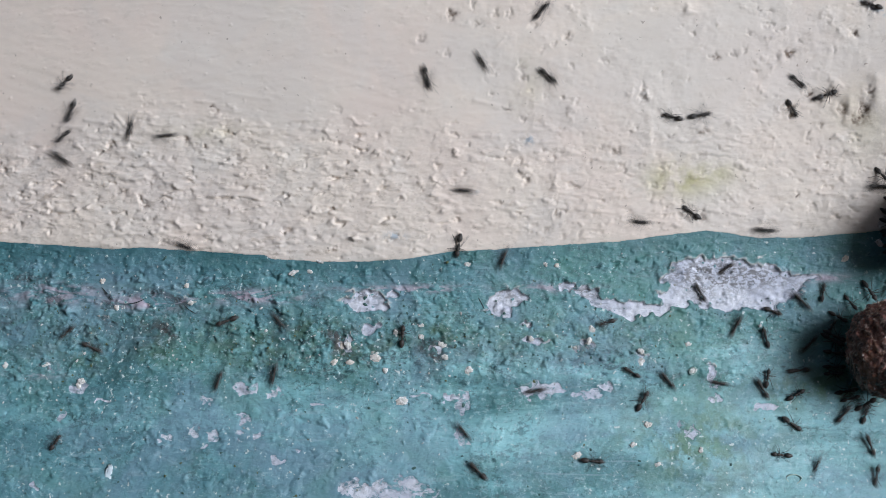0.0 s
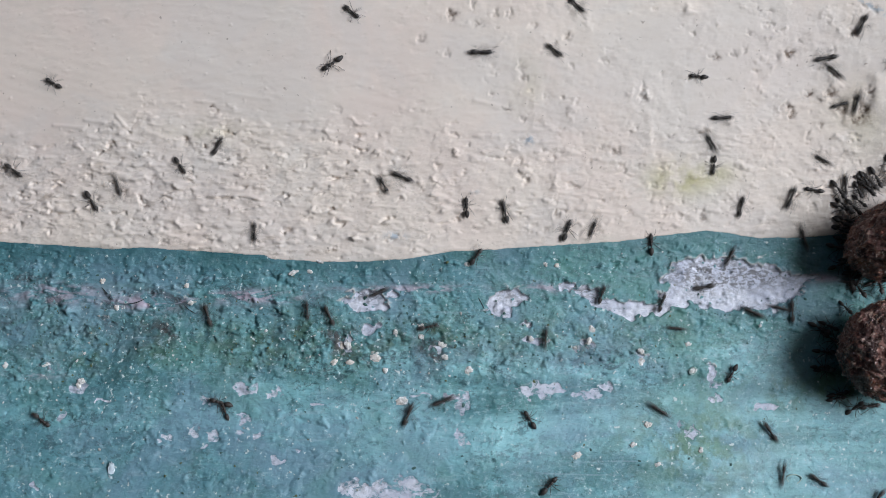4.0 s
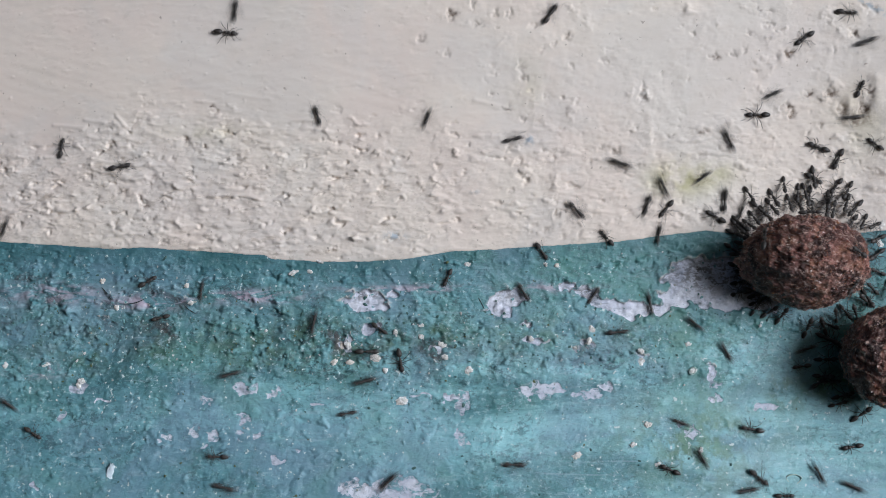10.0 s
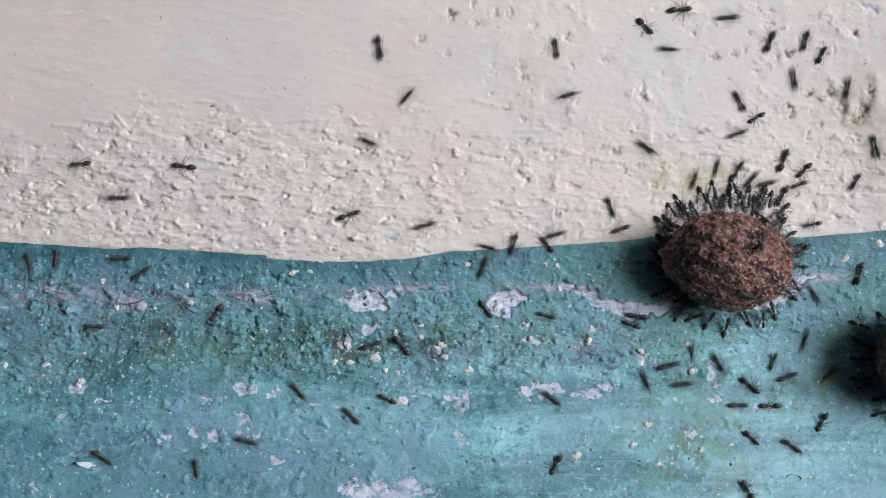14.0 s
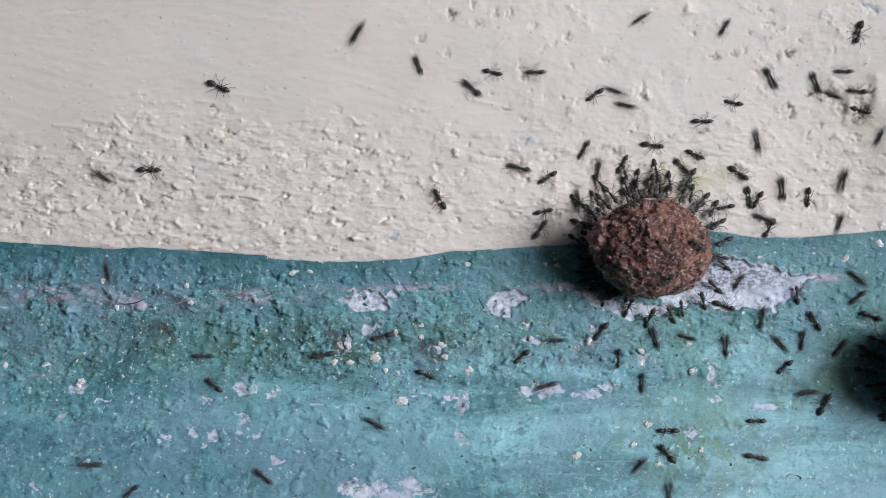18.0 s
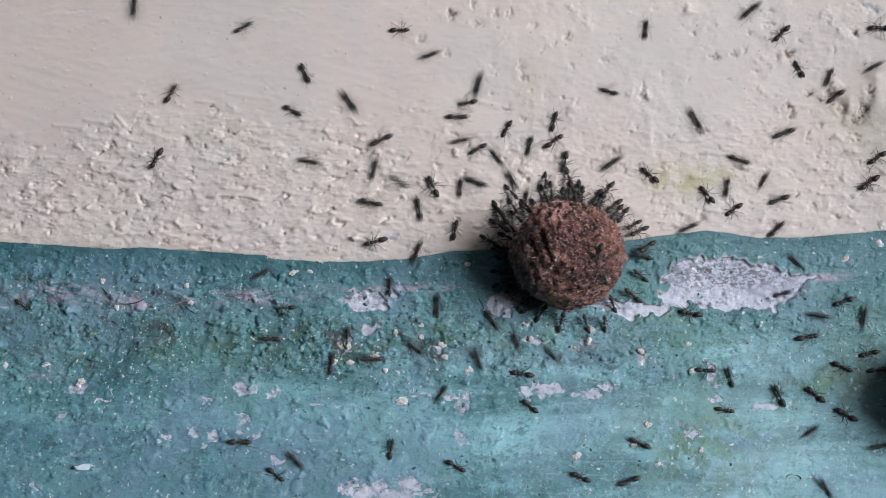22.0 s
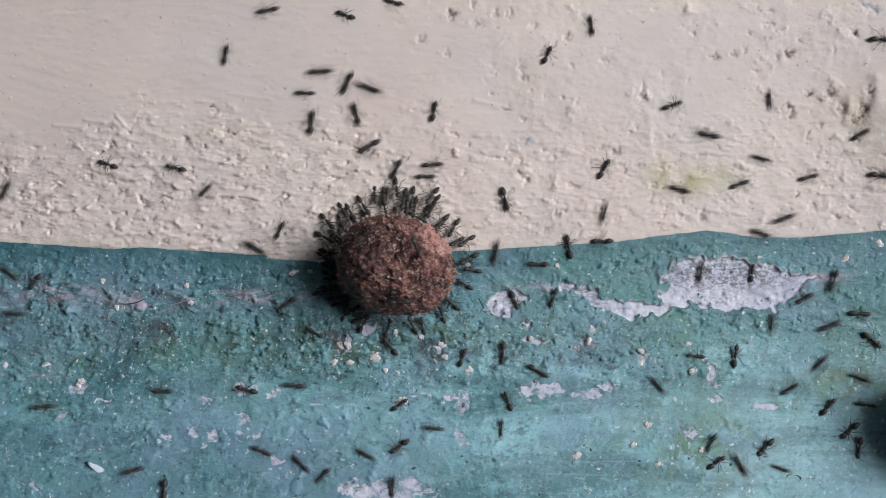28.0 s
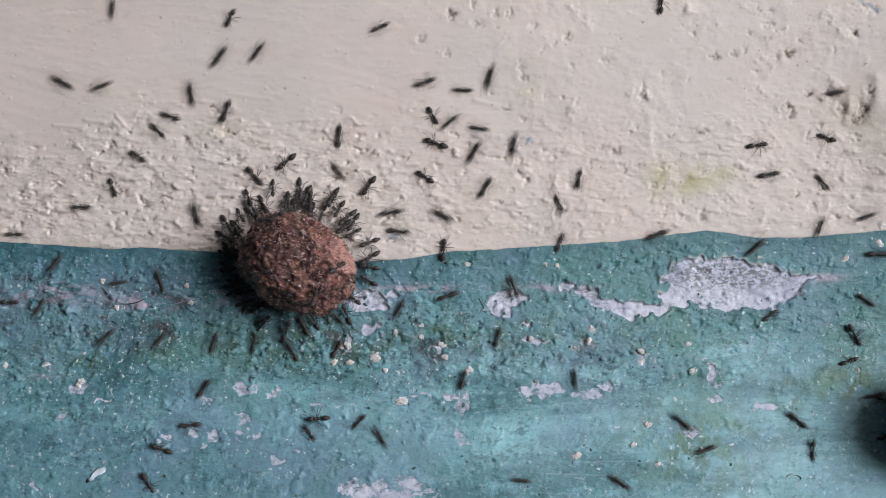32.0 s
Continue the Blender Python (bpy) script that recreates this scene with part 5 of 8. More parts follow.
    crawl([(0, 890, 460, 70), (1, 880, 463, 140), (2, 783, 432, 65), (3, 903, 452, 150), (4, 826, 370, 94), (5, 891, 261, 46), (6, 940, 252, 35), (7, 950, 308, 265), (8, 940, 488, 140), (9, 868, 398, 140), (10, 957, 443, 305), (11, 933, 437, 335), (12, 943, 440, 5), (13, 1040, 355, 35), (14, 970, 435, 130), (15, 997, 339, 84), (16, 980, 346, 145), (17, 970, 320, 160), (18, 972, 313, 215), (19, 917, 405, 255), (20, 820, 575, 150), (21, 822, 555, 60), (22, 930, 355, 80), (23, 1100, 520, 85), (24, 1060, 495, 130), (25, 1037, 407, 185), (26, 1078, 499, 203), (27, 980, 432, 195), (28, 980, 525, 250), (29, 992, 665, 275), (30, 982, 570, 295), (31, 1075, 682, 300), (32, 1018, 672, 95)])
    crawl([(0, 1193, 208, 165), (1, 1110, 177, 10), (2, 1252, 205, 10), (3, 1302, 180, 25), (4, 1275, 209, 2), (5, 1357, 178, 132), (6, 1250, 180, 30), (7, 1325, 55, 80), (8, 1325, -90, 90), (9, 1325, -90, 28), (10, 1325, -90, 272), (11, 1330, 70, 0), (12, 1400, 65, 10), (13, 1410, 85, 20), (14, 1425, 75, 75), (15, 1393, 60, 74), (16, 1431, 53, 1), (17, 1480, 58, 335), (18, 1520, 162, 175), (19, 1450, 225, 250), (20, 1530, 205, 250), (21, 1427, 262, 225), (22, 1555, 278, 215), (23, 1475, 312, 160), (24, 1455, 275, 188), (25, 1432, 280, 188), (26, 1378, 238, 34), (27, 1521, 221, 359), (28, 1520, 240, 30), (29, 1465, 165, 165), (30, 1470, 165, 160), (31, 1297, 183, 65), (32, 1475, 165, 10)])
    crawl([(0, 1235, 205, 10), (1, 1345, 155, 55), (2, 1380, 165, 130), (3, 1355, 112, 10), (4, 1464, 103, 190), (5, 1268, 127, 170), (6, 1380, 88, 25), (7, 1465, 47, 5), (8, 1465, -90, 90), (9, 1465, -90, 292), (10, 1530, 75, 20), (11, 1560, 65, 190), (12, 1448, 120, 172), (13, 1495, 10, 0), (14, 1495, -90, 57), (15, 1548, -72, 170), (16, 1366, -112, 244), (17, 1503, 22, 320), (18, 1520, 55, 255), (19, 1497, 50, 225), (20, 1520, 68, 320), (21, 1520, 52, 320), (22, 1560, 50, 180), (23, 1480, 63, 172), (24, 1560, 215, 250), (25, 1470, 165, 160), (26, 1327, 70, 53), (27, 1490, 138, 0), (28, 1555, 70, 0), (29, 1660, 70, 0), (30, 1660, 70, 177), (31, 1555, 65, 20), (32, 1660, 65, 0)])
    crawl([(0, 1135, 393, 175), (1, 1047, 376, 40), (2, 1225, 360, 357), (3, 1340, 255, 350), (4, 1483, 187, 17), (5, 1454, 220, 206), (6, 1405, 225, 205), (7, 1388, 342, 135), (8, 1325, 335, 180), (9, 1417, 280, 65), (10, 1520, 160, 65), (11, 1505, 268, 260), (12, 1492, 282, 250), (13, 1392, 210, 120), (14, 1453, 100, 65), (15, 1373, 58, 29), (16, 1554, 44, 341), (17, 1463, 90, 180), (18, 1495, 127, 180), (19, 1470, 103, 290), (20, 1490, 205, 280), (21, 1440, 157, 100), (22, 1415, 125, 120), (23, 1343, 195, 255), (24, 1270, 340, 10), (25, 1335, 283, 35), (26, 1378, 341, 37), (27, 1373, 254, 118), (28, 1345, 280, 345), (29, 1468, 208, 15), (30, 1525, 200, 240), (31, 1470, 260, 185), (32, 1465, 245, 160)])
    crawl([(0, 1225, 378, 145), (1, 1040, 331, 178), (2, 937, 365, 250), (3, 990, 475, 275), (4, 894, 378, 103), (5, 904, 117, 76), (6, 943, 182, 300), (7, 967, 245, 235), (8, 827, 375, 215), (9, 965, 245, 340), (10, 1095, 288, 340), (11, 1037, 240, 15), (12, 1137, 176, 357), (13, 1245, 212, 5), (14, 1310, 182, 120), (15, 1179, 140, 289), (16, 1361, 329, 306), (17, 1272, 270, 260), (18, 1305, 305, 325), (19, 1303, 287, 188), (20, 1255, 377, 210), (21, 1170, 270, 80), (22, 1085, 288, 215), (23, 1140, 290, 172), (24, 1062, 297, 200), (25, 985, 295, 210), (26, 1000, 412, 320), (27, 1039, 341, 195), (28, 878, 445, 260), (29, 820, 570, 295), (30, 735, 548, 188), (31, 600, 655, 200), (32, 520, 625, 120)])
    crawl([(0, 1353, 407, 355), (1, 1475, 330, 0), (2, 1400, 440, 105), (3, 1403, 320, 95), (4, 1260, 255, 120), (5, 1289, 125, 33), (6, 1330, 210, 345), (7, 1340, 290, 310), (8, 1135, 282, 15), (9, 1243, 298, 350), (10, 1180, 368, 230), (11, 1062, 335, 150), (12, 1148, 270, 45), (13, 1133, 290, 0), (14, 1305, 303, 60), (15, 1224, 257, 1), (16, 1443, 301, 317), (17, 1293, 322, 255), (18, 1362, 402, 240), (19, 1372, 412, 210), (20, 1318, 435, 120), (21, 1263, 350, 85), (22, 1253, 347, 130), (23, 1257, 340, 95), (24, 1200, 368, 188), (25, 1197, 378, 230), (26, 1214, 413, 41), (27, 1285, 301, 43), (28, 1305, 328, 20), (29, 1395, 195, 50), (30, 1400, 195, 240), (31, 1293, 285, 285), (32, 1337, 258, 8)])
    crawl([(0, 1410, 143, 320), (1, 1482, 206, 0), (2, 1395, 348, 220), (3, 1500, 380, 145), (4, 1443, 337, 171), (5, 1341, 354, 36), (6, 1470, 318, 315), (7, 1478, 378, 120), (8, 1463, 318, 145), (9, 1378, 240, 300), (10, 1437, 315, 330), (11, 1430, 315, 200), (12, 1410, 304, 185), (13, 1423, 305, 190), (14, 1425, 300, 225), (15, 1342, 345, 82), (16, 1434, 238, 31), (17, 1460, 275, 220), (18, 1430, 347, 265), (19, 1437, 335, 245), (20, 1425, 362, 225), (21, 1347, 347, 225), (22, 1352, 318, 240), (23, 1310, 437, 260), (24, 1320, 420, 352), (25, 1367, 347, 15), (26, 1255, 263, 48), (27, 1398, 312, 343), (28, 1428, 315, 15), (29, 1540, 325, 290), (30, 1462, 407, 60), (31, 1487, 357, 60), (32, 1457, 325, 130)])
    crawl([(0, 1458, 170, 20), (1, 1450, 155, 310), (2, 1660, 155, 322), (3, 1530, 218, 65), (4, 1514, 186, 73), (5, 1560, 116, 152), (6, 1402, 125, 110), (7, 1390, 15, 25), (8, 1390, -90, 90), (9, 1390, -90, 224), (10, 1390, -90, 291), (11, 1442, 48, 165), (12, 1405, 20, 100), (13, 1400, 8, 40), (14, 1400, -90, 87), (15, 1404, -86, 147), (16, 1396, -93, 136), (17, 1400, -90, 327), (18, 1400, -90, 243), (19, 1400, -90, 259), (20, 1380, 15, 180), (21, 1375, 17, 215), (22, 1330, 18, 220), (23, 1385, 15, 220), (24, 1312, 140, 200), (25, 1242, 228, 225), (26, 1243, 379, 61), (27, 1258, 198, 84), (28, 1257, 240, 170), (29, 1247, 165, 75), (30, 1320, 408, 165), (31, 1228, 390, 220), (32, 1165, 415, 200)])
    crawl([(0, 1400, 190, 300), (1, 1545, 272, 0), (2, 1660, 272, 150), (3, 1495, 243, 210), (4, 1654, 276, 316), (5, 1505, 253, 164), (6, 1495, 230, 350), (7, 1548, 272, 8), (8, 1660, 272, 0), (9, 1660, 272, 172), (10, 1550, 257, 145), (11, 1550, 270, 215), (12, 1527, 262, 80), (13, 1553, 105, 60), (14, 1660, 105, 355), (15, 1638, 113, 128), (16, 1603, 32, 140), (17, 1558, 45, 280), (18, 1558, 240, 245), (19, 1553, 245, 70), (20, 1555, 190, 60), (21, 1508, 120, 150), (22, 1548, 118, 210), (23, 1520, 200, 190), (24, 1470, 212, 225), (25, 1520, 205, 240), (26, 1553, 359, 354), (27, 1688, 222, 55), (28, 1660, 205, 148), (29, 1660, 205, 264), (30, 1660, 205, 121), (31, 1660, 205, 11), (32, 1660, 205, 119)])
    crawl([(0, 1545, 10, 160), (1, 1530, 40, 230), (2, 1540, 12, 190), (3, 1525, 115, 230), (4, 1478, 128, 140), (5, 1402, 12, 135), (6, 1447, 96, 355), (7, 1515, 68, 265), (8, 1530, 185, 220), (9, 1530, 200, 250), (10, 1508, 208, 185), (11, 1418, 194, 175), (12, 1372, 157, 130), (13, 1385, 138, 15), (14, 1405, 138, 280), (15, 1373, 139, 248), (16, 1353, 266, 7), (17, 1418, 133, 20), (18, 1470, 168, 340), (19, 1460, 155, 20), (20, 1470, 165, 155), (21, 1413, 58, 180), (22, 1385, 58, 225), (23, 1300, 195, 265), (24, 1300, 188, 180), (25, 1123, 160, 150), (26, 1189, 111, 121), (27, 1044, 26, 108), (28, 1123, -90, 56), (29, 1123, -90, 90), (30, 1123, -90, 190), (31, 1123, -90, 252), (32, 1123, -90, 244)])
    crawl([(0, 1560, 330, 180), (1, 1520, 337, 175), (2, 1468, 390, 280), (3, 1470, 403, 220), (4, 1422, 423, 106), (5, 1424, 242, 65), (6, 1483, 295, 320), (7, 1485, 315, 60), (8, 1520, 240, 230), (9, 1475, 290, 265), (10, 1483, 280, 245), (11, 1297, 293, 220), (12, 1310, 280, 105), (13, 1333, 162, 60), (14, 1362, 77, 70), (15, 1459, 77, 293), (16, 1446, 271, 218), (17, 1290, 210, 325), (18, 1340, 248, 280), (19, 1315, 240, 177), (20, 1335, 228, 165), (21, 1188, 202, 165), (22, 1305, 282, 340), (23, 1413, 322, 355), (24, 1405, 312, 172), (25, 1290, 290, 172), (26, 1274, 399, 231), (27, 1251, 339, 6), (28, 1385, 388, 20), (29, 1478, 330, 160), (30, 1390, 367, 172), (31, 1248, 330, 25), (32, 1357, 310, 10)])
    crawl([(0, 325, 435, 340), (1, 345, 562, 5), (2, 395, 468, 20), (3, 458, 386, 15), (4, 451, 409, 271), (5, 462, 543, 320), (6, 510, 458, 352), (7, 590, 415, 30), (8, 642, 293, 120), (9, 650, 180, 105), (10, 755, 213, 70), (11, 806, 165, 0), (12, 915, 122, 5), (13, 937, 10, 350), (14, 937, -90, 82), (15, 956, -131, 299), (16, 981, -11, 284), (17, 1010, 88, 340), (18, 1132, 35, 35), (19, 1135, 62, 285), (20, 1143, 135, 255), (21, 1155, 132, 105), (22, 1143, 55, 85), (23, 1115, 37, 195), (24, 980, 172, 215), (25, 915, 218, 225), (26, 824, 293, 87), (27, 918, 149, 53), (28, 968, 100, 65), (29, 960, 45, 260), (30, 915, 210, 315), (31, 1040, 235, 280), (32, 850, 228, 172)])
    crawl([(0, 405, 567, 200), (1, 380, 748, 325), (2, 397, 710, 85), (3, 513, 680, 120), (4, 369, 560, 106), (5, 456, 475, 24), (6, 520, 492, 30), (7, 650, 522, 0), (8, 632, 495, 275), (9, 628, 660, 330), (10, 643, 675, 15), (11, 875, 612, 235), (12, 828, 655, 5), (13, 935, 668, 330), (14, 975, 703, 320), (15, 915, 722, 285), (16, 989, 758, 53), (17, 950, 675, 115), (18, 970, 682, 195), (19, 905, 690, 210), (20, 712, 828, 180), (21, 572, 800, 190), (22, 662, 635, 180), (23, 640, 625, 120), (24, 590, 700, 230), (25, 560, 472, 50), (26, 569, 435, 273), (27, 568, 640, 259), (28, 520, 682, 355), (29, 605, 624, 0), (30, 660, 565, 70), (31, 655, 560, 130), (32, 690, 377, 10)])
    crawl([(0, 493, 567, 310), (1, 733, 492, 125), (2, 655, 405, 110), (3, 775, 545, 155), (4, 673, 517, 204), (5, 720, 570, 328), (6, 730, 552, 10), (7, 722, 545, 340), (8, 728, 550, 340), (9, 728, 552, 0), (10, 925, 515, 300), (11, 940, 582, 70), (12, 1005, 367, 70), (13, 1093, 293, 35), (14, 1080, 365, 290), (15, 1061, 360, 346), (16, 1100, 370, 110), (17, 1032, 282, 200), (18, 1035, 263, 240), (19, 1020, 313, 260), (20, 893, 398, 120), (21, 815, 403, 200), (22, 908, 320, 120), (23, 945, 285, 35), (24, 960, 285, 20), (25, 960, 305, 10), (26, 938, 489, 218), (27, 855, 388, 236), (28, 910, 530, 290), (29, 700, 570, 120), (30, 685, 585, 120), (31, 675, 605, 60), (32, 705, 550, 60)])
    crawl([(0, 118, 590, 40), (1, 55, 495, 0), (2, 220, 434, 5), (3, 313, 285, 70), (4, 385, 261, 63), (5, 324, 264, 202), (6, 315, 290, 315), (7, 270, 365, 340), (8, 367, 276, 177), (9, 230, 335, 160), (10, 110, 265, 80), (11, -90, 265, 180), (12, -90, 265, 354), (13, -90, 265, 46), (14, -90, 265, 195), (15, -93, 266, 43), (16, -86, 261, 15), (17, -90, 265, 223), (18, -90, 265, 219), (19, -90, 265, 343), (20, 142, 338, 320), (21, 170, 620, 50), (22, 463, 485, 30), (23, 322, 436, 355), (24, 403, 475, 45), (25, 317, 397, 155), (26, 247, 276, 131), (27, 202, 266, 197), (28, 195, 292, 160), (29, 283, 98, 150), (30, 212, 233, 265), (31, 308, 140, 135), (32, 183, 152, 200)])
    crawl([(0, 162, 614, 335), (1, 318, 803, 315), (2, 357, 848, 320), (3, 340, 817, 105), (4, 395, 713, 164), (5, 249, 790, 212), (6, 265, 795, 235), (7, 137, 752, 8), (8, 222, 715, 340), (9, 305, 703, 20), (10, 395, 862, 345), (11, 400, 690, 355), (12, 615, 706, 0), (13, 460, 552, 290), (14, 527, 690, 310), (15, 608, 752, 89), (16, 528, 603, 95), (17, 588, 495, 265), (18, 575, 628, 190), (19, 478, 512, 245), (20, 507, 690, 80), (21, 497, 630, 70), (22, 668, 427, 195), (23, 545, 415, 155), (24, 530, 415, 80), (25, 490, 332, 50), (26, 552, 231, 177), (27, 424, 328, 91), (28, 552, 220, 85), (29, 572, 223, 285), (30, 628, 310, 250), (31, 508, 288, 162), (32, 510, 285, 220)])
    crawl([(0, 388, 672, 250), (1, 368, 823, 225), (2, 523, 827, 352), (3, 523, 975, 269), (4, 521, 975, 337), (5, 527, 977, 359), (6, 523, 975, 157), (7, 523, 975, 72), (8, 523, 975, 282), (9, 523, 975, 76), (10, 523, 975, 98), (11, 500, 810, 145), (12, 502, 840, 225), (13, 502, 975, 176), (14, 348, 828, 275), (15, 393, 886, 253), (16, 326, 901, 243), (17, 348, 975, 160), (18, 235, 868, 220), (19, 235, 975, 28), (20, 400, 780, 110), (21, 345, 728, 105), (22, 483, 600, 180), (23, 210, 640, 120), (24, 330, 625, 15), (25, 150, 505, 110), (26, 109, 447, 241), (27, 109, 578, 203), (28, 20, 485, 140), (29, -90, 485, 90), (30, 20, 345, 120), (31, -90, 345, 274), (32, 25, 415, 0)])
    crawl([(0, 486, 660, 255), (1, 585, 820, 130), (2, 540, 748, 145), (3, 640, 738, 15), (4, 755, 579, 13), (5, 779, 705, 290), (6, 800, 705, 165), (7, 633, 575, 130), (8, 618, 555, 145), (9, 590, 692, 180), (10, 388, 808, 180), (11, 448, 668, 75), (12, 625, 735, 130), (13, 603, 585, 75), (14, 655, 612, 20), (15, 715, 670, 6), (16, 863, 592, 45), (17, 900, 485, 350), (18, 955, 408, 55), (19, 913, 435, 185), (20, 770, 540, 185), (21, 708, 413, 35), (22, 768, 333, 115), (23, 755, 345, 100), (24, 783, 250, 60), (25, 752, 278, 345), (26, 878, 358, 335), (27, 815, 307, 161), (28, 703, 298, 245), (29, 670, 300, 205), (30, 685, 308, 245), (31, 668, 328, 240), (32, 655, 327, 235)])
    crawl([(0, 712, 598, 85), (1, 712, 598, 85), (2, 712, 598, 85), (3, 712, 598, 85), (4, 584, 561, 115), (5, 684, 537, 98), (6, 575, 495, 290), (7, 568, 615, 240), (8, 563, 622, 260), (9, 495, 655, 170), (10, 410, 662, 195), (11, 410, 632, 210), (12, 408, 748, 0), (13, 408, 622, 5), (14, 435, 780, 345), (15, 405, 902, 264), (16, 425, 883, 292), (17, 435, 975, 40), (18, 470, 845, 140), (19, 370, 752, 352), (20, 617, 865, 335), (21, 572, 862, 135), (22, 525, 815, 135), (23, 643, 852, 145), (24, 580, 850, 180), (25, 600, 868, 140), (26, 643, 750, 122), (27, 585, 843, 214), (28, 535, 822, 135), (29, 475, 665, 125), (30, 437, 520, 60), (31, 490, 632, 195), (32, 380, 605, 250)])
    crawl([(0, 98, 785, 55), (1, 190, 792, 0), (2, 345, 668, 5), (3, 305, 615, 355), (4, 544, 551, 94), (5, 299, 529, 159), (6, 285, 450, 140), (7, 335, 433, 357), (8, 430, 400, 350), (9, 355, 607, 210), (10, 287, 562, 195), (11, 217, 547, 155), (12, 110, 437, 230), (13, 90, 500, 285), (14, 100, 455, 265), (15, 70, 558, 207), (16, -16, 515, 147), (17, -90, 455, 141), (18, -90, 455, 141), (19, -90, 455, 170), (20, -90, 455, 24), (21, -90, 455, 23), (22, 517, 195, 330), (23, 458, 232, 210), (24, 395, 165, 75), (25, 520, 167, 345), (26, 544, 97, 50), (27, 597, 75, 269), (28, 543, 165, 177), (29, 410, 243, 177), (30, 177, 263, 183), (31, 170, 268, 160), (32, 200, 330, 290)])
    crawl([(0, 848, 835, 135), (1, 835, 762, 120), (2, 665, 678, 170), (3, 763, 742, 355), (4, 786, 709, 202), (5, 736, 753, 230), (6, 745, 757, 330), (7, 870, 810, 330), (8, 658, 585, 170), (9, 575, 657, 220), (10, 647, 622, 0), (11, 780, 625, 300), (12, 688, 678, 140), (13, 740, 492, 300), (14, 710, 610, 310), (15, 614, 638, 207), (16, 653, 639, 13), (17, 732, 610, 130), (18, 680, 595, 195), (19, 600, 595, 40), (20, 720, 580, 325), (21, 713, 508, 95), (22, 742, 372, 100), (23, 673, 328, 260), (24, 655, 392, 275), (25, 572, 290, 8), (26, 653, 292, 40), (27, 673, 207, 83), (28, 657, 258, 210), (29, 577, 265, 250), (30, 570, 300, 120), (31, 512, 222, 260), (32, 450, 310, 310)])
    crawl([(0, 822, 765, 130), (1, 878, 533, 355), (2, 885, 500, 75), (3, 880, 490, 110), (4, 841, 457, 55), (5, 1017, 291, 76), (6, 900, 228, 205), (7, 908, 288, 155), (8, 790, 347, 45), (9, 825, 302, 15), (10, 905, 248, 15), (11, 905, 237, 295), (12, 1022, 253, 348), (13, 1090, 240, 355), (14, 1008, 168, 195), (15, 1002, 264, 13), (16, 1056, 157, 100), (17, 1000, 254, 175), (18, 1055, 167, 215), (19, 992, 247, 230), (20, 965, 272, 230), (21, 1040, 192, 175), (22, 938, 257, 255), (23, 1043, 220, 350), (24, 1020, 262, 60), (25, 1035, 210, 110), (26, 1047, 168, 113), (27, 972, 60, 90), (28, 1047, 48, 100), (29, 1175, 22, 30), (30, 1180, 10, 350), (31, 1220, 132, 100), (32, 1170, 10, 85)])
    crawl([(0, 945, 692, 10), (1, 942, 527, 315), (2, 1000, 600, 225), (3, 955, 660, 120), (4, 965, 601, 84), (5, 966, 552, 18), (6, 1060, 570, 20), (7, 1088, 670, 290), (8, 1025, 638, 155), (9, 1145, 770, 250), (10, 1188, 832, 155), (11, 1120, 795, 105), (12, 1237, 738, 30), (13, 1213, 728, 85), (14, 1303, 717, 0), (15, 1316, 858, 208), (16, 1171, 787, 147), (17, 1180, 770, 190), (18, 1185, 762, 180), (19, 1020, 820, 255), (20, 860, 848, 145), (21, 697, 862, 175), (22, 805, 823, 330), (23, 755, 870, 30), (24, 840, 845, 35), (25, 860, 782, 348), (26, 913, 832, 215), (27, 751, 857, 189), (28, 695, 865, 85), (29, 735, 852, 12), (30, 730, 845, 150), (31, 737, 860, 145), (32, 675, 775, 120)])
    crawl([(0, 1045, 815, 355), (1, 1215, 848, 10), (2, 1168, 722, 240), (3, 1125, 855, 220), (4, 969, 862, 48), (5, 1157, 820, 3), (6, 1115, 855, 225), (7, 1095, 836, 185), (8, 1060, 838, 185), (9, 1060, 975, 270), (10, 1060, 975, 102), (11, 1010, 748, 135), (12, 1032, 692, 95), (13, 985, 740, 240), (14, 985, 820, 240), (15, 955, 823, 109), (16, 978, 798, 61), (17, 1000, 742, 340), (18, 1183, 805, 130), (19, 1065, 700, 115), (20, 935, 722, 165), (21, 838, 628, 130), (22, 870, 565, 300), (23, 1018, 605, 300), (24, 1035, 675, 260), (25, 985, 545, 40), (26, 1034, 522, 176), (27, 942, 542, 215), (28, 890, 622, 265), (29, 855, 747, 100), (30, 790, 632, 135), (31, 775, 630, 120), (32, 708, 410, 175)])
    crawl([(0, 1120, 660, 150), (1, 960, 588, 175), (2, 955, 578, 160), (3, 880, 570, 20), (4, 1064, 524, 70), (5, 960, 345, 166), (6, 935, 492, 290), (7, 945, 508, 300), (8, 942, 580, 160), (9, 825, 568, 10), (10, 1047, 527, 55), (11, 1000, 547, 15), (12, 1075, 490, 20), (13, 1063, 455, 285), (14, 1120, 575, 160), (15, 1002, 570, 64), (16, 1126, 564, 42), (17, 1035, 540, 290), (18, 1095, 632, 265), (19, 985, 745, 225), (20, 812, 828, 195), (21, 683, 830, 180), (22, 780, 698, 55), (23, 850, 750, 183), (24, 715, 717, 170), (25, 600, 735, 340), (26, 652, 767, 298), (27, 652, 831, 223), (28, 573, 840, 225), (29, 583, 855, 300), (30, 660, 823, 195), (31, 542, 826, 180), (32, 550, 768, 125)])
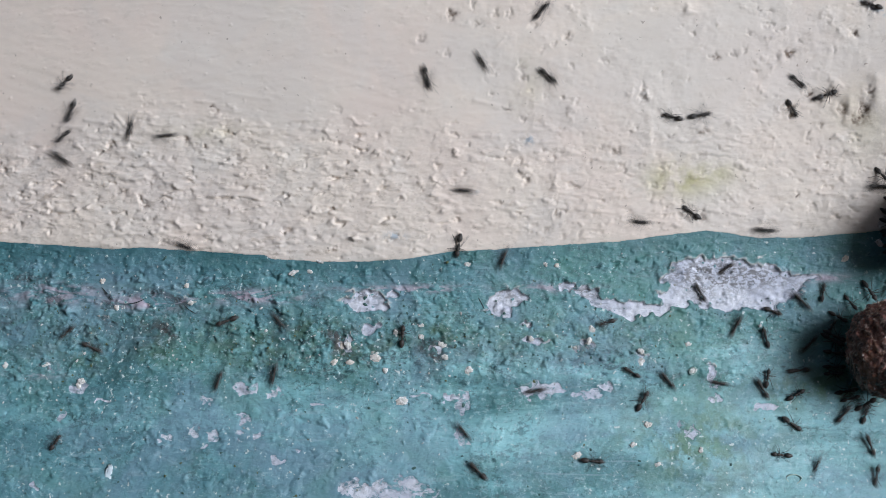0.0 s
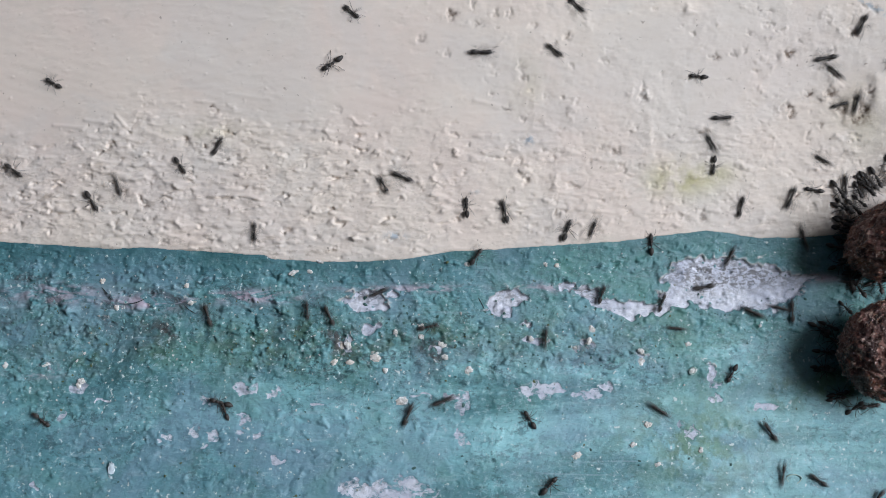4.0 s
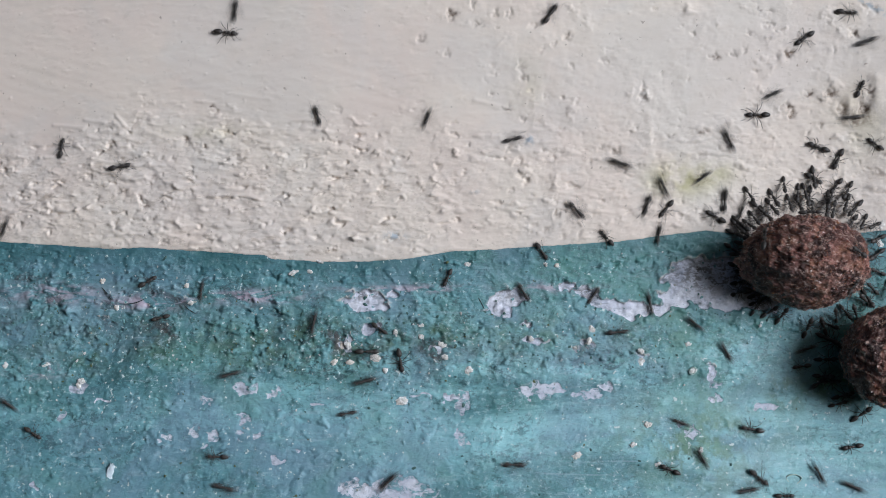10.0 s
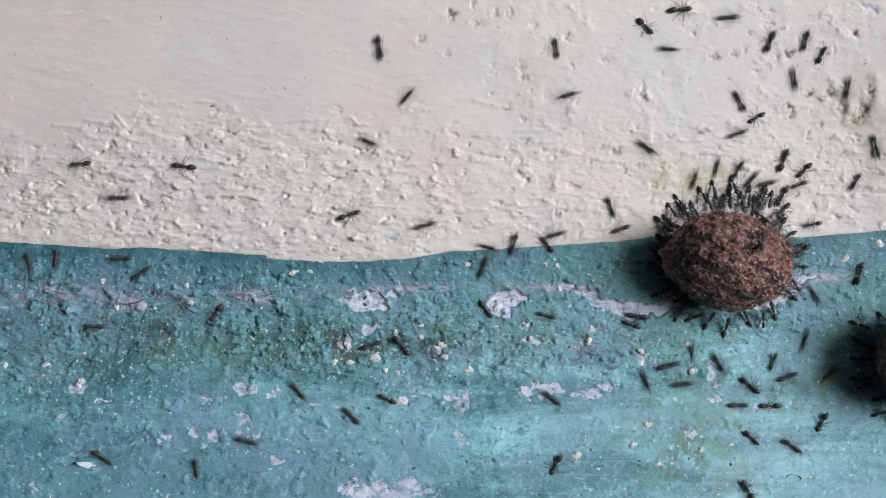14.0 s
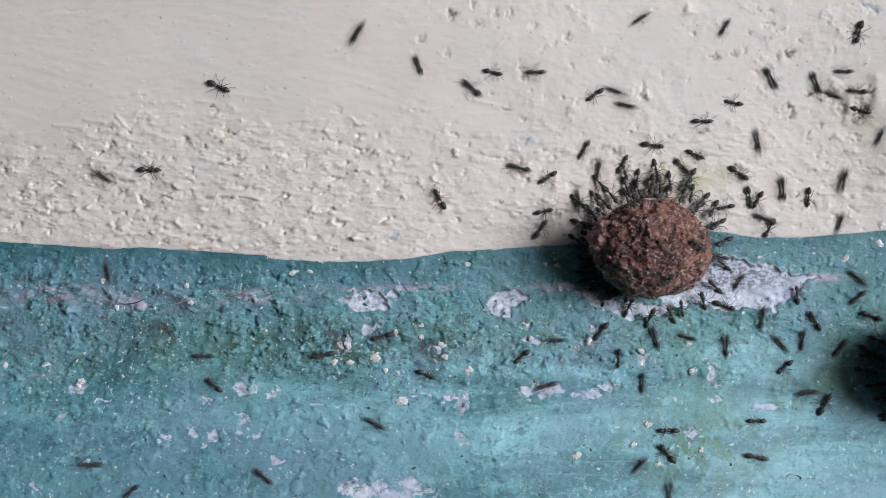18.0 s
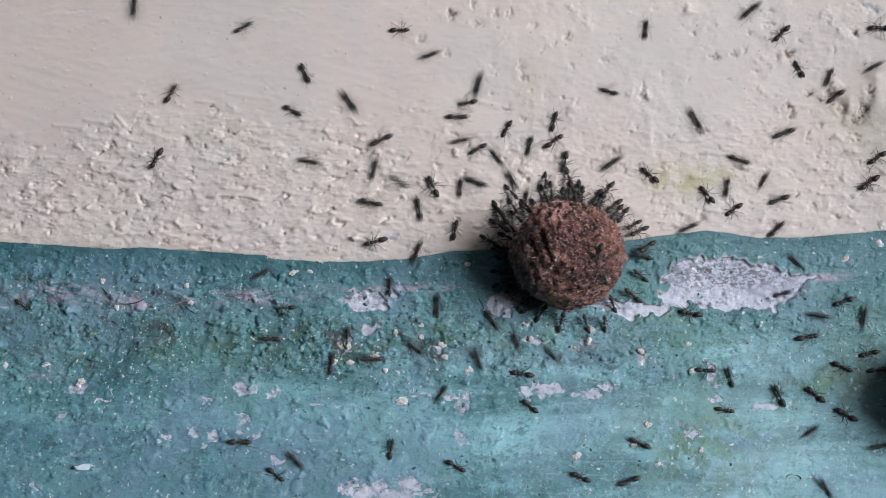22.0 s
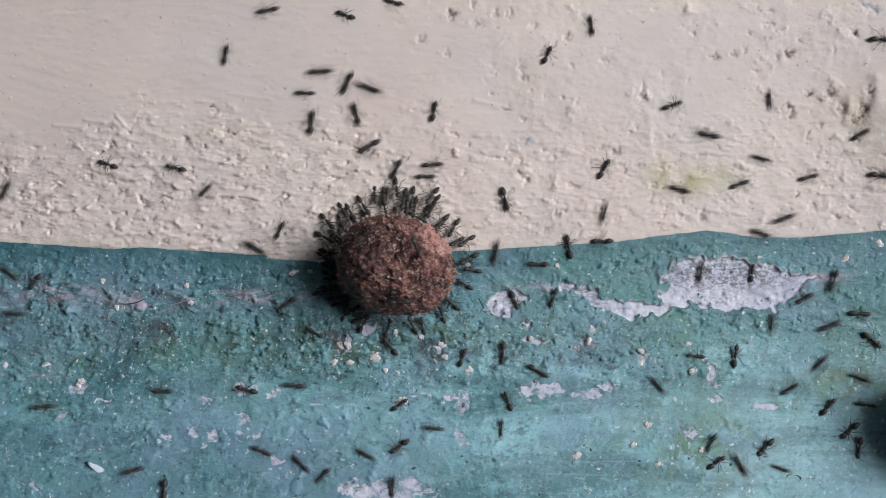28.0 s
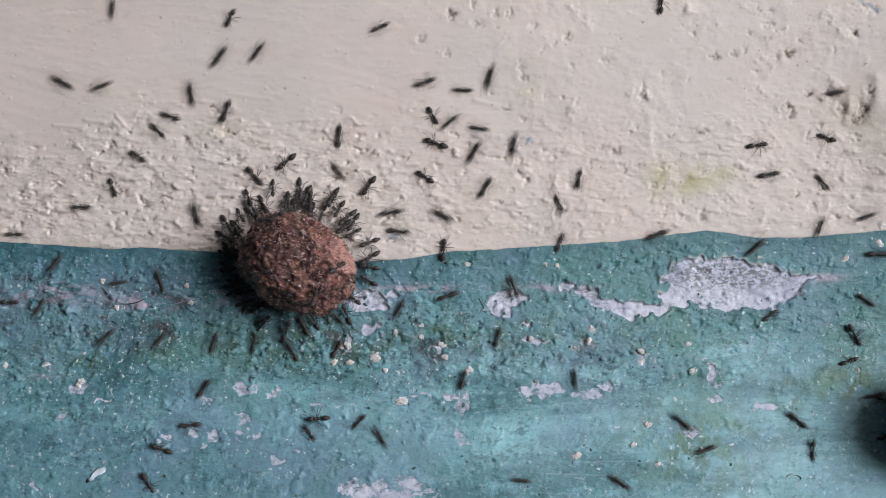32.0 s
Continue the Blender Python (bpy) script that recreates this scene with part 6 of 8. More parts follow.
    crawl([(0, 1135, 712, 60), (1, 1155, 587, 80), (2, 1092, 728, 240), (3, 1045, 655, 335), (4, 1164, 724, 327), (5, 1202, 755, 118), (6, 1155, 708, 185), (7, 1018, 705, 130), (8, 978, 648, 165), (9, 770, 628, 310), (10, 907, 822, 0), (11, 1000, 675, 340), (12, 1188, 690, 355), (13, 1008, 648, 350), (14, 1205, 680, 5), (15, 1278, 683, 173), (16, 1142, 672, 167), (17, 1178, 660, 155), (18, 1160, 600, 105), (19, 1135, 625, 280), (20, 1085, 738, 315), (21, 1188, 740, 240), (22, 1135, 785, 155), (23, 1110, 775, 150), (24, 1100, 785, 260), (25, 1030, 818, 175), (26, 967, 866, 340), (27, 1125, 853, 300), (28, 1030, 975, 209), (29, 1095, 870, 210), (30, 1055, 870, 155), (31, 1055, 975, 18), (32, 1100, 855, 145)])
    crawl([(0, 1183, 675, 130), (1, 1068, 415, 250), (2, 1120, 533, 280), (3, 1165, 435, 95), (4, 1152, 436, 91), (5, 1164, 385, 63), (6, 1255, 237, 300), (7, 1290, 355, 330), (8, 1130, 421, 0), (9, 1205, 432, 325), (10, 1175, 333, 115), (11, 1190, 250, 65), (12, 1187, 262, 70), (13, 1185, 285, 35), (14, 1302, 238, 20), (15, 1183, 319, 158), (16, 1188, 191, 75), (17, 1203, 245, 160), (18, 1110, 187, 168), (19, 1165, 200, 230), (20, 1058, 295, 70), (21, 1105, 222, 185), (22, 978, 252, 35), (23, 1085, 180, 0), (24, 1105, 218, 300), (25, 1095, 240, 285), (26, 1168, 208, 221), (27, 1085, 249, 47), (28, 1187, 188, 20), (29, 1217, 52, 12), (30, 1217, -90, 90), (31, 1217, -90, 197), (32, 1217, -90, 193)])
    crawl([(0, 1275, 678, 170), (1, 1252, 527, 85), (2, 1238, 563, 195), (3, 1175, 600, 200), (4, 1170, 538, 70), (5, 1213, 497, 241), (6, 1122, 625, 190), (7, 1105, 620, 260), (8, 1095, 633, 15), (9, 1235, 590, 25), (10, 1165, 418, 80), (11, 1047, 472, 55), (12, 1120, 392, 180), (13, 1118, 402, 170), (14, 1100, 405, 200), (15, 951, 504, 191), (16, 1022, 421, 60), (17, 1025, 377, 25), (18, 1100, 293, 60), (19, 1115, 262, 75), (20, 968, 322, 95), (21, 1005, 237, 210), (22, 848, 263, 210), (23, 840, 267, 15), (24, 975, 243, 245), (25, 920, 290, 215), (26, 888, 226, 194), (27, 706, 343, 212), (28, 752, 313, 0), (29, 835, 347, 15), (30, 770, 310, 140), (31, 753, 316, 185), (32, 755, 315, 145)])
    crawl([(0, 1300, 580, 60), (1, 1385, 452, 15), (2, 1345, 528, 20), (3, 1420, 478, 0), (4, 1335, 554, 155), (5, 1278, 411, 74), (6, 1383, 385, 85), (7, 1385, 378, 190), (8, 1318, 510, 110), (9, 1303, 330, 75), (10, 1282, 358, 85), (11, 1255, 337, 0), (12, 1340, 305, 130), (13, 1295, 217, 330), (14, 1385, 287, 70), (15, 1452, 224, 145), (16, 1353, 265, 195), (17, 1307, 263, 320), (18, 1385, 337, 95), (19, 1390, 243, 185), (20, 1380, 232, 195), (21, 1378, 250, 125), (22, 1390, 235, 200), (23, 1300, 252, 165), (24, 1120, 293, 177), (25, 995, 272, 175), (26, 1016, 401, 204), (27, 941, 296, 158), (28, 893, 350, 285), (29, 845, 405, 215), (30, 848, 382, 55), (31, 820, 320, 140), (32, 775, 255, 160)])
    crawl([(0, 1285, 475, 215), (1, 1197, 415, 135), (2, 1187, 409, 352), (3, 1282, 407, 40), (4, 1263, 291, 264), (5, 1277, 453, 322), (6, 1335, 347, 50), (7, 1355, 362, 200), (8, 1312, 380, 100), (9, 1337, 255, 155), (10, 1245, 313, 215), (11, 1195, 307, 200), (12, 1203, 315, 85), (13, 1285, 278, 60), (14, 1267, 300, 75), (15, 1267, 279, 161), (16, 1236, 289, 229), (17, 1245, 305, 290), (18, 1285, 367, 190), (19, 1230, 382, 190), (20, 1100, 630, 280), (21, 1095, 642, 210), (22, 975, 625, 310), (23, 1098, 715, 310), (24, 1103, 712, 320), (25, 1132, 577, 130), (26, 1026, 624, 117), (27, 1052, 423, 358), (28, 1228, 630, 355), (29, 1125, 695, 75), (30, 1170, 568, 345), (31, 1230, 500, 35), (32, 990, 432, 70)])
    crawl([(0, 1240, 520, 120), (1, 1155, 462, 345), (2, 1265, 480, 130), (3, 1253, 410, 70), (4, 1310, 369, 76), (5, 1310, 175, 106), (6, 1285, 285, 215), (7, 1197, 370, 172), (8, 1020, 532, 210), (9, 975, 553, 320), (10, 1090, 588, 5), (11, 1060, 560, 145), (12, 1150, 412, 60), (13, 1195, 305, 40), (14, 1330, 318, 230), (15, 1304, 350, 190), (16, 1188, 343, 53), (17, 1315, 335, 55), (18, 1325, 347, 280), (19, 1268, 388, 220), (20, 1260, 460, 300), (21, 1255, 420, 210), (22, 1220, 402, 205), (23, 1237, 388, 115), (24, 1132, 343, 255), (25, 1140, 392, 210), (26, 1142, 507, 0), (27, 1254, 392, 133), (28, 1068, 427, 180), (29, 985, 472, 160), (30, 880, 525, 200), (31, 782, 455, 125), (32, 785, 445, 85)])
    crawl([(0, 1350, 690, 120), (1, 1325, 655, 75), (2, 1328, 663, 205), (3, 1255, 748, 315), (4, 1386, 915, 315), (5, 1308, 800, 129), (6, 1268, 770, 245), (7, 1300, 873, 340), (8, 1445, 780, 180), (9, 1362, 818, 165), (10, 1320, 868, 10), (11, 1435, 782, 15), (12, 1318, 770, 55), (13, 1420, 710, 177), (14, 1365, 718, 180), (15, 1438, 826, 96), (16, 1359, 661, 77), (17, 1480, 645, 70), (18, 1485, 617, 50), (19, 1470, 635, 320), (20, 1500, 625, 25), (21, 1465, 705, 135), (22, 1445, 700, 140), (23, 1328, 648, 200), (24, 1255, 770, 175), (25, 1137, 742, 175), (26, 1229, 722, 18), (27, 1308, 687, 296), (28, 1258, 783, 240), (29, 1120, 800, 10), (30, 1338, 745, 30), (31, 1440, 707, 5), (32, 1250, 795, 200)])
    crawl([(0, 1357, 672, 80), (1, 1383, 630, 50), (2, 1385, 608, 50), (3, 1285, 572, 150), (4, 1194, 581, 355), (5, 1418, 583, 21), (6, 1300, 540, 215), (7, 1260, 604, 185), (8, 1265, 603, 200), (9, 1310, 712, 180), (10, 1205, 748, 160), (11, 1060, 655, 190), (12, 1115, 520, 60), (13, 1103, 453, 300), (14, 1225, 620, 265), (15, 1117, 537, 327), (16, 1370, 714, 329), (17, 1240, 612, 135), (18, 1218, 597, 165), (19, 1200, 632, 192), (20, 1015, 635, 180), (21, 1025, 600, 225), (22, 915, 605, 110), (23, 1130, 525, 250), (24, 1085, 652, 130), (25, 960, 585, 165), (26, 912, 635, 209), (27, 760, 696, 180), (28, 818, 635, 70), (29, 755, 677, 205), (30, 757, 683, 210), (31, 677, 725, 192), (32, 637, 745, 225)])
    crawl([(0, 1415, 655, 185), (1, 1350, 617, 140), (2, 1318, 603, 100), (3, 1270, 530, 80), (4, 1247, 508, 192), (5, 1150, 556, 267), (6, 1245, 555, 30), (7, 1080, 448, 160), (8, 1080, 570, 320), (9, 1275, 660, 330), (10, 1150, 540, 100), (11, 1145, 548, 15), (12, 1165, 396, 10), (13, 1160, 380, 300), (14, 1270, 640, 300), (15, 1265, 575, 108), (16, 1248, 572, 309), (17, 1323, 647, 352), (18, 1348, 565, 80), (19, 1460, 705, 200), (20, 1373, 733, 165), (21, 1387, 808, 80), (22, 1380, 703, 115), (23, 1295, 590, 200), (24, 1235, 727, 220), (25, 1217, 738, 230), (26, 1203, 928, 267), (27, 1214, 816, 46), (28, 1308, 820, 300), (29, 1260, 867, 320), (30, 1380, 768, 115), (31, 1285, 605, 200), (32, 1205, 745, 320)])
    crawl([(0, 1405, 700, 30), (1, 1390, 692, 40), (2, 1440, 672, 190), (3, 1300, 657, 205), (4, 1296, 659, 240), (5, 1249, 745, 152), (6, 1270, 645, 10), (7, 1312, 640, 260), (8, 1350, 747, 177), (9, 1300, 840, 195), (10, 1243, 812, 120), (11, 1085, 610, 155), (12, 1130, 465, 130), (13, 1080, 388, 150), (14, 985, 415, 195), (15, 967, 457, 84), (16, 1002, 263, 40), (17, 1005, 425, 50), (18, 1023, 350, 280), (19, 1010, 570, 280), (20, 1015, 720, 310), (21, 1130, 732, 220), (22, 1030, 845, 155), (23, 955, 827, 172), (24, 1045, 865, 180), (25, 965, 838, 180), (26, 939, 822, 275), (27, 971, 904, 280), (28, 965, 975, 266), (29, 965, 975, 187), (30, 965, 975, 90), (31, 965, 975, 302), (32, 965, 975, 22)])
    crawl([(0, 1385, 805, 175), (1, 1310, 785, 180), (2, 1385, 800, 310), (3, 1450, 812, 40), (4, 1450, 851, 145), (5, 1436, 803, 98), (6, 1430, 705, 30), (7, 1380, 570, 260), (8, 1400, 630, 320), (9, 1370, 638, 15), (10, 1425, 618, 20), (11, 1425, 610, 110), (12, 1425, 590, 80), (13, 1483, 407, 20), (14, 1440, 520, 305), (15, 1470, 483, 299), (16, 1528, 681, 311), (17, 1530, 552, 165), (18, 1520, 525, 220), (19, 1500, 580, 235), (20, 1530, 590, 330), (21, 1510, 675, 40), (22, 1550, 655, 5), (23, 1660, 655, 206), (24, 1515, 672, 185), (25, 1660, 672, 34), (26, 1609, 609, 139), (27, 1540, 568, 233), (28, 1530, 715, 350), (29, 1660, 715, 86), (30, 1535, 650, 110), (31, 1550, 660, 330), (32, 1660, 660, 0)])
    crawl([(0, 1398, 748, 325), (1, 1437, 745, 55), (2, 1410, 720, 140), (3, 1410, 768, 145), (4, 1364, 766, 124), (5, 1327, 646, 90), (6, 1363, 660, 120), (7, 1345, 610, 70), (8, 1420, 730, 350), (9, 1410, 745, 130), (10, 1333, 760, 170), (11, 1190, 612, 135), (12, 1160, 595, 120), (13, 1090, 588, 190), (14, 1180, 648, 15), (15, 1371, 522, 165), (16, 1089, 624, 198), (17, 1180, 585, 85), (18, 1278, 540, 340), (19, 1285, 525, 325), (20, 1308, 525, 280), (21, 1225, 552, 160), (22, 1225, 555, 170), (23, 1180, 550, 180), (24, 1122, 632, 180), (25, 1178, 540, 65), (26, 1390, 609, 341), (27, 1406, 619, 195), (28, 1300, 633, 80), (29, 1165, 540, 140), (30, 1315, 508, 115), (31, 1290, 505, 30), (32, 1335, 440, 40)])
    crawl([(0, 1445, 822, 245), (1, 1450, 875, 190), (2, 1380, 870, 140), (3, 1380, 975, 313), (4, 1453, 947, 59), (5, 1422, 904, 71), (6, 1480, 870, 260), (7, 1480, 975, 270), (8, 1480, 975, 131), (9, 1380, 860, 355), (10, 1385, 877, 0), (11, 1490, 822, 20), (12, 1475, 812, 165), (13, 1443, 735, 200), (14, 1328, 773, 315), (15, 1318, 783, 318), (16, 1421, 856, 2), (17, 1435, 780, 140), (18, 1340, 745, 180), (19, 1390, 733, 175), (20, 1310, 803, 215), (21, 1310, 850, 250), (22, 1432, 765, 35), (23, 1440, 720, 295), (24, 1430, 830, 245), (25, 1360, 825, 345), (26, 1443, 844, 294), (27, 1413, 942, 165), (28, 1380, 828, 340), (29, 1472, 865, 95), (30, 1467, 765, 80), (31, 1505, 658, 348), (32, 1500, 640, 20)])
    crawl([(0, 1540, 790, 110), (1, 1525, 780, 210), (2, 1530, 770, 240), (3, 1520, 820, 250), (4, 1549, 884, 49), (5, 1547, 789, 150), (6, 1465, 835, 320), (7, 1555, 850, 140), (8, 1458, 813, 145), (9, 1415, 838, 200), (10, 1507, 860, 335), (11, 1530, 850, 170), (12, 1460, 852, 180), (13, 1467, 773, 75), (14, 1400, 788, 325), (15, 1459, 872, 23), (16, 1494, 748, 52), (17, 1510, 808, 160), (18, 1430, 695, 188), (19, 1550, 830, 200), (20, 1520, 840, 85), (21, 1500, 778, 335), (22, 1555, 790, 10), (23, 1660, 790, 247), (24, 1535, 838, 350), (25, 1660, 838, 261), (26, 1524, 912, 142), (27, 1455, 681, 92), (28, 1520, 790, 260), (29, 1520, 812, 3), (30, 1550, 832, 350), (31, 1660, 832, 0), (32, 1660, 832, 155)])
    crawl([(0, 1550, 840, 260), (1, 1555, 835, 185), (2, 1455, 768, 45), (3, 1460, 752, 60), (4, 1535, 719, 8), (5, 1513, 745, 198), (6, 1465, 742, 150), (7, 1440, 640, 60), (8, 1485, 740, 260), (9, 1465, 755, 245), (10, 1450, 840, 120), (11, 1435, 740, 190), (12, 1403, 655, 110), (13, 1423, 637, 95), (14, 1390, 668, 20), (15, 1482, 622, 19), (16, 1530, 620, 68), (17, 1500, 578, 175), (18, 1443, 570, 120), (19, 1450, 590, 30), (20, 1460, 597, 12), (21, 1475, 612, 255), (22, 1488, 648, 335), (23, 1490, 670, 225), (24, 1470, 707, 220), (25, 1500, 640, 170), (26, 1423, 751, 86), (27, 1511, 497, 41), (28, 1520, 668, 340), (29, 1660, 668, 319), (30, 1545, 690, 20), (31, 1660, 690, 0), (32, 1660, 690, 187)])
    crawl([(0, 1455, 520, 80), (1, 1480, 350, 0), (2, 1530, 362, 345), (3, 1468, 358, 140), (4, 1528, 323, 139), (5, 1445, 338, 173), (6, 1420, 310, 205), (7, 1407, 325, 70), (8, 1495, 262, 335), (9, 1490, 325, 255), (10, 1480, 328, 230), (11, 1485, 320, 5), (12, 1530, 327, 40), (13, 1525, 300, 200), (14, 1515, 320, 240), (15, 1501, 337, 345), (16, 1603, 344, 224), (17, 1462, 375, 205), (18, 1485, 398, 70), (19, 1548, 335, 355), (20, 1475, 500, 250), (21, 1475, 475, 200), (22, 1385, 520, 195), (23, 1330, 500, 260), (24, 1355, 655, 160), (25, 1217, 573, 265), (26, 1165, 756, 293), (27, 1278, 718, 16), (28, 1395, 690, 30), (29, 1412, 702, 172), (30, 1357, 692, 172), (31, 1305, 545, 120), (32, 1360, 560, 35)])
    crawl([(0, 1420, 535, 135), (1, 1415, 410, 200), (2, 1313, 418, 140), (3, 1453, 385, 0), (4, 1400, 348, 248), (5, 1426, 453, 60), (6, 1450, 263, 185), (7, 1362, 295, 210), (8, 1415, 165, 210), (9, 1340, 197, 177), (10, 1343, 204, 180), (11, 1200, 196, 188), (12, 1200, 175, 200), (13, 1210, 187, 75), (14, 1200, 18, 5), (15, 1286, -36, 9), (16, 1303, 2, 281), (17, 1312, 100, 335), (18, 1363, 137, 300), (19, 1325, 200, 235), (20, 1345, 122, 75), (21, 1230, 150, 155), (22, 1230, 210, 300), (23, 1195, 208, 230), (24, 1083, 345, 225), (25, 1020, 335, 155), (26, 1008, 474, 210), (27, 899, 406, 92), (28, 1007, 440, 100), (29, 915, 417, 165), (30, 765, 374, 175), (31, 775, 353, 170), (32, 838, 272, 60)])
    crawl([(0, 1365, 550, 340), (1, 1435, 570, 10), (2, 1425, 565, 150), (3, 1400, 532, 120), (4, 1376, 544, 346), (5, 1596, 581, 138), (6, 1355, 525, 195), (7, 1355, 530, 260), (8, 1302, 572, 160), (9, 1328, 600, 145), (10, 1232, 575, 140), (11, 1115, 490, 125), (12, 1185, 355, 65), (13, 1180, 352, 35), (14, 1228, 322, 75), (15, 1328, 360, 148), (16, 1076, 226, 138), (17, 1240, 280, 290), (18, 1228, 273, 335), (19, 1220, 283, 340), (20, 1258, 303, 95), (21, 1120, 235, 155), (22, 980, 218, 75), (23, 1060, 163, 120), (24, 1050, 160, 105), (25, 1028, 168, 175), (26, 1023, -52, 132), (27, 929, 57, 82), (28, 1028, -90, 56), (29, 1028, -90, 121), (30, 1028, -90, 48), (31, 1028, -90, 6), (32, 1028, -90, 16)])
    crawl([(0, 1355, 600, 105), (1, 1348, 450, 80), (2, 1310, 530, 210), (3, 1310, 460, 120), (4, 1290, 457, 63), (5, 1351, 379, 19), (6, 1325, 445, 200), (7, 1290, 490, 190), (8, 1200, 553, 330), (9, 1305, 612, 315), (10, 1283, 620, 300), (11, 1270, 632, 330), (12, 1390, 635, 80), (13, 1455, 495, 60), (14, 1425, 600, 250), (15, 1332, 557, 56), (16, 1578, 377, 27), (17, 1470, 488, 260), (18, 1420, 600, 260), (19, 1415, 630, 260), (20, 1383, 565, 70), (21, 1347, 522, 100), (22, 1372, 408, 45), (23, 1403, 365, 50), (24, 1365, 530, 225), (25, 1332, 557, 230), (26, 1294, 542, 72), (27, 1351, 496, 5), (28, 1420, 530, 30), (29, 1525, 550, 5), (30, 1487, 582, 75), (31, 1487, 578, 35), (32, 1660, 578, 0)])
    crawl([(0, 1430, 610, 45), (1, 1470, 550, 200), (2, 1385, 570, 230), (3, 1375, 565, 150), (4, 1401, 554, 90), (5, 1374, 480, 125), (6, 1350, 480, 260), (7, 1340, 475, 280), (8, 1335, 552, 350), (9, 1415, 595, 80), (10, 1268, 385, 150), (11, 1118, 378, 155), (12, 1117, 370, 230), (13, 1132, 368, 255), (14, 1130, 560, 170), (15, 1105, 502, 226), (16, 1047, 646, 232), (17, 1020, 610, 60), (18, 1065, 585, 230), (19, 968, 713, 150), (20, 850, 778, 195), (21, 725, 793, 110), (22, 848, 640, 110), (23, 860, 600, 110), (24, 808, 648, 145), (25, 783, 645, 175), (26, 741, 777, 223), (27, 700, 722, 200), (28, 710, 788, 215), (29, 615, 795, 225), (30, 612, 797, 195), (31, 508, 803, 192), (32, 340, 752, 185)])
    crawl([(0, 1470, 580, 60), (1, 1508, 395, 85), (2, 1440, 515, 315), (3, 1445, 515, 330), (4, 1506, 499, 176), (5, 1431, 514, 134), (6, 1410, 398, 150), (7, 1365, 405, 220), (8, 1250, 498, 140), (9, 1265, 445, 20), (10, 1310, 378, 70), (11, 1310, 330, 65), (12, 1373, 283, 40), (13, 1357, 278, 10), (14, 1440, 397, 190), (15, 1376, 370, 232), (16, 1370, 487, 297), (17, 1393, 403, 230), (18, 1308, 498, 235), (19, 1305, 615, 210), (20, 1190, 675, 340), (21, 1190, 690, 0), (22, 1280, 725, 350), (23, 1155, 632, 180), (24, 1125, 750, 190), (25, 1040, 763, 180), (26, 1016, 785, 123), (27, 964, 645, 168), (28, 887, 757, 265), (29, 790, 872, 195), (30, 840, 780, 25), (31, 795, 778, 310), (32, 920, 850, 355)])
    crawl([(0, 1490, 735, 50), (1, 1660, 735, 0), (2, 1660, 735, 150), (3, 1660, 735, 132), (4, 1656, 730, 9), (5, 1663, 734, 312), (6, 1660, 735, 189), (7, 1660, 735, 149), (8, 1660, 735, 324), (9, 1660, 735, 178), (10, 1660, 735, 344), (11, 1660, 735, 265), (12, 1660, 735, 251), (13, 1660, 735, 41), (14, 1660, 735, 289), (15, 1662, 739, 122), (16, 1657, 730, 109), (17, 1660, 735, 123), (18, 1545, 560, 160), (19, 1540, 550, 245), (20, 1515, 552, 190), (21, 1505, 560, 185), (22, 1528, 565, 80), (23, 1480, 500, 260), (24, 1478, 640, 120), (25, 1463, 525, 100), (26, 1450, 638, 308), (27, 1497, 569, 23), (28, 1540, 600, 320), (29, 1660, 600, 235), (30, 1485, 680, 210), (31, 1540, 612, 110), (32, 1660, 612, 0)])
    crawl([(0, 1530, 735, 70), (1, 1660, 735, 0), (2, 1660, 735, 3), (3, 1660, 735, 312), (4, 1663, 739, 20), (5, 1662, 734, 132), (6, 1660, 735, 200), (7, 1660, 735, 141), (8, 1660, 735, 65), (9, 1660, 735, 226), (10, 1660, 735, 112), (11, 1660, 735, 234), (12, 1660, 735, 47), (13, 1660, 735, 53), (14, 1660, 735, 196), (15, 1658, 736, 133), (16, 1657, 731, 16), (17, 1660, 735, 138), (18, 1540, 628, 180), (19, 1485, 670, 190), (20, 1545, 622, 185), (21, 1500, 640, 200), (22, 1540, 625, 195), (23, 1525, 597, 190), (24, 1440, 685, 80), (25, 1450, 645, 50), (26, 1420, 542, 192), (27, 1380, 659, 285), (28, 1448, 645, 45), (29, 1450, 656, 172), (30, 1420, 645, 75), (31, 1415, 560, 45), (32, 1530, 530, 325)])
    crawl([(0, 1075, 570, 195), (1, 990, 420, 205), (2, 1035, 508, 275), (3, 1090, 503, 110), (4, 1048, 408, 70), (5, 1112, 443, 79), (6, 1083, 235, 200), (7, 1050, 358, 245), (8, 968, 438, 355), (9, 1010, 450, 50), (10, 1075, 423, 130), (11, 945, 498, 140), (12, 843, 278, 145), (13, 922, 235, 145), (14, 985, 88, 100), (15, 944, 139, 294), (16, 1017, 159, 310), (17, 985, 187, 255), (18, 950, 128, 180), (19, 945, 205, 245), (20, 918, 322, 250), (21, 915, 180, 75), (22, 813, 250, 12), (23, 890, 243, 15), (24, 1005, 225, 355), (25, 937, 238, 165), (26, 925, 264, 200), (27, 702, 323, 158), (28, 768, 200, 80), (29, 797, 110, 265), (30, 780, 268, 220), (31, 700, 255, 180), (32, 795, 218, 40)])
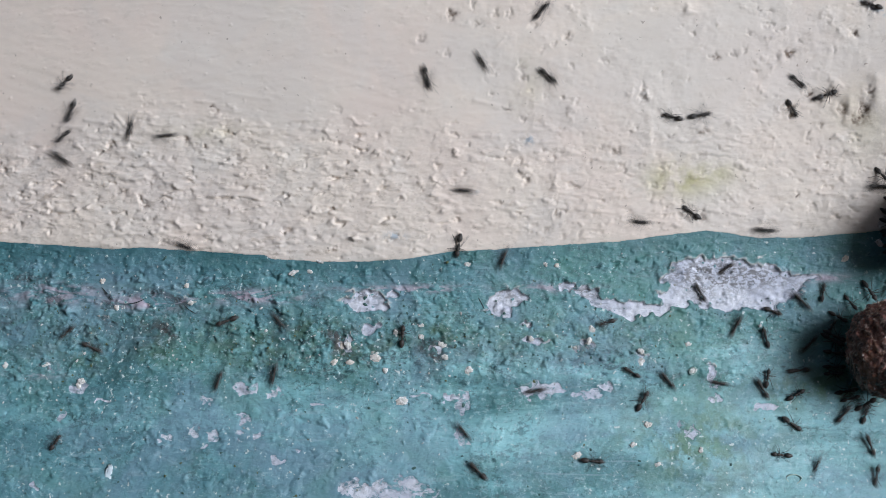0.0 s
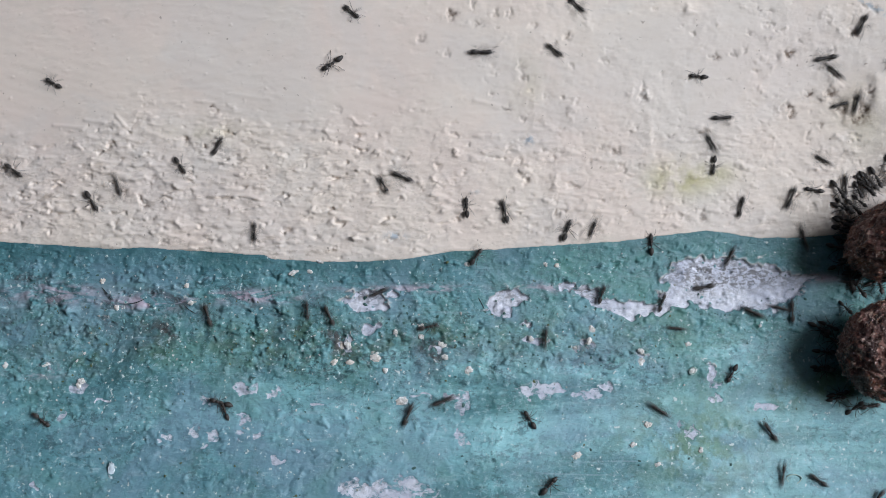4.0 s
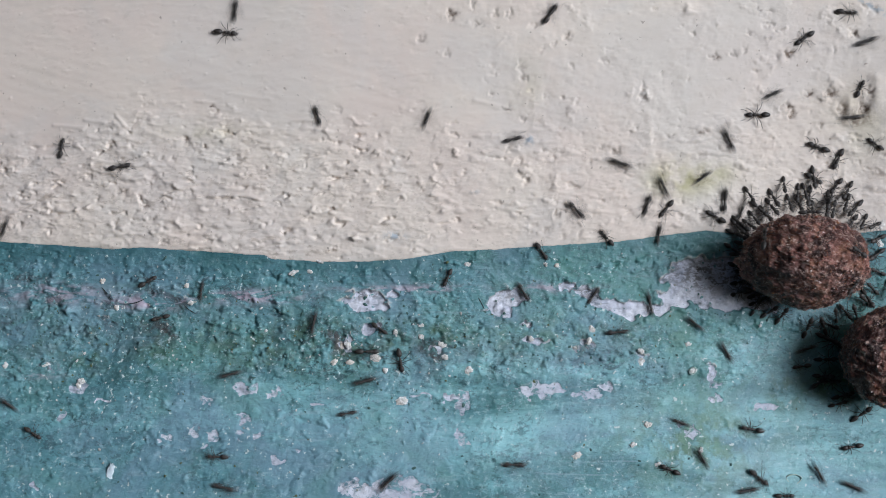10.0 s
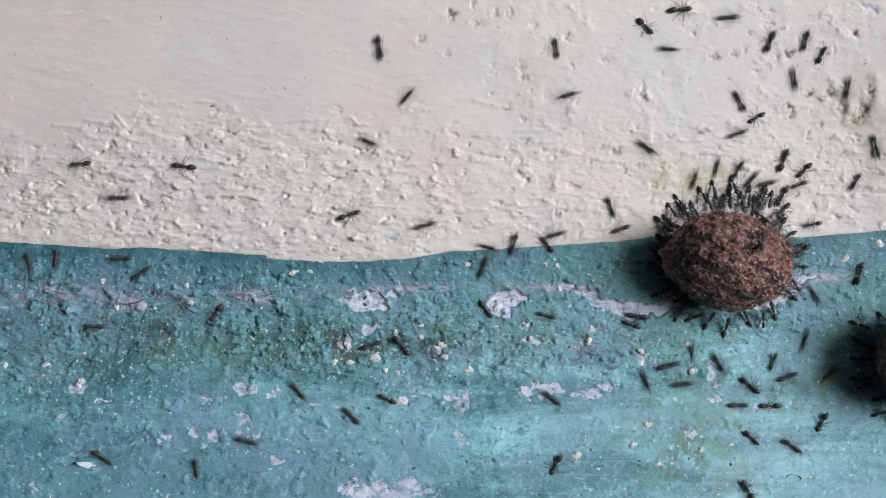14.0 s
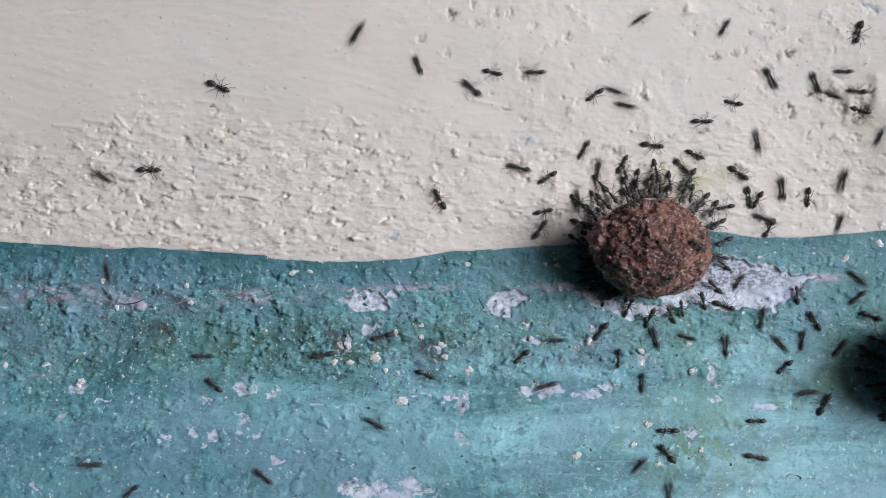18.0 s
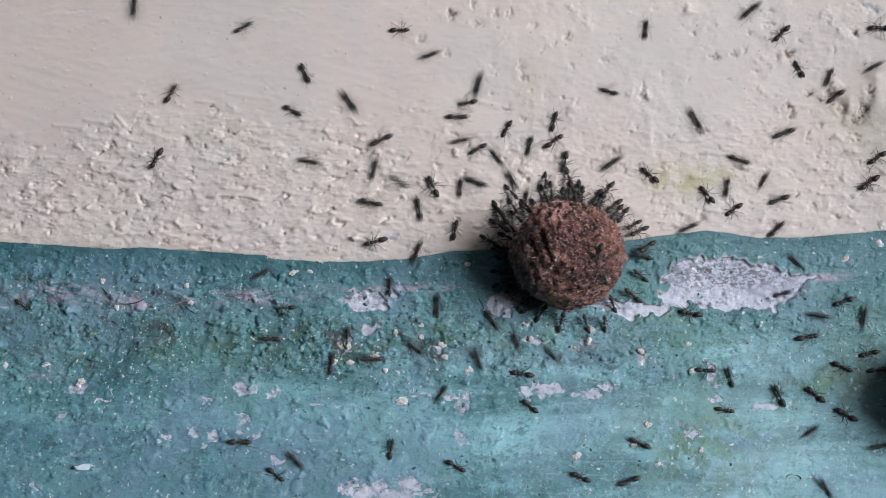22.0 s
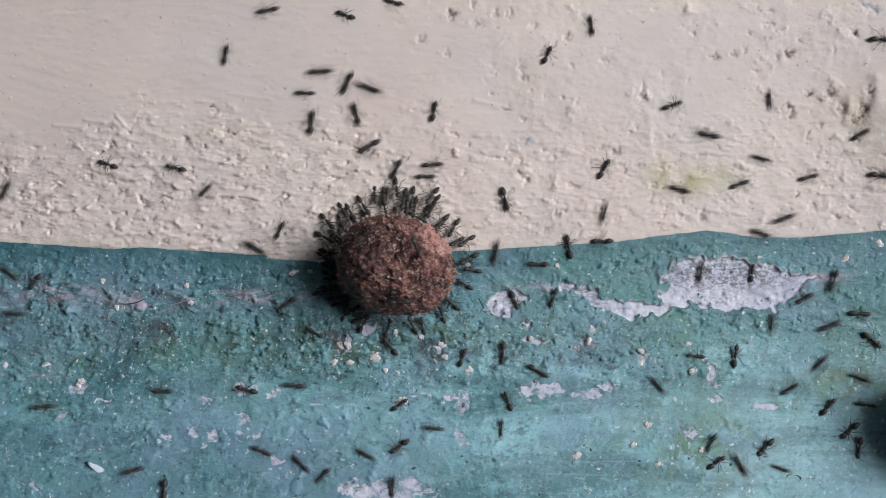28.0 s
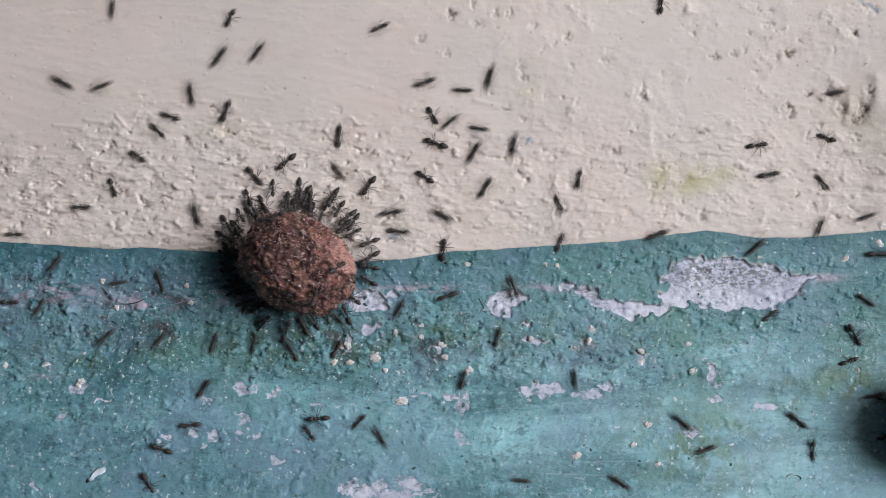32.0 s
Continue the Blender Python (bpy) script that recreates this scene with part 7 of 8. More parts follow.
    crawl([(0, 1660, 523, 266), (1, 1660, 523, 191), (2, 1660, 523, 307), (3, 1660, 523, 131), (4, 1495, 333, 90), (5, 1661, 340, 54), (6, 1555, 250, 355), (7, 1660, 250, 0), (8, 1660, 250, 185), (9, 1520, 262, 185), (10, 1450, 262, 160), (11, 1443, 285, 75), (12, 1428, 218, 60), (13, 1445, 212, 300), (14, 1548, 257, 285), (15, 1574, 342, 292), (16, 1580, 337, 170), (17, 1475, 325, 45), (18, 1492, 323, 75), (19, 1535, 297, 15), (20, 1552, 285, 315), (21, 1540, 315, 255), (22, 1540, 322, 215), (23, 1523, 360, 210), (24, 1400, 403, 190), (25, 1405, 380, 0), (26, 1454, 398, 353), (27, 1497, 392, 282), (28, 1475, 495, 250), (29, 1660, 495, 0), (30, 1660, 495, 174), (31, 1510, 480, 20), (32, 1550, 450, 0)])
    crawl([(0, 1660, 326, 162), (1, 1548, 289, 0), (2, 1660, 289, 30), (3, 1555, 285, 140), (4, 1457, 284, 151), (5, 1436, 218, 86), (6, 1463, 205, 200), (7, 1390, 250, 190), (8, 1430, 230, 20), (9, 1405, 198, 130), (10, 1368, 167, 205), (11, 1297, 220, 255), (12, 1380, 247, 105), (13, 1347, 210, 177), (14, 1340, 208, 210), (15, 1387, 273, 225), (16, 1256, 291, 126), (17, 1345, 215, 110), (18, 1300, 183, 168), (19, 1300, 182, 200), (20, 1300, 160, 125), (21, 1115, 177, 135), (22, 1080, 163, 165), (23, 1122, 163, 295), (24, 1103, 265, 225), (25, 1045, 267, 240), (26, 1020, 415, 321), (27, 1061, 280, 39), (28, 1070, 375, 255), (29, 1030, 447, 190), (30, 1030, 450, 50), (31, 1168, 262, 175), (32, 1025, 315, 260)])
    crawl([(0, 1056, -90, 145), (1, 1056, -90, 205), (2, 1056, -90, 289), (3, 1090, 8, 0), (4, 1218, -107, 262), (5, 1067, 175, 246), (6, 1138, 75, 215), (7, 1065, 175, 255), (8, 1115, 238, 265), (9, 1195, 263, 355), (10, 1145, 362, 250), (11, 1025, 412, 205), (12, 1062, 368, 15), (13, 1127, 248, 50), (14, 1143, 260, 325), (15, 1204, 335, 331), (16, 1225, 305, 142), (17, 1130, 277, 188), (18, 1152, 257, 352), (19, 1185, 252, 352), (20, 1135, 295, 225), (21, 1090, 270, 172), (22, 1000, 285, 260), (23, 1153, 410, 240), (24, 1058, 380, 50), (25, 1100, 370, 10), (26, 1092, 485, 231), (27, 1023, 465, 173), (28, 955, 468, 180), (29, 897, 470, 195), (30, 810, 530, 180), (31, 720, 620, 60), (32, 790, 525, 20)])
    crawl([(0, -90, 802, 249), (1, -90, 802, 123), (2, -90, 802, 351), (3, -90, 802, 239), (4, -134, 876, 305), (5, -39, 874, 30), (6, 5, 795, 355), (7, 75, 848, 255), (8, 35, 875, 210), (9, 35, 975, 270), (10, 35, 975, 107), (11, 35, 975, 66), (12, 35, 975, 217), (13, 35, 975, 80), (14, 35, 975, 72), (15, 36, 972, 326), (16, 36, 976, 252), (17, 35, 975, 146), (18, 35, 975, 358), (19, 35, 975, 262), (20, 35, 975, 90), (21, 35, 975, 31), (22, 587, 645, 80), (23, 468, 570, 140), (24, 518, 697, 130), (25, 440, 665, 205), (26, 405, 558, 103), (27, 429, 618, 285), (28, 440, 690, 165), (29, 422, 690, 180), (30, 227, 688, 135), (31, 285, 650, 145), (32, 190, 595, 220)])
    crawl([(0, 555, -90, 220), (1, 555, -90, 105), (2, 555, -90, 85), (3, 555, -90, 301), (4, 621, 20, 321), (5, 832, 131, 332), (6, 905, 173, 345), (7, 860, 125, 145), (8, 687, 302, 195), (9, 590, 523, 265), (10, 670, 580, 325), (11, 658, 540, 125), (12, 690, 428, 165), (13, 618, 290, 25), (14, 720, 173, 50), (15, 778, 152, 25), (16, 753, 157, 315), (17, 862, 237, 100), (18, 870, 128, 345), (19, 972, 168, 230), (20, 918, 208, 140), (21, 832, 102, 200), (22, 830, 182, 190), (23, 798, 133, 168), (24, 797, 125, 180), (25, 710, 150, 175), (26, 729, 101, 148), (27, 627, 97, 107), (28, 700, 5, 165), (29, 630, 10, 180), (30, 722, 122, 335), (31, 725, 203, 335), (32, 765, 203, 300)])
    crawl([(0, 1660, 878, 38), (1, 1660, 878, 178), (2, 1660, 878, 116), (3, 1660, 878, 182), (4, 1656, 878, 211), (5, 1656, 880, 2), (6, 1660, 878, 31), (7, 1660, 878, 0), (8, 1660, 878, 23), (9, 1660, 878, 0), (10, 1660, 878, 319), (11, 1660, 878, 75), (12, 1660, 878, 176), (13, 1540, 870, 180), (14, 1325, 870, 120), (15, 1274, 897, 28), (16, 1429, 814, 48), (17, 1380, 778, 210), (18, 1335, 808, 350), (19, 1465, 805, 60), (20, 1465, 792, 180), (21, 1430, 787, 315), (22, 1460, 862, 300), (23, 1500, 865, 130), (24, 1408, 772, 340), (25, 1493, 800, 300), (26, 1445, 841, 41), (27, 1590, 715, 54), (28, 1505, 760, 220), (29, 1520, 775, 220), (30, 1490, 825, 265), (31, 1490, 975, 270), (32, 1490, 975, 157)])
    crawl([(0, 940, 975, 199), (1, 940, 975, 42), (2, 940, 975, 63), (3, 940, 975, 39), (4, 942, 973, 306), (5, 942, 978, 219), (6, 940, 975, 126), (7, 940, 975, 318), (8, 940, 975, 155), (9, 940, 975, 287), (10, 940, 975, 99), (11, 905, 743, 125), (12, 790, 685, 15), (13, 895, 658, 15), (14, 858, 545, 305), (15, 893, 597, 117), (16, 826, 483, 73), (17, 918, 515, 285), (18, 925, 630, 220), (19, 850, 620, 155), (20, 840, 605, 120), (21, 770, 518, 105), (22, 805, 410, 80), (23, 810, 410, 357), (24, 850, 570, 210), (25, 848, 603, 300), (26, 910, 617, 302), (27, 921, 722, 264), (28, 900, 712, 110), (29, 920, 697, 60), (30, 775, 585, 145), (31, 808, 680, 290), (32, 820, 670, 255)])
    crawl([(0, 1074, -90, 268), (1, 1074, -90, 316), (2, 1074, -90, 23), (3, 1074, -90, 241), (4, 1019, 8, 318), (5, 1164, -10, 336), (6, 1090, 40, 105), (7, 1090, -90, 90), (8, 1090, -90, 316), (9, 1090, -90, 269), (10, 1090, -90, 289), (11, 1125, 12, 0), (12, 1075, 128, 55), (13, 1150, 50, 345), (14, 1140, 45, 315), (15, 1188, 134, 234), (16, 1114, 80, 274), (17, 1193, 203, 285), (18, 1240, 215, 0), (19, 1270, 240, 357), (20, 1333, 307, 250), (21, 1328, 303, 245), (22, 1300, 370, 215), (23, 1302, 382, 265), (24, 1280, 385, 350), (25, 1270, 387, 350), (26, 1351, 377, 283), (27, 1297, 501, 260), (28, 1345, 412, 340), (29, 1515, 390, 0), (30, 1405, 507, 110), (31, 1412, 412, 75), (32, 1530, 385, 20)])
    crawl([(0, 1660, 560, 345), (1, 1660, 560, 19), (2, 1660, 560, 186), (3, 1660, 560, 206), (4, 1549, 613, 179), (5, 1487, 558, 100), (6, 1505, 350, 130), (7, 1425, 358, 188), (8, 1318, 415, 210), (9, 1370, 312, 130), (10, 1290, 250, 115), (11, 1245, 172, 130), (12, 1275, 245, 265), (13, 1270, 242, 350), (14, 1385, 345, 240), (15, 1347, 335, 146), (16, 1298, 285, 256), (17, 1335, 383, 352), (18, 1355, 388, 160), (19, 1215, 350, 225), (20, 1057, 618, 265), (21, 1108, 690, 235), (22, 927, 662, 172), (23, 1010, 645, 35), (24, 965, 632, 175), (25, 930, 575, 140), (26, 974, 568, 258), (27, 899, 719, 255), (28, 950, 655, 330), (29, 1065, 775, 348), (30, 952, 652, 260), (31, 975, 703, 150), (32, 910, 510, 110)])
    crawl([(0, 1214, -90, 209), (1, 1214, -90, 131), (2, 1214, -90, 187), (3, 1214, -90, 11), (4, 1268, -101, 264), (5, 1193, 116, 231), (6, 1170, 22, 85), (7, 1170, -90, 90), (8, 1170, -90, 113), (9, 1170, -90, 310), (10, 1170, -90, 308), (11, 1250, 12, 0), (12, 1275, 92, 0), (13, 1323, 70, 85), (14, 1323, -90, 89), (15, 1326, -86, 265), (16, 1323, -85, 128), (17, 1323, -90, 253), (18, 1283, 48, 240), (19, 1255, 118, 25), (20, 1405, 90, 20), (21, 1493, 35, 255), (22, 1468, 135, 250), (23, 1517, 97, 245), (24, 1490, 190, 220), (25, 1385, 183, 160), (26, 1391, 272, 229), (27, 1318, 259, 107), (28, 1362, 180, 95), (29, 1402, 20, 85), (30, 1402, -90, 90), (31, 1402, -90, 210), (32, 1402, -90, 260)])
    crawl([(0, 1660, 669, 89), (1, 1660, 669, 317), (2, 1660, 669, 245), (3, 1660, 669, 302), (4, 1662, 672, 42), (5, 1664, 666, 122), (6, 1660, 669, 222), (7, 1660, 669, 263), (8, 1660, 669, 85), (9, 1660, 669, 132), (10, 1660, 669, 80), (11, 1660, 669, 141), (12, 1500, 540, 60), (13, 1520, 495, 105), (14, 1520, 487, 75), (15, 1580, 528, 34), (16, 1591, 438, 137), (17, 1515, 468, 240), (18, 1515, 490, 320), (19, 1525, 480, 265), (20, 1515, 515, 310), (21, 1552, 515, 240), (22, 1495, 533, 200), (23, 1525, 535, 0), (24, 1540, 570, 80), (25, 1435, 440, 40), (26, 1496, 427, 346), (27, 1492, 454, 280), (28, 1518, 555, 357), (29, 1660, 555, 0), (30, 1660, 555, 172), (31, 1550, 540, 120), (32, 1660, 540, 0)])
    crawl([(0, -90, 266, 215), (1, -90, 266, 153), (2, -90, 266, 21), (3, 48, 212, 235), (4, 23, 300, 324), (5, 198, 321, 122), (6, 15, 287, 115), (7, 195, 173, 60), (8, 453, 167, 348), (9, 453, -90, 104), (10, 417, 22, 85), (11, 417, -90, 90), (12, 417, -90, 64), (13, 417, -90, 109), (14, 417, -90, 121), (15, 415, -93, 227), (16, 414, -87, 301), (17, 417, -90, 47), (18, 417, -90, 252), (19, 372, 52, 220), (20, 643, 145, 265), (21, 678, 143, 335), (22, 807, 207, 0), (23, 788, 190, 320), (24, 885, 175, 357), (25, 815, 50, 85), (26, 781, 42, 101), (27, 780, -122, 76), (28, 815, -90, 317), (29, 815, -90, 255), (30, 773, 62, 205), (31, 660, 27, 170), (32, 750, 147, 20)])
    crawl([(0, -90, 726, 126), (1, -90, 726, 53), (2, -90, 726, 107), (3, -90, 726, 50), (4, -90, 726, 76), (5, -90, 726, 230), (6, -90, 726, 256), (7, -90, 726, 227), (8, -90, 726, 55), (9, -90, 726, 332), (10, -90, 726, 135), (11, -90, 726, 15), (12, -90, 726, 125), (13, -90, 726, 228), (14, -90, 726, 88), (15, -90, 726, 56), (16, -87, 723, 268), (17, -90, 726, 236), (18, -90, 726, 224), (19, -90, 726, 253), (20, -90, 726, 351), (21, -90, 726, 213), (22, -90, 726, 52), (23, 15, 590, 30), (24, 130, 385, 0), (25, 75, 500, 290), (26, -51, 567, 304), (27, 106, 547, 31), (28, 65, 497, 235), (29, -90, 497, 218), (30, 20, 532, 352), (31, 30, 535, 350), (32, 15, 535, 0)])
    crawl([(0, 847, 975, 133), (1, 847, 975, 101), (2, 823, 855, 110), (3, 795, 843, 160), (4, 721, 737, 68), (5, 813, 798, 23), (6, 845, 685, 100), (7, 790, 505, 80), (8, 795, 515, 235), (9, 700, 622, 310), (10, 708, 635, 280), (11, 885, 567, 0), (12, 768, 545, 0), (13, 878, 545, 330), (14, 855, 475, 70), (15, 739, 536, 107), (16, 799, 297, 38), (17, 910, 402, 85), (18, 922, 298, 165), (19, 872, 287, 245), (20, 883, 307, 165), (21, 783, 327, 155), (22, 845, 323, 160), (23, 803, 305, 170), (24, 835, 300, 85), (25, 800, 225, 140), (26, 671, 243, 128), (27, 708, 105, 102), (28, 652, 155, 340), (29, 755, 170, 315), (30, 700, 195, 180), (31, 540, 248, 357), (32, 600, 245, 85)])
    crawl([(0, 740, 975, 253), (1, 740, 975, 60), (2, 740, 975, 240), (3, 740, 975, 227), (4, 737, 978, 231), (5, 737, 979, 47), (6, 740, 975, 51), (7, 740, 975, 43), (8, 740, 975, 199), (9, 740, 975, 42), (10, 740, 975, 59), (11, 830, 828, 340), (12, 830, 975, 64), (13, 868, 750, 80), (14, 688, 707, 155), (15, 620, 702, 184), (16, 577, 714, 15), (17, 745, 668, 345), (18, 752, 662, 335), (19, 750, 665, 305), (20, 698, 735, 165), (21, 630, 785, 180), (22, 738, 618, 145), (23, 730, 570, 80), (24, 670, 595, 145), (25, 662, 530, 85), (26, 613, 571, 293), (27, 675, 561, 302), (28, 705, 718, 35), (29, 725, 612, 80), (30, 725, 635, 240), (31, 670, 650, 145), (32, 600, 565, 135)])
    crawl([(0, 1660, 775, 341), (1, 1660, 775, 240), (2, 1660, 775, 89), (3, 1660, 775, 129), (4, 1658, 773, 138), (5, 1657, 773, 309), (6, 1660, 775, 318), (7, 1660, 775, 93), (8, 1660, 775, 188), (9, 1510, 795, 188), (10, 1510, 790, 190), (11, 1480, 748, 175), (12, 1493, 760, 120), (13, 1490, 740, 240), (14, 1455, 745, 240), (15, 1464, 781, 234), (16, 1430, 780, 103), (17, 1458, 755, 140), (18, 1383, 610, 130), (19, 1375, 610, 225), (20, 1360, 630, 245), (21, 1365, 605, 110), (22, 1448, 558, 350), (23, 1465, 560, 20), (24, 1525, 625, 0), (25, 1545, 632, 10), (26, 1445, 740, 250), (27, 1479, 813, 45), (28, 1463, 722, 50), (29, 1548, 735, 230), (30, 1530, 758, 192), (31, 1513, 752, 255), (32, 1438, 795, 265)])
    crawl([(0, -90, 32, 352), (1, -90, 32, 155), (2, -90, 32, 106), (3, -90, 32, 223), (4, -94, 35, 19), (5, -85, 30, 43), (6, -90, 32, 199), (7, -90, 32, 98), (8, -90, 32, 324), (9, -90, 32, 55), (10, -90, 32, 11), (11, -90, 32, 155), (12, -90, 32, 6), (13, 62, 15, 70), (14, 62, -90, 92), (15, 58, -95, 227), (16, 58, -86, 308), (17, 62, -90, 47), (18, 62, -90, 1), (19, 62, -90, 285), (20, 62, -90, 47), (21, 62, -90, 331), (22, 240, 8, 265), (23, 57, 130, 155), (24, 20, 122, 285), (25, 42, 388, 145), (26, -38, 399, 147), (27, -63, 319, 51), (28, 10, 340, 65), (29, -90, 340, 94), (30, 5, 265, 80), (31, 130, 182, 80), (32, 115, 148, 150)])
    crawl([(0, 497, 975, 145), (1, 360, 880, 30), (2, 400, 825, 115), (3, 428, 835, 135), (4, 400, 730, 110), (5, 353, 624, 118), (6, 363, 661, 0), (7, 432, 510, 75), (8, 530, 612, 325), (9, 548, 632, 300), (10, 613, 732, 10), (11, 768, 612, 105), (12, 728, 495, 95), (13, 820, 438, 340), (14, 862, 437, 345), (15, 889, 517, 134), (16, 757, 330, 64), (17, 955, 382, 15), (18, 960, 375, 12), (19, 960, 370, 255), (20, 843, 470, 200), (21, 837, 462, 120), (22, 815, 335, 85), (23, 785, 380, 160), (24, 717, 415, 210), (25, 545, 372, 230), (26, 506, 412, 271), (27, 547, 568, 170), (28, 495, 410, 65), (29, 485, 420, 110), (30, 450, 370, 135), (31, 438, 338, 110), (32, 247, 278, 145)])
    crawl([(0, 776, 975, 199), (1, 776, 975, 239), (2, 776, 975, 159), (3, 776, 975, 6), (4, 846, 967, 91), (5, 775, 927, 117), (6, 787, 852, 340), (7, 935, 862, 352), (8, 908, 788, 100), (9, 685, 840, 190), (10, 685, 855, 45), (11, 870, 722, 55), (12, 832, 748, 355), (13, 978, 755, 225), (14, 978, 975, 271), (15, 980, 973, 66), (16, 980, 971, 226), (17, 978, 975, 26), (18, 1185, 870, 260), (19, 1185, 975, 1), (20, 1285, 868, 160), (21, 1185, 855, 190), (22, 1115, 850, 200), (23, 1165, 792, 330), (24, 1300, 865, 70), (25, 1335, 868, 5), (26, 1303, 810, 208), (27, 1226, 927, 281), (28, 1335, 975, 336), (29, 1335, 975, 75), (30, 1370, 840, 320), (31, 1370, 975, 270), (32, 1370, 975, 63)])
    crawl([(0, 931, 975, 193), (1, 931, 975, 85), (2, 942, 838, 20), (3, 935, 772, 60), (4, 939, 745, 123), (5, 888, 700, 211), (6, 910, 763, 0), (7, 960, 748, 340), (8, 972, 730, 245), (9, 972, 975, 270), (10, 972, 975, 94), (11, 955, 735, 70), (12, 980, 570, 330), (13, 1025, 598, 330), (14, 1142, 670, 290), (15, 1196, 658, 103), (16, 1104, 510, 159), (17, 1115, 627, 315), (18, 1137, 675, 265), (19, 1150, 670, 5), (20, 1145, 672, 20), (21, 1175, 633, 25), (22, 1245, 655, 357), (23, 1238, 655, 25), (24, 1233, 800, 265), (25, 1165, 815, 200), (26, 1185, 833, 349), (27, 1234, 829, 9), (28, 1265, 820, 35), (29, 1183, 840, 75), (30, 1388, 735, 15), (31, 1480, 710, 25), (32, 1545, 700, 10)])
    crawl([(0, 1660, 798, 212), (1, 1660, 798, 80), (2, 1660, 798, 163), (3, 1660, 798, 25), (4, 1661, 797, 130), (5, 1657, 794, 205), (6, 1660, 798, 310), (7, 1660, 798, 184), (8, 1660, 798, 230), (9, 1660, 798, 355), (10, 1660, 798, 137), (11, 1660, 798, 323), (12, 1660, 798, 171), (13, 1520, 775, 115), (14, 1467, 662, 225), (15, 1427, 689, 32), (16, 1530, 623, 43), (17, 1510, 610, 225), (18, 1390, 648, 220), (19, 1405, 650, 240), (20, 1290, 725, 265), (21, 1308, 762, 130), (22, 1292, 670, 105), (23, 1238, 575, 230), (24, 1160, 685, 170), (25, 1130, 650, 130), (26, 1115, 616, 323), (27, 1212, 713, 306), (28, 1165, 683, 130), (29, 1065, 663, 175), (30, 960, 612, 168), (31, 865, 652, 125), (32, 880, 600, 75)])
    crawl([(0, -90, 755, 106), (1, -90, 755, 26), (2, -90, 755, 25), (3, -90, 755, 295), (4, -89, 758, 82), (5, -90, 753, 115), (6, -90, 755, 262), (7, -90, 755, 289), (8, -90, 755, 267), (9, -90, 755, 277), (10, -90, 755, 7), (11, -90, 755, 8), (12, -90, 755, 359), (13, 97, 757, 265), (14, 180, 808, 325), (15, 363, 770, 314), (16, 291, 924, 230), (17, 270, 880, 150), (18, 165, 822, 180), (19, 205, 603, 330), (20, 338, 690, 0), (21, 283, 765, 290), (22, 422, 782, 0), (23, 335, 815, 195), (24, 460, 848, 135), (25, 285, 742, 180), (26, 257, 862, 276), (27, 303, 909, 356), (28, 292, 865, 265), (29, 292, 975, 270), (30, 292, 975, 31), (31, 478, 865, 135), (32, 290, 795, 160)])
    crawl([(0, 1660, 616, 245), (1, 1660, 616, 85), (2, 1660, 616, 57), (3, 1660, 616, 68), (4, 1660, 616, 237), (5, 1658, 619, 248), (6, 1660, 616, 57), (7, 1660, 616, 141), (8, 1660, 616, 269), (9, 1660, 616, 260), (10, 1660, 616, 50), (11, 1660, 616, 128), (12, 1480, 382, 165), (13, 1463, 272, 220), (14, 1415, 327, 200), (15, 1275, 347, 120), (16, 1398, 297, 347), (17, 1360, 367, 185), (18, 1342, 352, 240), (19, 1362, 360, 240), (20, 1350, 376, 170), (21, 1207, 355, 180), (22, 1287, 330, 260), (23, 1275, 480, 265), (24, 1385, 555, 180), (25, 1230, 525, 160), (26, 1209, 512, 358), (27, 1300, 527, 340), (28, 1365, 570, 265), (29, 1388, 612, 230), (30, 1390, 680, 140), (31, 1350, 512, 35), (32, 1450, 405, 70)])
    crawl([(0, 1520, -90, 156), (1, 1520, -90, 124), (2, 1520, -90, 338), (3, 1520, -90, 288), (4, 1583, 104, 245), (5, 1420, 120, 154), (6, 1435, 30, 60), (7, 1435, -90, 90), (8, 1435, -90, 116), (9, 1435, -90, 298), (10, 1495, 22, 355), (11, 1555, 155, 300), (12, 1505, 225, 255), (13, 1480, 120, 355), (14, 1500, 155, 260), (15, 1398, 166, 226), (16, 1407, 251, 317), (17, 1440, 205, 20), (18, 1520, 195, 348), (19, 1390, 218, 155), (20, 1418, 140, 210), (21, 1357, 178, 350), (22, 1480, 170, 215), (23, 1418, 212, 240), (24, 1408, 255, 5), (25, 1430, 247, 335), (26, 1561, 321, 279), (27, 1453, 395, 117), (28, 1555, 310, 355), (29, 1660, 310, 0), (30, 1660, 310, 199), (31, 1560, 345, 300), (32, 1660, 345, 0)])
    crawl([(0, 1660, 558, 239), (1, 1660, 558, 359), (2, 1660, 558, 17), (3, 1660, 558, 158), (4, 1504, 497, 103), (5, 1597, 280, 84), (6, 1525, 310, 260), (7, 1445, 390, 285), (8, 1365, 580, 260), (9, 1365, 672, 5), (10, 1447, 678, 35), (11, 1480, 617, 180), (12, 1415, 570, 110), (13, 1352, 312, 60), (14, 1357, 325, 195), (15, 1311, 339, 188), (16, 1248, 341, 152), (17, 1192, 275, 175), (18, 1205, 293, 315), (19, 1220, 313, 195), (20, 1167, 327, 225), (21, 1165, 328, 140), (22, 1152, 312, 140), (23, 1172, 327, 220), (24, 1172, 317, 255), (25, 1180, 333, 230), (26, 1084, 390, 93), (27, 1175, 241, 25), (28, 1200, 335, 345), (29, 1212, 205, 210), (30, 1068, 292, 155), (31, 1165, 190, 75), (32, 910, 255, 260)])
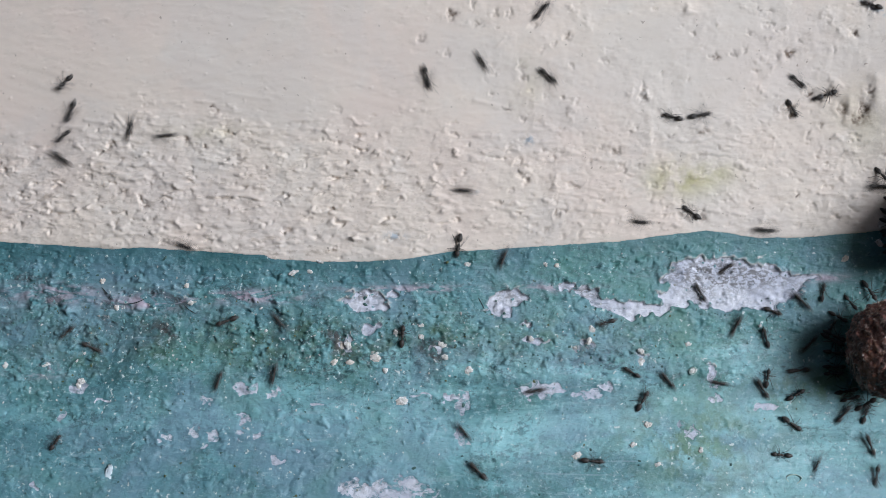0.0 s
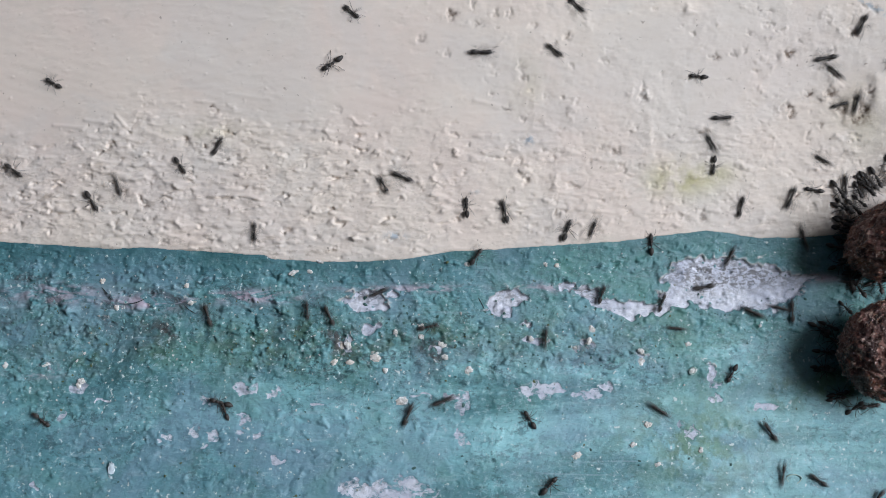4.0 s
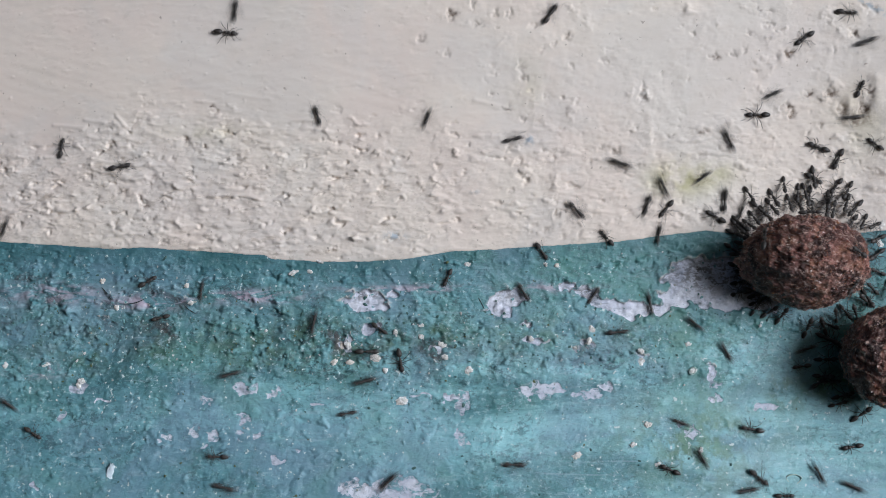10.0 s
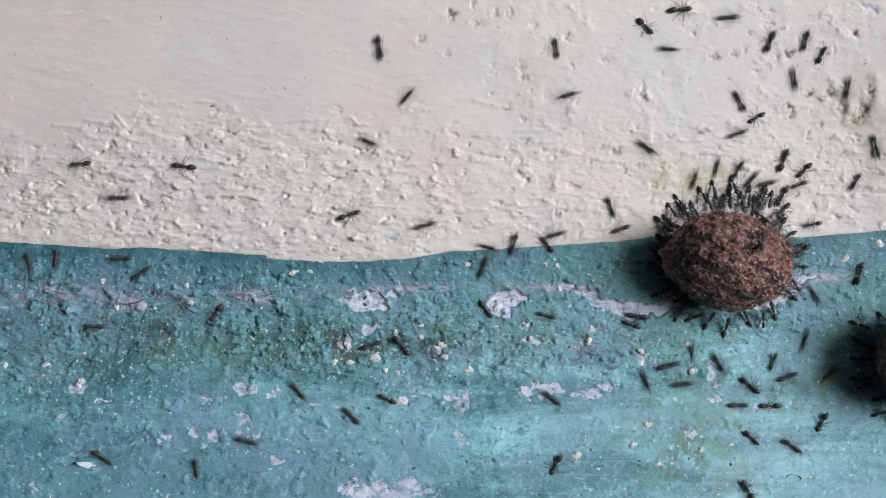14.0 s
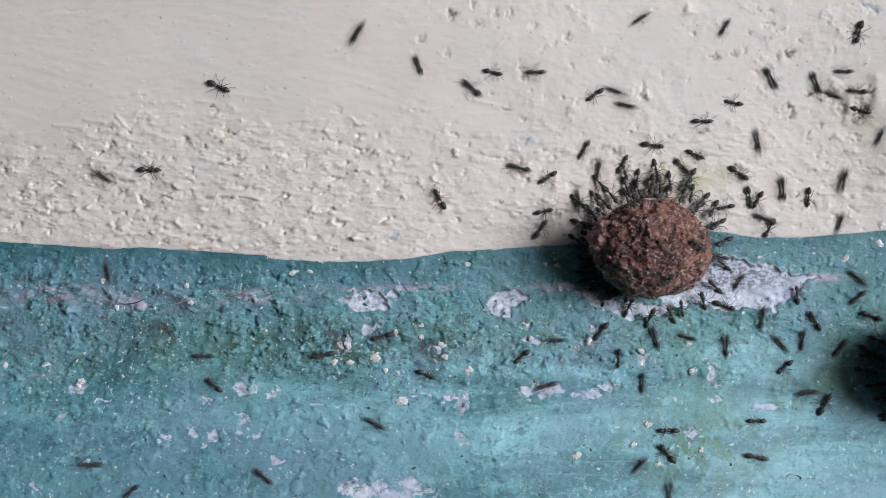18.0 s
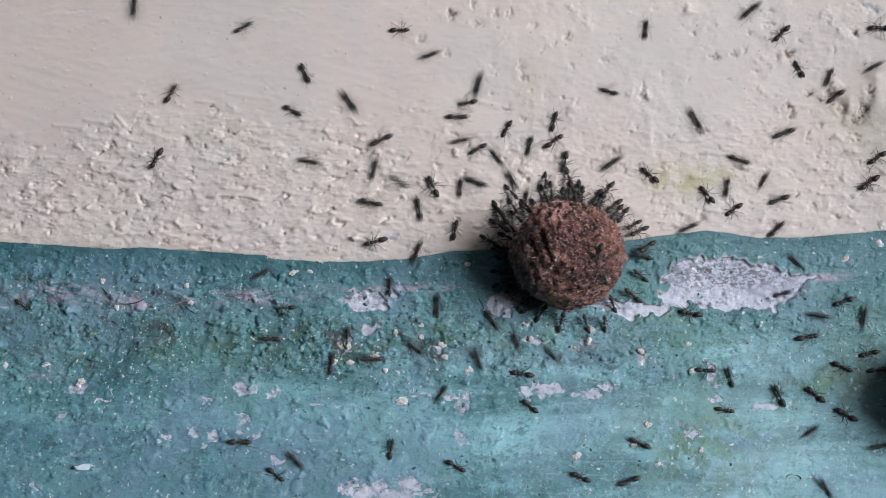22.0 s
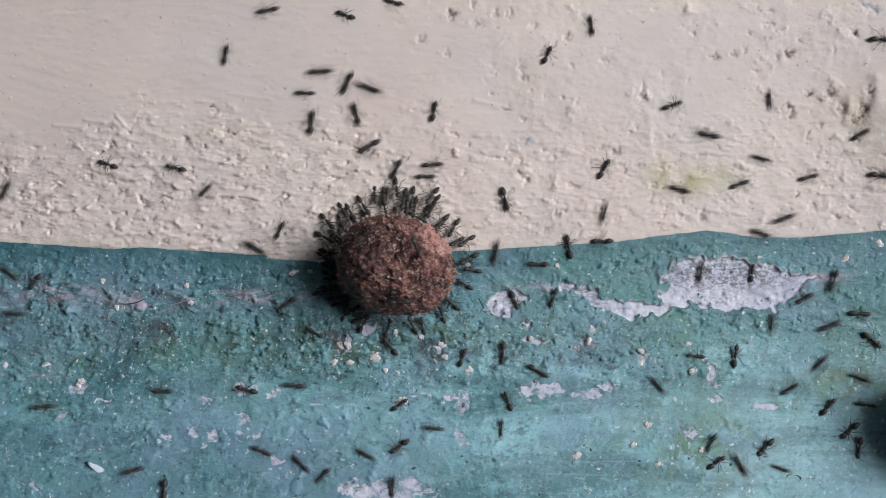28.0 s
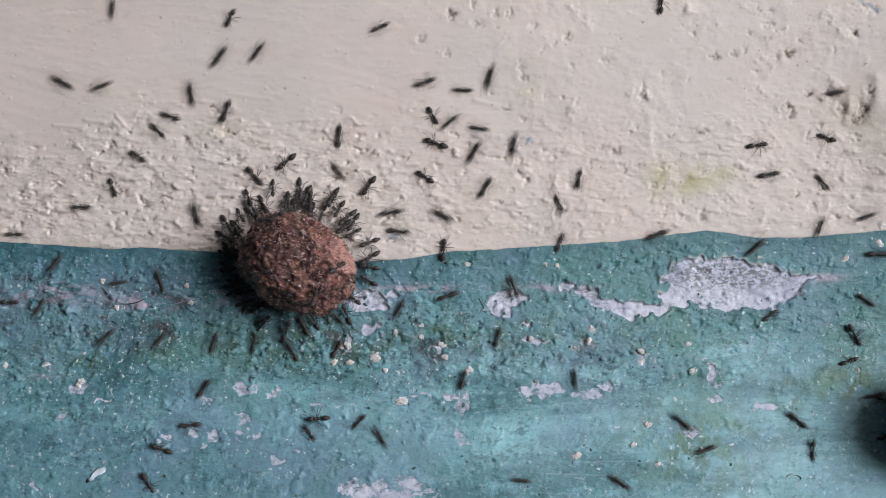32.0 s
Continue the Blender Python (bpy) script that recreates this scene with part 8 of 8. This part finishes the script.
    crawl([(0, 590, -90, 257), (1, 565, 20, 195), (2, 485, 340, 235), (3, 297, 215, 275), (4, 318, 291, 304), (5, 409, 379, 352), (6, 530, 322, 20), (7, 513, 402, 130), (8, 513, 347, 200), (9, 465, 425, 280), (10, 357, 515, 260), (11, 480, 508, 100), (12, 490, 350, 215), (13, 443, 405, 285), (14, 253, 482, 215), (15, 324, 446, 213), (16, 196, 519, 220), (17, 268, 492, 188), (18, 192, 480, 280), (19, 207, 487, 310), (20, 450, 532, 350), (21, 308, 600, 235), (22, 510, 545, 185), (23, 235, 510, 290), (24, 435, 570, 335), (25, 295, 425, 85), (26, 258, 364, 58), (27, 370, 306, 14), (28, 365, 337, 225), (29, 310, 447, 250), (30, 262, 288, 95), (31, 365, 192, 200), (32, 282, 233, 135)])
    crawl([(0, 1368, 975, 144), (1, 1368, 975, 172), (2, 1368, 975, 181), (3, 1368, 975, 83), (4, 1384, 842, 80), (5, 1400, 797, 126), (6, 1330, 767, 130), (7, 1215, 755, 150), (8, 1212, 680, 285), (9, 1270, 808, 320), (10, 1340, 843, 320), (11, 1150, 708, 30), (12, 1298, 690, 0), (13, 1220, 590, 70), (14, 1325, 680, 320), (15, 1270, 669, 61), (16, 1377, 588, 52), (17, 1273, 665, 115), (18, 1285, 615, 85), (19, 1262, 672, 200), (20, 1250, 690, 80), (21, 1270, 667, 35), (22, 1425, 597, 10), (23, 1440, 595, 250), (24, 1400, 730, 120), (25, 1315, 688, 115), (26, 1399, 736, 8), (27, 1395, 677, 231), (28, 1355, 790, 225), (29, 1415, 782, 20), (30, 1425, 762, 315), (31, 1507, 800, 95), (32, 1413, 745, 140)])
    crawl([(0, -90, 303, 77), (1, -90, 303, 331), (2, -90, 303, 198), (3, -90, 303, 93), (4, -90, 299, 188), (5, -95, 304, 273), (6, -90, 303, 8), (7, -90, 303, 46), (8, -90, 303, 152), (9, -90, 303, 357), (10, -90, 303, 57), (11, -90, 303, 249), (12, -90, 303, 226), (13, -90, 303, 312), (14, 52, 462, 280), (15, -68, 298, 278), (16, 63, 536, 262), (17, -90, 462, 154), (18, -90, 462, 332), (19, 48, 535, 310), (20, 48, 535, 310), (21, 45, 535, 320), (22, 40, 540, 320), (23, 155, 510, 80), (24, 233, 298, 8), (25, 375, 245, 3), (26, 317, 248, 61), (27, 416, 170, 61), (28, 400, 100, 80), (29, 325, 70, 140), (30, 292, 228, 300), (31, 465, 203, 115), (32, 305, 207, 160)])
    crawl([(0, -90, 362, 266), (1, -90, 362, 33), (2, -90, 362, 201), (3, -90, 362, 88), (4, -90, 357, 198), (5, -92, 363, 268), (6, -90, 362, 340), (7, 55, 415, 352), (8, 105, 508, 0), (9, 192, 525, 310), (10, 260, 500, 30), (11, 295, 518, 10), (12, 292, 508, 8), (13, 415, 547, 0), (14, 385, 552, 235), (15, 413, 607, 303), (16, 440, 637, 351), (17, 445, 612, 190), (18, 363, 630, 180), (19, 290, 612, 160), (20, 455, 648, 315), (21, 420, 680, 30), (22, 615, 600, 85), (23, 500, 440, 105), (24, 480, 665, 230), (25, 210, 540, 160), (26, 44, 633, 155), (27, 134, 505, 100), (28, 30, 555, 175), (29, -90, 555, 286), (30, 60, 663, 0), (31, 80, 630, 45), (32, 70, 545, 60)])
    crawl([(0, 1660, 18, 221), (1, 1535, 128, 0), (2, 1660, 128, 290), (3, 1550, 170, 195), (4, 1526, 42, 244), (5, 1493, 286, 232), (6, 1420, 180, 210), (7, 1385, 190, 140), (8, 1460, 168, 150), (9, 1360, 87, 25), (10, 1425, 67, 215), (11, 1300, 160, 215), (12, 1293, 182, 140), (13, 1293, 132, 80), (14, 1285, 32, 5), (15, 1403, 29, 45), (16, 1341, -23, 172), (17, 1337, 20, 265), (18, 1443, 145, 290), (19, 1475, 287, 275), (20, 1485, 258, 280), (21, 1408, 318, 200), (22, 1380, 353, 200), (23, 1357, 385, 250), (24, 1325, 520, 245), (25, 1205, 498, 180), (26, 1251, 537, 138), (27, 1122, 423, 101), (28, 1240, 480, 260), (29, 1140, 548, 210), (30, 950, 535, 177), (31, 895, 560, 240), (32, 787, 383, 155)])
    crawl([(0, 1252, -90, 298), (1, 1252, -90, 189), (2, 1252, -90, 283), (3, 1300, 112, 200), (4, 1238, 136, 174), (5, 1213, 103, 106), (6, 1210, 38, 20), (7, 1210, -90, 90), (8, 1210, -90, 253), (9, 1170, 37, 215), (10, 1170, -90, 284), (11, 1175, 57, 192), (12, 1152, 140, 210), (13, 1163, 235, 85), (14, 1185, 87, 175), (15, 1178, 241, 217), (16, 1125, 132, 195), (17, 1072, 268, 130), (18, 1085, 160, 340), (19, 1198, 137, 155), (20, 1075, 110, 188), (21, 983, 72, 260), (22, 898, 227, 240), (23, 1015, 190, 340), (24, 1065, 235, 210), (25, 1018, 230, 175), (26, 1017, 210, 115), (27, 945, 73, 90), (28, 1018, -90, 66), (29, 1018, -90, 162), (30, 1018, -90, 264), (31, 1003, 45, 275), (32, 822, 160, 177)])
    crawl([(0, -90, 534, 17), (1, -90, 534, 5), (2, 120, 517, 10), (3, 30, 655, 350), (4, 72, 741, 322), (5, 139, 740, 29), (6, 100, 725, 188), (7, 15, 730, 205), (8, -90, 730, 180), (9, -90, 730, 281), (10, -90, 730, 219), (11, -90, 730, 25), (12, -90, 730, 321), (13, -90, 730, 200), (14, -90, 730, 317), (15, -87, 733, 74), (16, -89, 726, 137), (17, -90, 730, 254), (18, -90, 730, 7), (19, -90, 730, 159), (20, -90, 730, 255), (21, -90, 730, 359), (22, -90, 730, 4), (23, 175, 712, 357), (24, 435, 800, 210), (25, 145, 737, 130), (26, 150, 786, 155), (27, 58, 696, 139), (28, 75, 720, 5), (29, 140, 728, 325), (30, 120, 648, 300), (31, 200, 767, 5), (32, 262, 852, 300)])
    crawl([(0, -90, 333, 4), (1, -90, 333, 27), (2, -90, 333, 110), (3, -90, 333, 25), (4, -87, 332, 41), (5, -87, 330, 205), (6, -90, 333, 221), (7, -90, 333, 84), (8, -90, 333, 191), (9, -90, 333, 325), (10, 10, 402, 250), (11, -90, 402, 19), (12, 125, 362, 8), (13, 208, 457, 345), (14, 218, 457, 180), (15, 108, 485, 138), (16, 116, 366, 13), (17, 120, 482, 15), (18, 187, 315, 145), (19, 172, 237, 50), (20, 303, 172, 8), (21, 318, 432, 20), (22, 545, 285, 348), (23, 425, 395, 325), (24, 485, 578, 225), (25, 320, 510, 285), (26, 367, 545, 221), (27, 220, 597, 242), (28, 290, 692, 177), (29, 240, 623, 180), (30, 178, 425, 70), (31, 135, 367, 255), (32, 100, 465, 230)])
    crawl([(0, 954, 975, 235), (1, 954, 975, 60), (2, 1033, 835, 310), (3, 1033, 975, 271), (4, 1035, 980, 151), (5, 1028, 972, 117), (6, 1033, 975, 331), (7, 1033, 975, 69), (8, 1075, 868, 345), (9, 1075, 975, 270), (10, 1075, 975, 92), (11, 1072, 868, 225), (12, 1072, 975, 180), (13, 945, 868, 290), (14, 945, 975, 271), (15, 946, 980, 89), (16, 945, 973, 103), (17, 945, 975, 39), (18, 1130, 825, 45), (19, 935, 788, 30), (20, 942, 795, 0), (21, 1045, 757, 150), (22, 940, 720, 140), (23, 972, 770, 265), (24, 880, 727, 20), (25, 930, 727, 280), (26, 868, 738, 192), (27, 751, 766, 191), (28, 770, 758, 175), (29, 650, 655, 145), (30, 640, 662, 200), (31, 627, 668, 115), (32, 595, 620, 60)])
    crawl([(0, 1660, 881, 320), (1, 1660, 881, 260), (2, 1660, 881, 117), (3, 1660, 881, 139), (4, 1615, 842, 124), (5, 1582, 767, 195), (6, 1530, 865, 330), (7, 1530, 975, 270), (8, 1530, 975, 160), (9, 1530, 975, 353), (10, 1530, 975, 109), (11, 1530, 975, 116), (12, 1530, 975, 344), (13, 1530, 975, 310), (14, 1530, 975, 10), (15, 1550, 971, 27), (16, 1605, 936, 84), (17, 1560, 870, 180), (18, 1457, 718, 60), (19, 1450, 738, 35), (20, 1490, 720, 260), (21, 1487, 735, 210), (22, 1500, 735, 150), (23, 1385, 643, 95), (24, 1390, 635, 30), (25, 1375, 623, 40), (26, 1412, 587, 32), (27, 1402, 606, 9), (28, 1465, 578, 20), (29, 1500, 652, 135), (30, 1445, 612, 15), (31, 1467, 618, 5), (32, 1510, 590, 300)])
    crawl([(0, 210, -90, 196), (1, 210, -90, 120), (2, 210, -90, 290), (3, 210, -90, 208), (4, 205, -87, 187), (5, 208, -90, 28), (6, 210, -90, 7), (7, 210, -90, 87), (8, 210, -90, 327), (9, 210, -90, 193), (10, 210, -90, 105), (11, 210, -90, 124), (12, 210, -90, 270), (13, 210, -90, 62), (14, 210, -90, 230), (15, 140, -8, 168), (16, 90, -116, 328), (17, 200, 30, 357), (18, 200, -90, 90), (19, 200, -90, 134), (20, 200, -90, 66), (21, 200, -90, 329), (22, 430, 50, 30), (23, 430, -90, 25), (24, 447, 42, 235), (25, 578, 105, 265), (26, 546, 133, 36), (27, 682, 31, 82), (28, 578, -90, 131), (29, 578, -90, 139), (30, 578, -90, 272), (31, 582, 15, 210), (32, 410, 30, 245)])
    crawl([(0, -90, 837, 305), (1, -90, 837, 359), (2, -90, 837, 31), (3, -90, 837, 359), (4, -85, 837, 76), (5, -89, 832, 179), (6, -90, 837, 256), (7, -90, 837, 249), (8, -90, 837, 293), (9, -90, 837, 282), (10, -90, 837, 142), (11, -90, 837, 59), (12, -90, 837, 308), (13, -90, 837, 257), (14, -90, 837, 198), (15, -94, 838, 237), (16, -92, 841, 18), (17, -90, 837, 57), (18, -90, 837, 345), (19, -90, 837, 327), (20, -90, 837, 94), (21, -90, 837, 357), (22, -90, 837, 337), (23, -90, 837, 2), (24, 125, 830, 60), (25, 140, 842, 180), (26, 60, 813, 55), (27, 225, 722, 354), (28, 238, 832, 195), (29, 238, 975, 270), (30, 238, 975, 67), (31, 320, 785, 25), (32, 360, 690, 55)])
    crawl([(0, 599, 975, 203), (1, 599, 975, 112), (2, 599, 975, 354), (3, 599, 975, 65), (4, 601, 971, 88), (5, 599, 971, 245), (6, 599, 975, 268), (7, 599, 975, 171), (8, 599, 975, 87), (9, 599, 975, 73), (10, 599, 975, 99), (11, 565, 760, 115), (12, 692, 752, 300), (13, 712, 750, 175), (14, 625, 738, 135), (15, 598, 870, 208), (16, 499, 806, 284), (17, 625, 975, 20), (18, 662, 748, 330), (19, 785, 635, 40), (20, 800, 645, 140), (21, 653, 583, 165), (22, 775, 538, 265), (23, 800, 580, 220), (24, 783, 632, 140), (25, 680, 437, 130), (26, 604, 404, 283), (27, 722, 626, 293), (28, 693, 615, 130), (29, 632, 600, 315), (30, 720, 700, 215), (31, 575, 727, 192), (32, 567, 740, 185)])
    crawl([(0, 1660, 608, 194), (1, 1660, 608, 4), (2, 1660, 608, 196), (3, 1660, 608, 344), (4, 1731, 629, 237), (5, 1636, 645, 169), (6, 1450, 575, 220), (7, 1410, 600, 250), (8, 1415, 655, 240), (9, 1412, 665, 205), (10, 1420, 648, 188), (11, 1355, 608, 115), (12, 1355, 625, 260), (13, 1385, 720, 300), (14, 1367, 642, 70), (15, 1417, 668, 77), (16, 1379, 589, 91), (17, 1415, 505, 65), (18, 1410, 525, 95), (19, 1420, 510, 80), (20, 1415, 535, 80), (21, 1410, 500, 75), (22, 1410, 465, 135), (23, 1383, 415, 185), (24, 1435, 510, 115), (25, 1332, 382, 105), (26, 1245, 514, 224), (27, 1248, 463, 19), (28, 1330, 485, 80), (29, 1160, 428, 110), (30, 1145, 440, 260), (31, 1160, 498, 210), (32, 990, 362, 115)])
    crawl([(0, 629, -90, 145), (1, 629, -90, 8), (2, 629, -90, 233), (3, 629, -90, 338), (4, 655, -79, 285), (5, 654, 3, 305), (6, 787, 108, 60), (7, 775, 30, 235), (8, 610, 190, 160), (9, 610, -90, 90), (10, 610, -90, 278), (11, 610, -90, 29), (12, 610, -90, 314), (13, 733, 38, 305), (14, 672, 82, 280), (15, 593, 222, 248), (16, 618, 218, 18), (17, 650, 203, 60), (18, 635, 57, 240), (19, 485, 282, 225), (20, 640, 248, 10), (21, 672, 240, 20), (22, 678, 247, 205), (23, 575, 282, 183), (24, 475, 262, 150), (25, 512, 205, 70), (26, 430, 209, 165), (27, 483, 197, 31), (28, 565, 127, 3), (29, 455, 8, 180), (30, 328, 150, 348), (31, 408, 165, 285), (32, 402, 195, 250)])
    crawl([(0, 715, 975, 84), (1, 715, 975, 215), (2, 715, 975, 349), (3, 715, 975, 105), (4, 714, 970, 101), (5, 714, 970, 285), (6, 715, 975, 281), (7, 715, 975, 103), (8, 657, 727, 165), (9, 610, 745, 170), (10, 610, 975, 270), (11, 610, 975, 84), (12, 610, 975, 342), (13, 610, 975, 138), (14, 610, 975, 121), (15, 607, 971, 36), (16, 614, 972, 301), (17, 610, 975, 216), (18, 610, 975, 250), (19, 610, 975, 34), (20, 750, 880, 180), (21, 640, 848, 150), (22, 692, 797, 80), (23, 655, 780, 150), (24, 545, 778, 325), (25, 630, 803, 335), (26, 691, 768, 278), (27, 631, 812, 222), (28, 650, 805, 150), (29, 580, 660, 130), (30, 515, 615, 120), (31, 530, 650, 130), (32, 450, 610, 80)])
    crawl([(0, -90, 547, 33), (1, -90, 547, 136), (2, -90, 547, 38), (3, -90, 547, 240), (4, -91, 549, 123), (5, -92, 543, 60), (6, -90, 547, 303), (7, -90, 547, 1), (8, 62, 543, 10), (9, 115, 635, 205), (10, 18, 717, 145), (11, 35, 724, 172), (12, -90, 724, 180), (13, -90, 724, 314), (14, -90, 724, 354), (15, -87, 724, 327), (16, -86, 727, 174), (17, -90, 724, 147), (18, -90, 724, 238), (19, -90, 724, 130), (20, -90, 724, 285), (21, -90, 724, 27), (22, 705, 320, 325), (23, 688, 278, 285), (24, 730, 367, 45), (25, 780, 310, 60), (26, 730, 334, 212), (27, 701, 360, 52), (28, 763, 292, 3), (29, 755, 285, 245), (30, 715, 332, 220), (31, 710, 343, 188), (32, 600, 305, 130)])
    crawl([(0, 790, -90, 143), (1, 790, -90, 295), (2, 790, -90, 235), (3, 790, -90, 288), (4, 849, 93, 359), (5, 893, -88, 14), (6, 992, 57, 200), (7, 930, 75, 210), (8, 908, 198, 50), (9, 950, 20, 20), (10, 972, 28, 55), (11, 1010, 148, 15), (12, 990, 140, 0), (13, 1052, 85, 120), (14, 1052, -90, 91), (15, 1049, -92, 210), (16, 1050, -89, 336), (17, 1052, -90, 30), (18, 1052, -90, 78), (19, 1052, -90, 84), (20, 1052, -90, 236), (21, 983, 12, 210), (22, 848, 148, 255), (23, 815, 80, 355), (24, 877, 125, 0), (25, 885, 20, 140), (26, 918, -124, 324), (27, 923, 48, 226), (28, 885, -90, 105), (29, 885, -90, 313), (30, 885, -90, 95), (31, 885, -90, 266), (32, 868, 135, 255)])


motions()
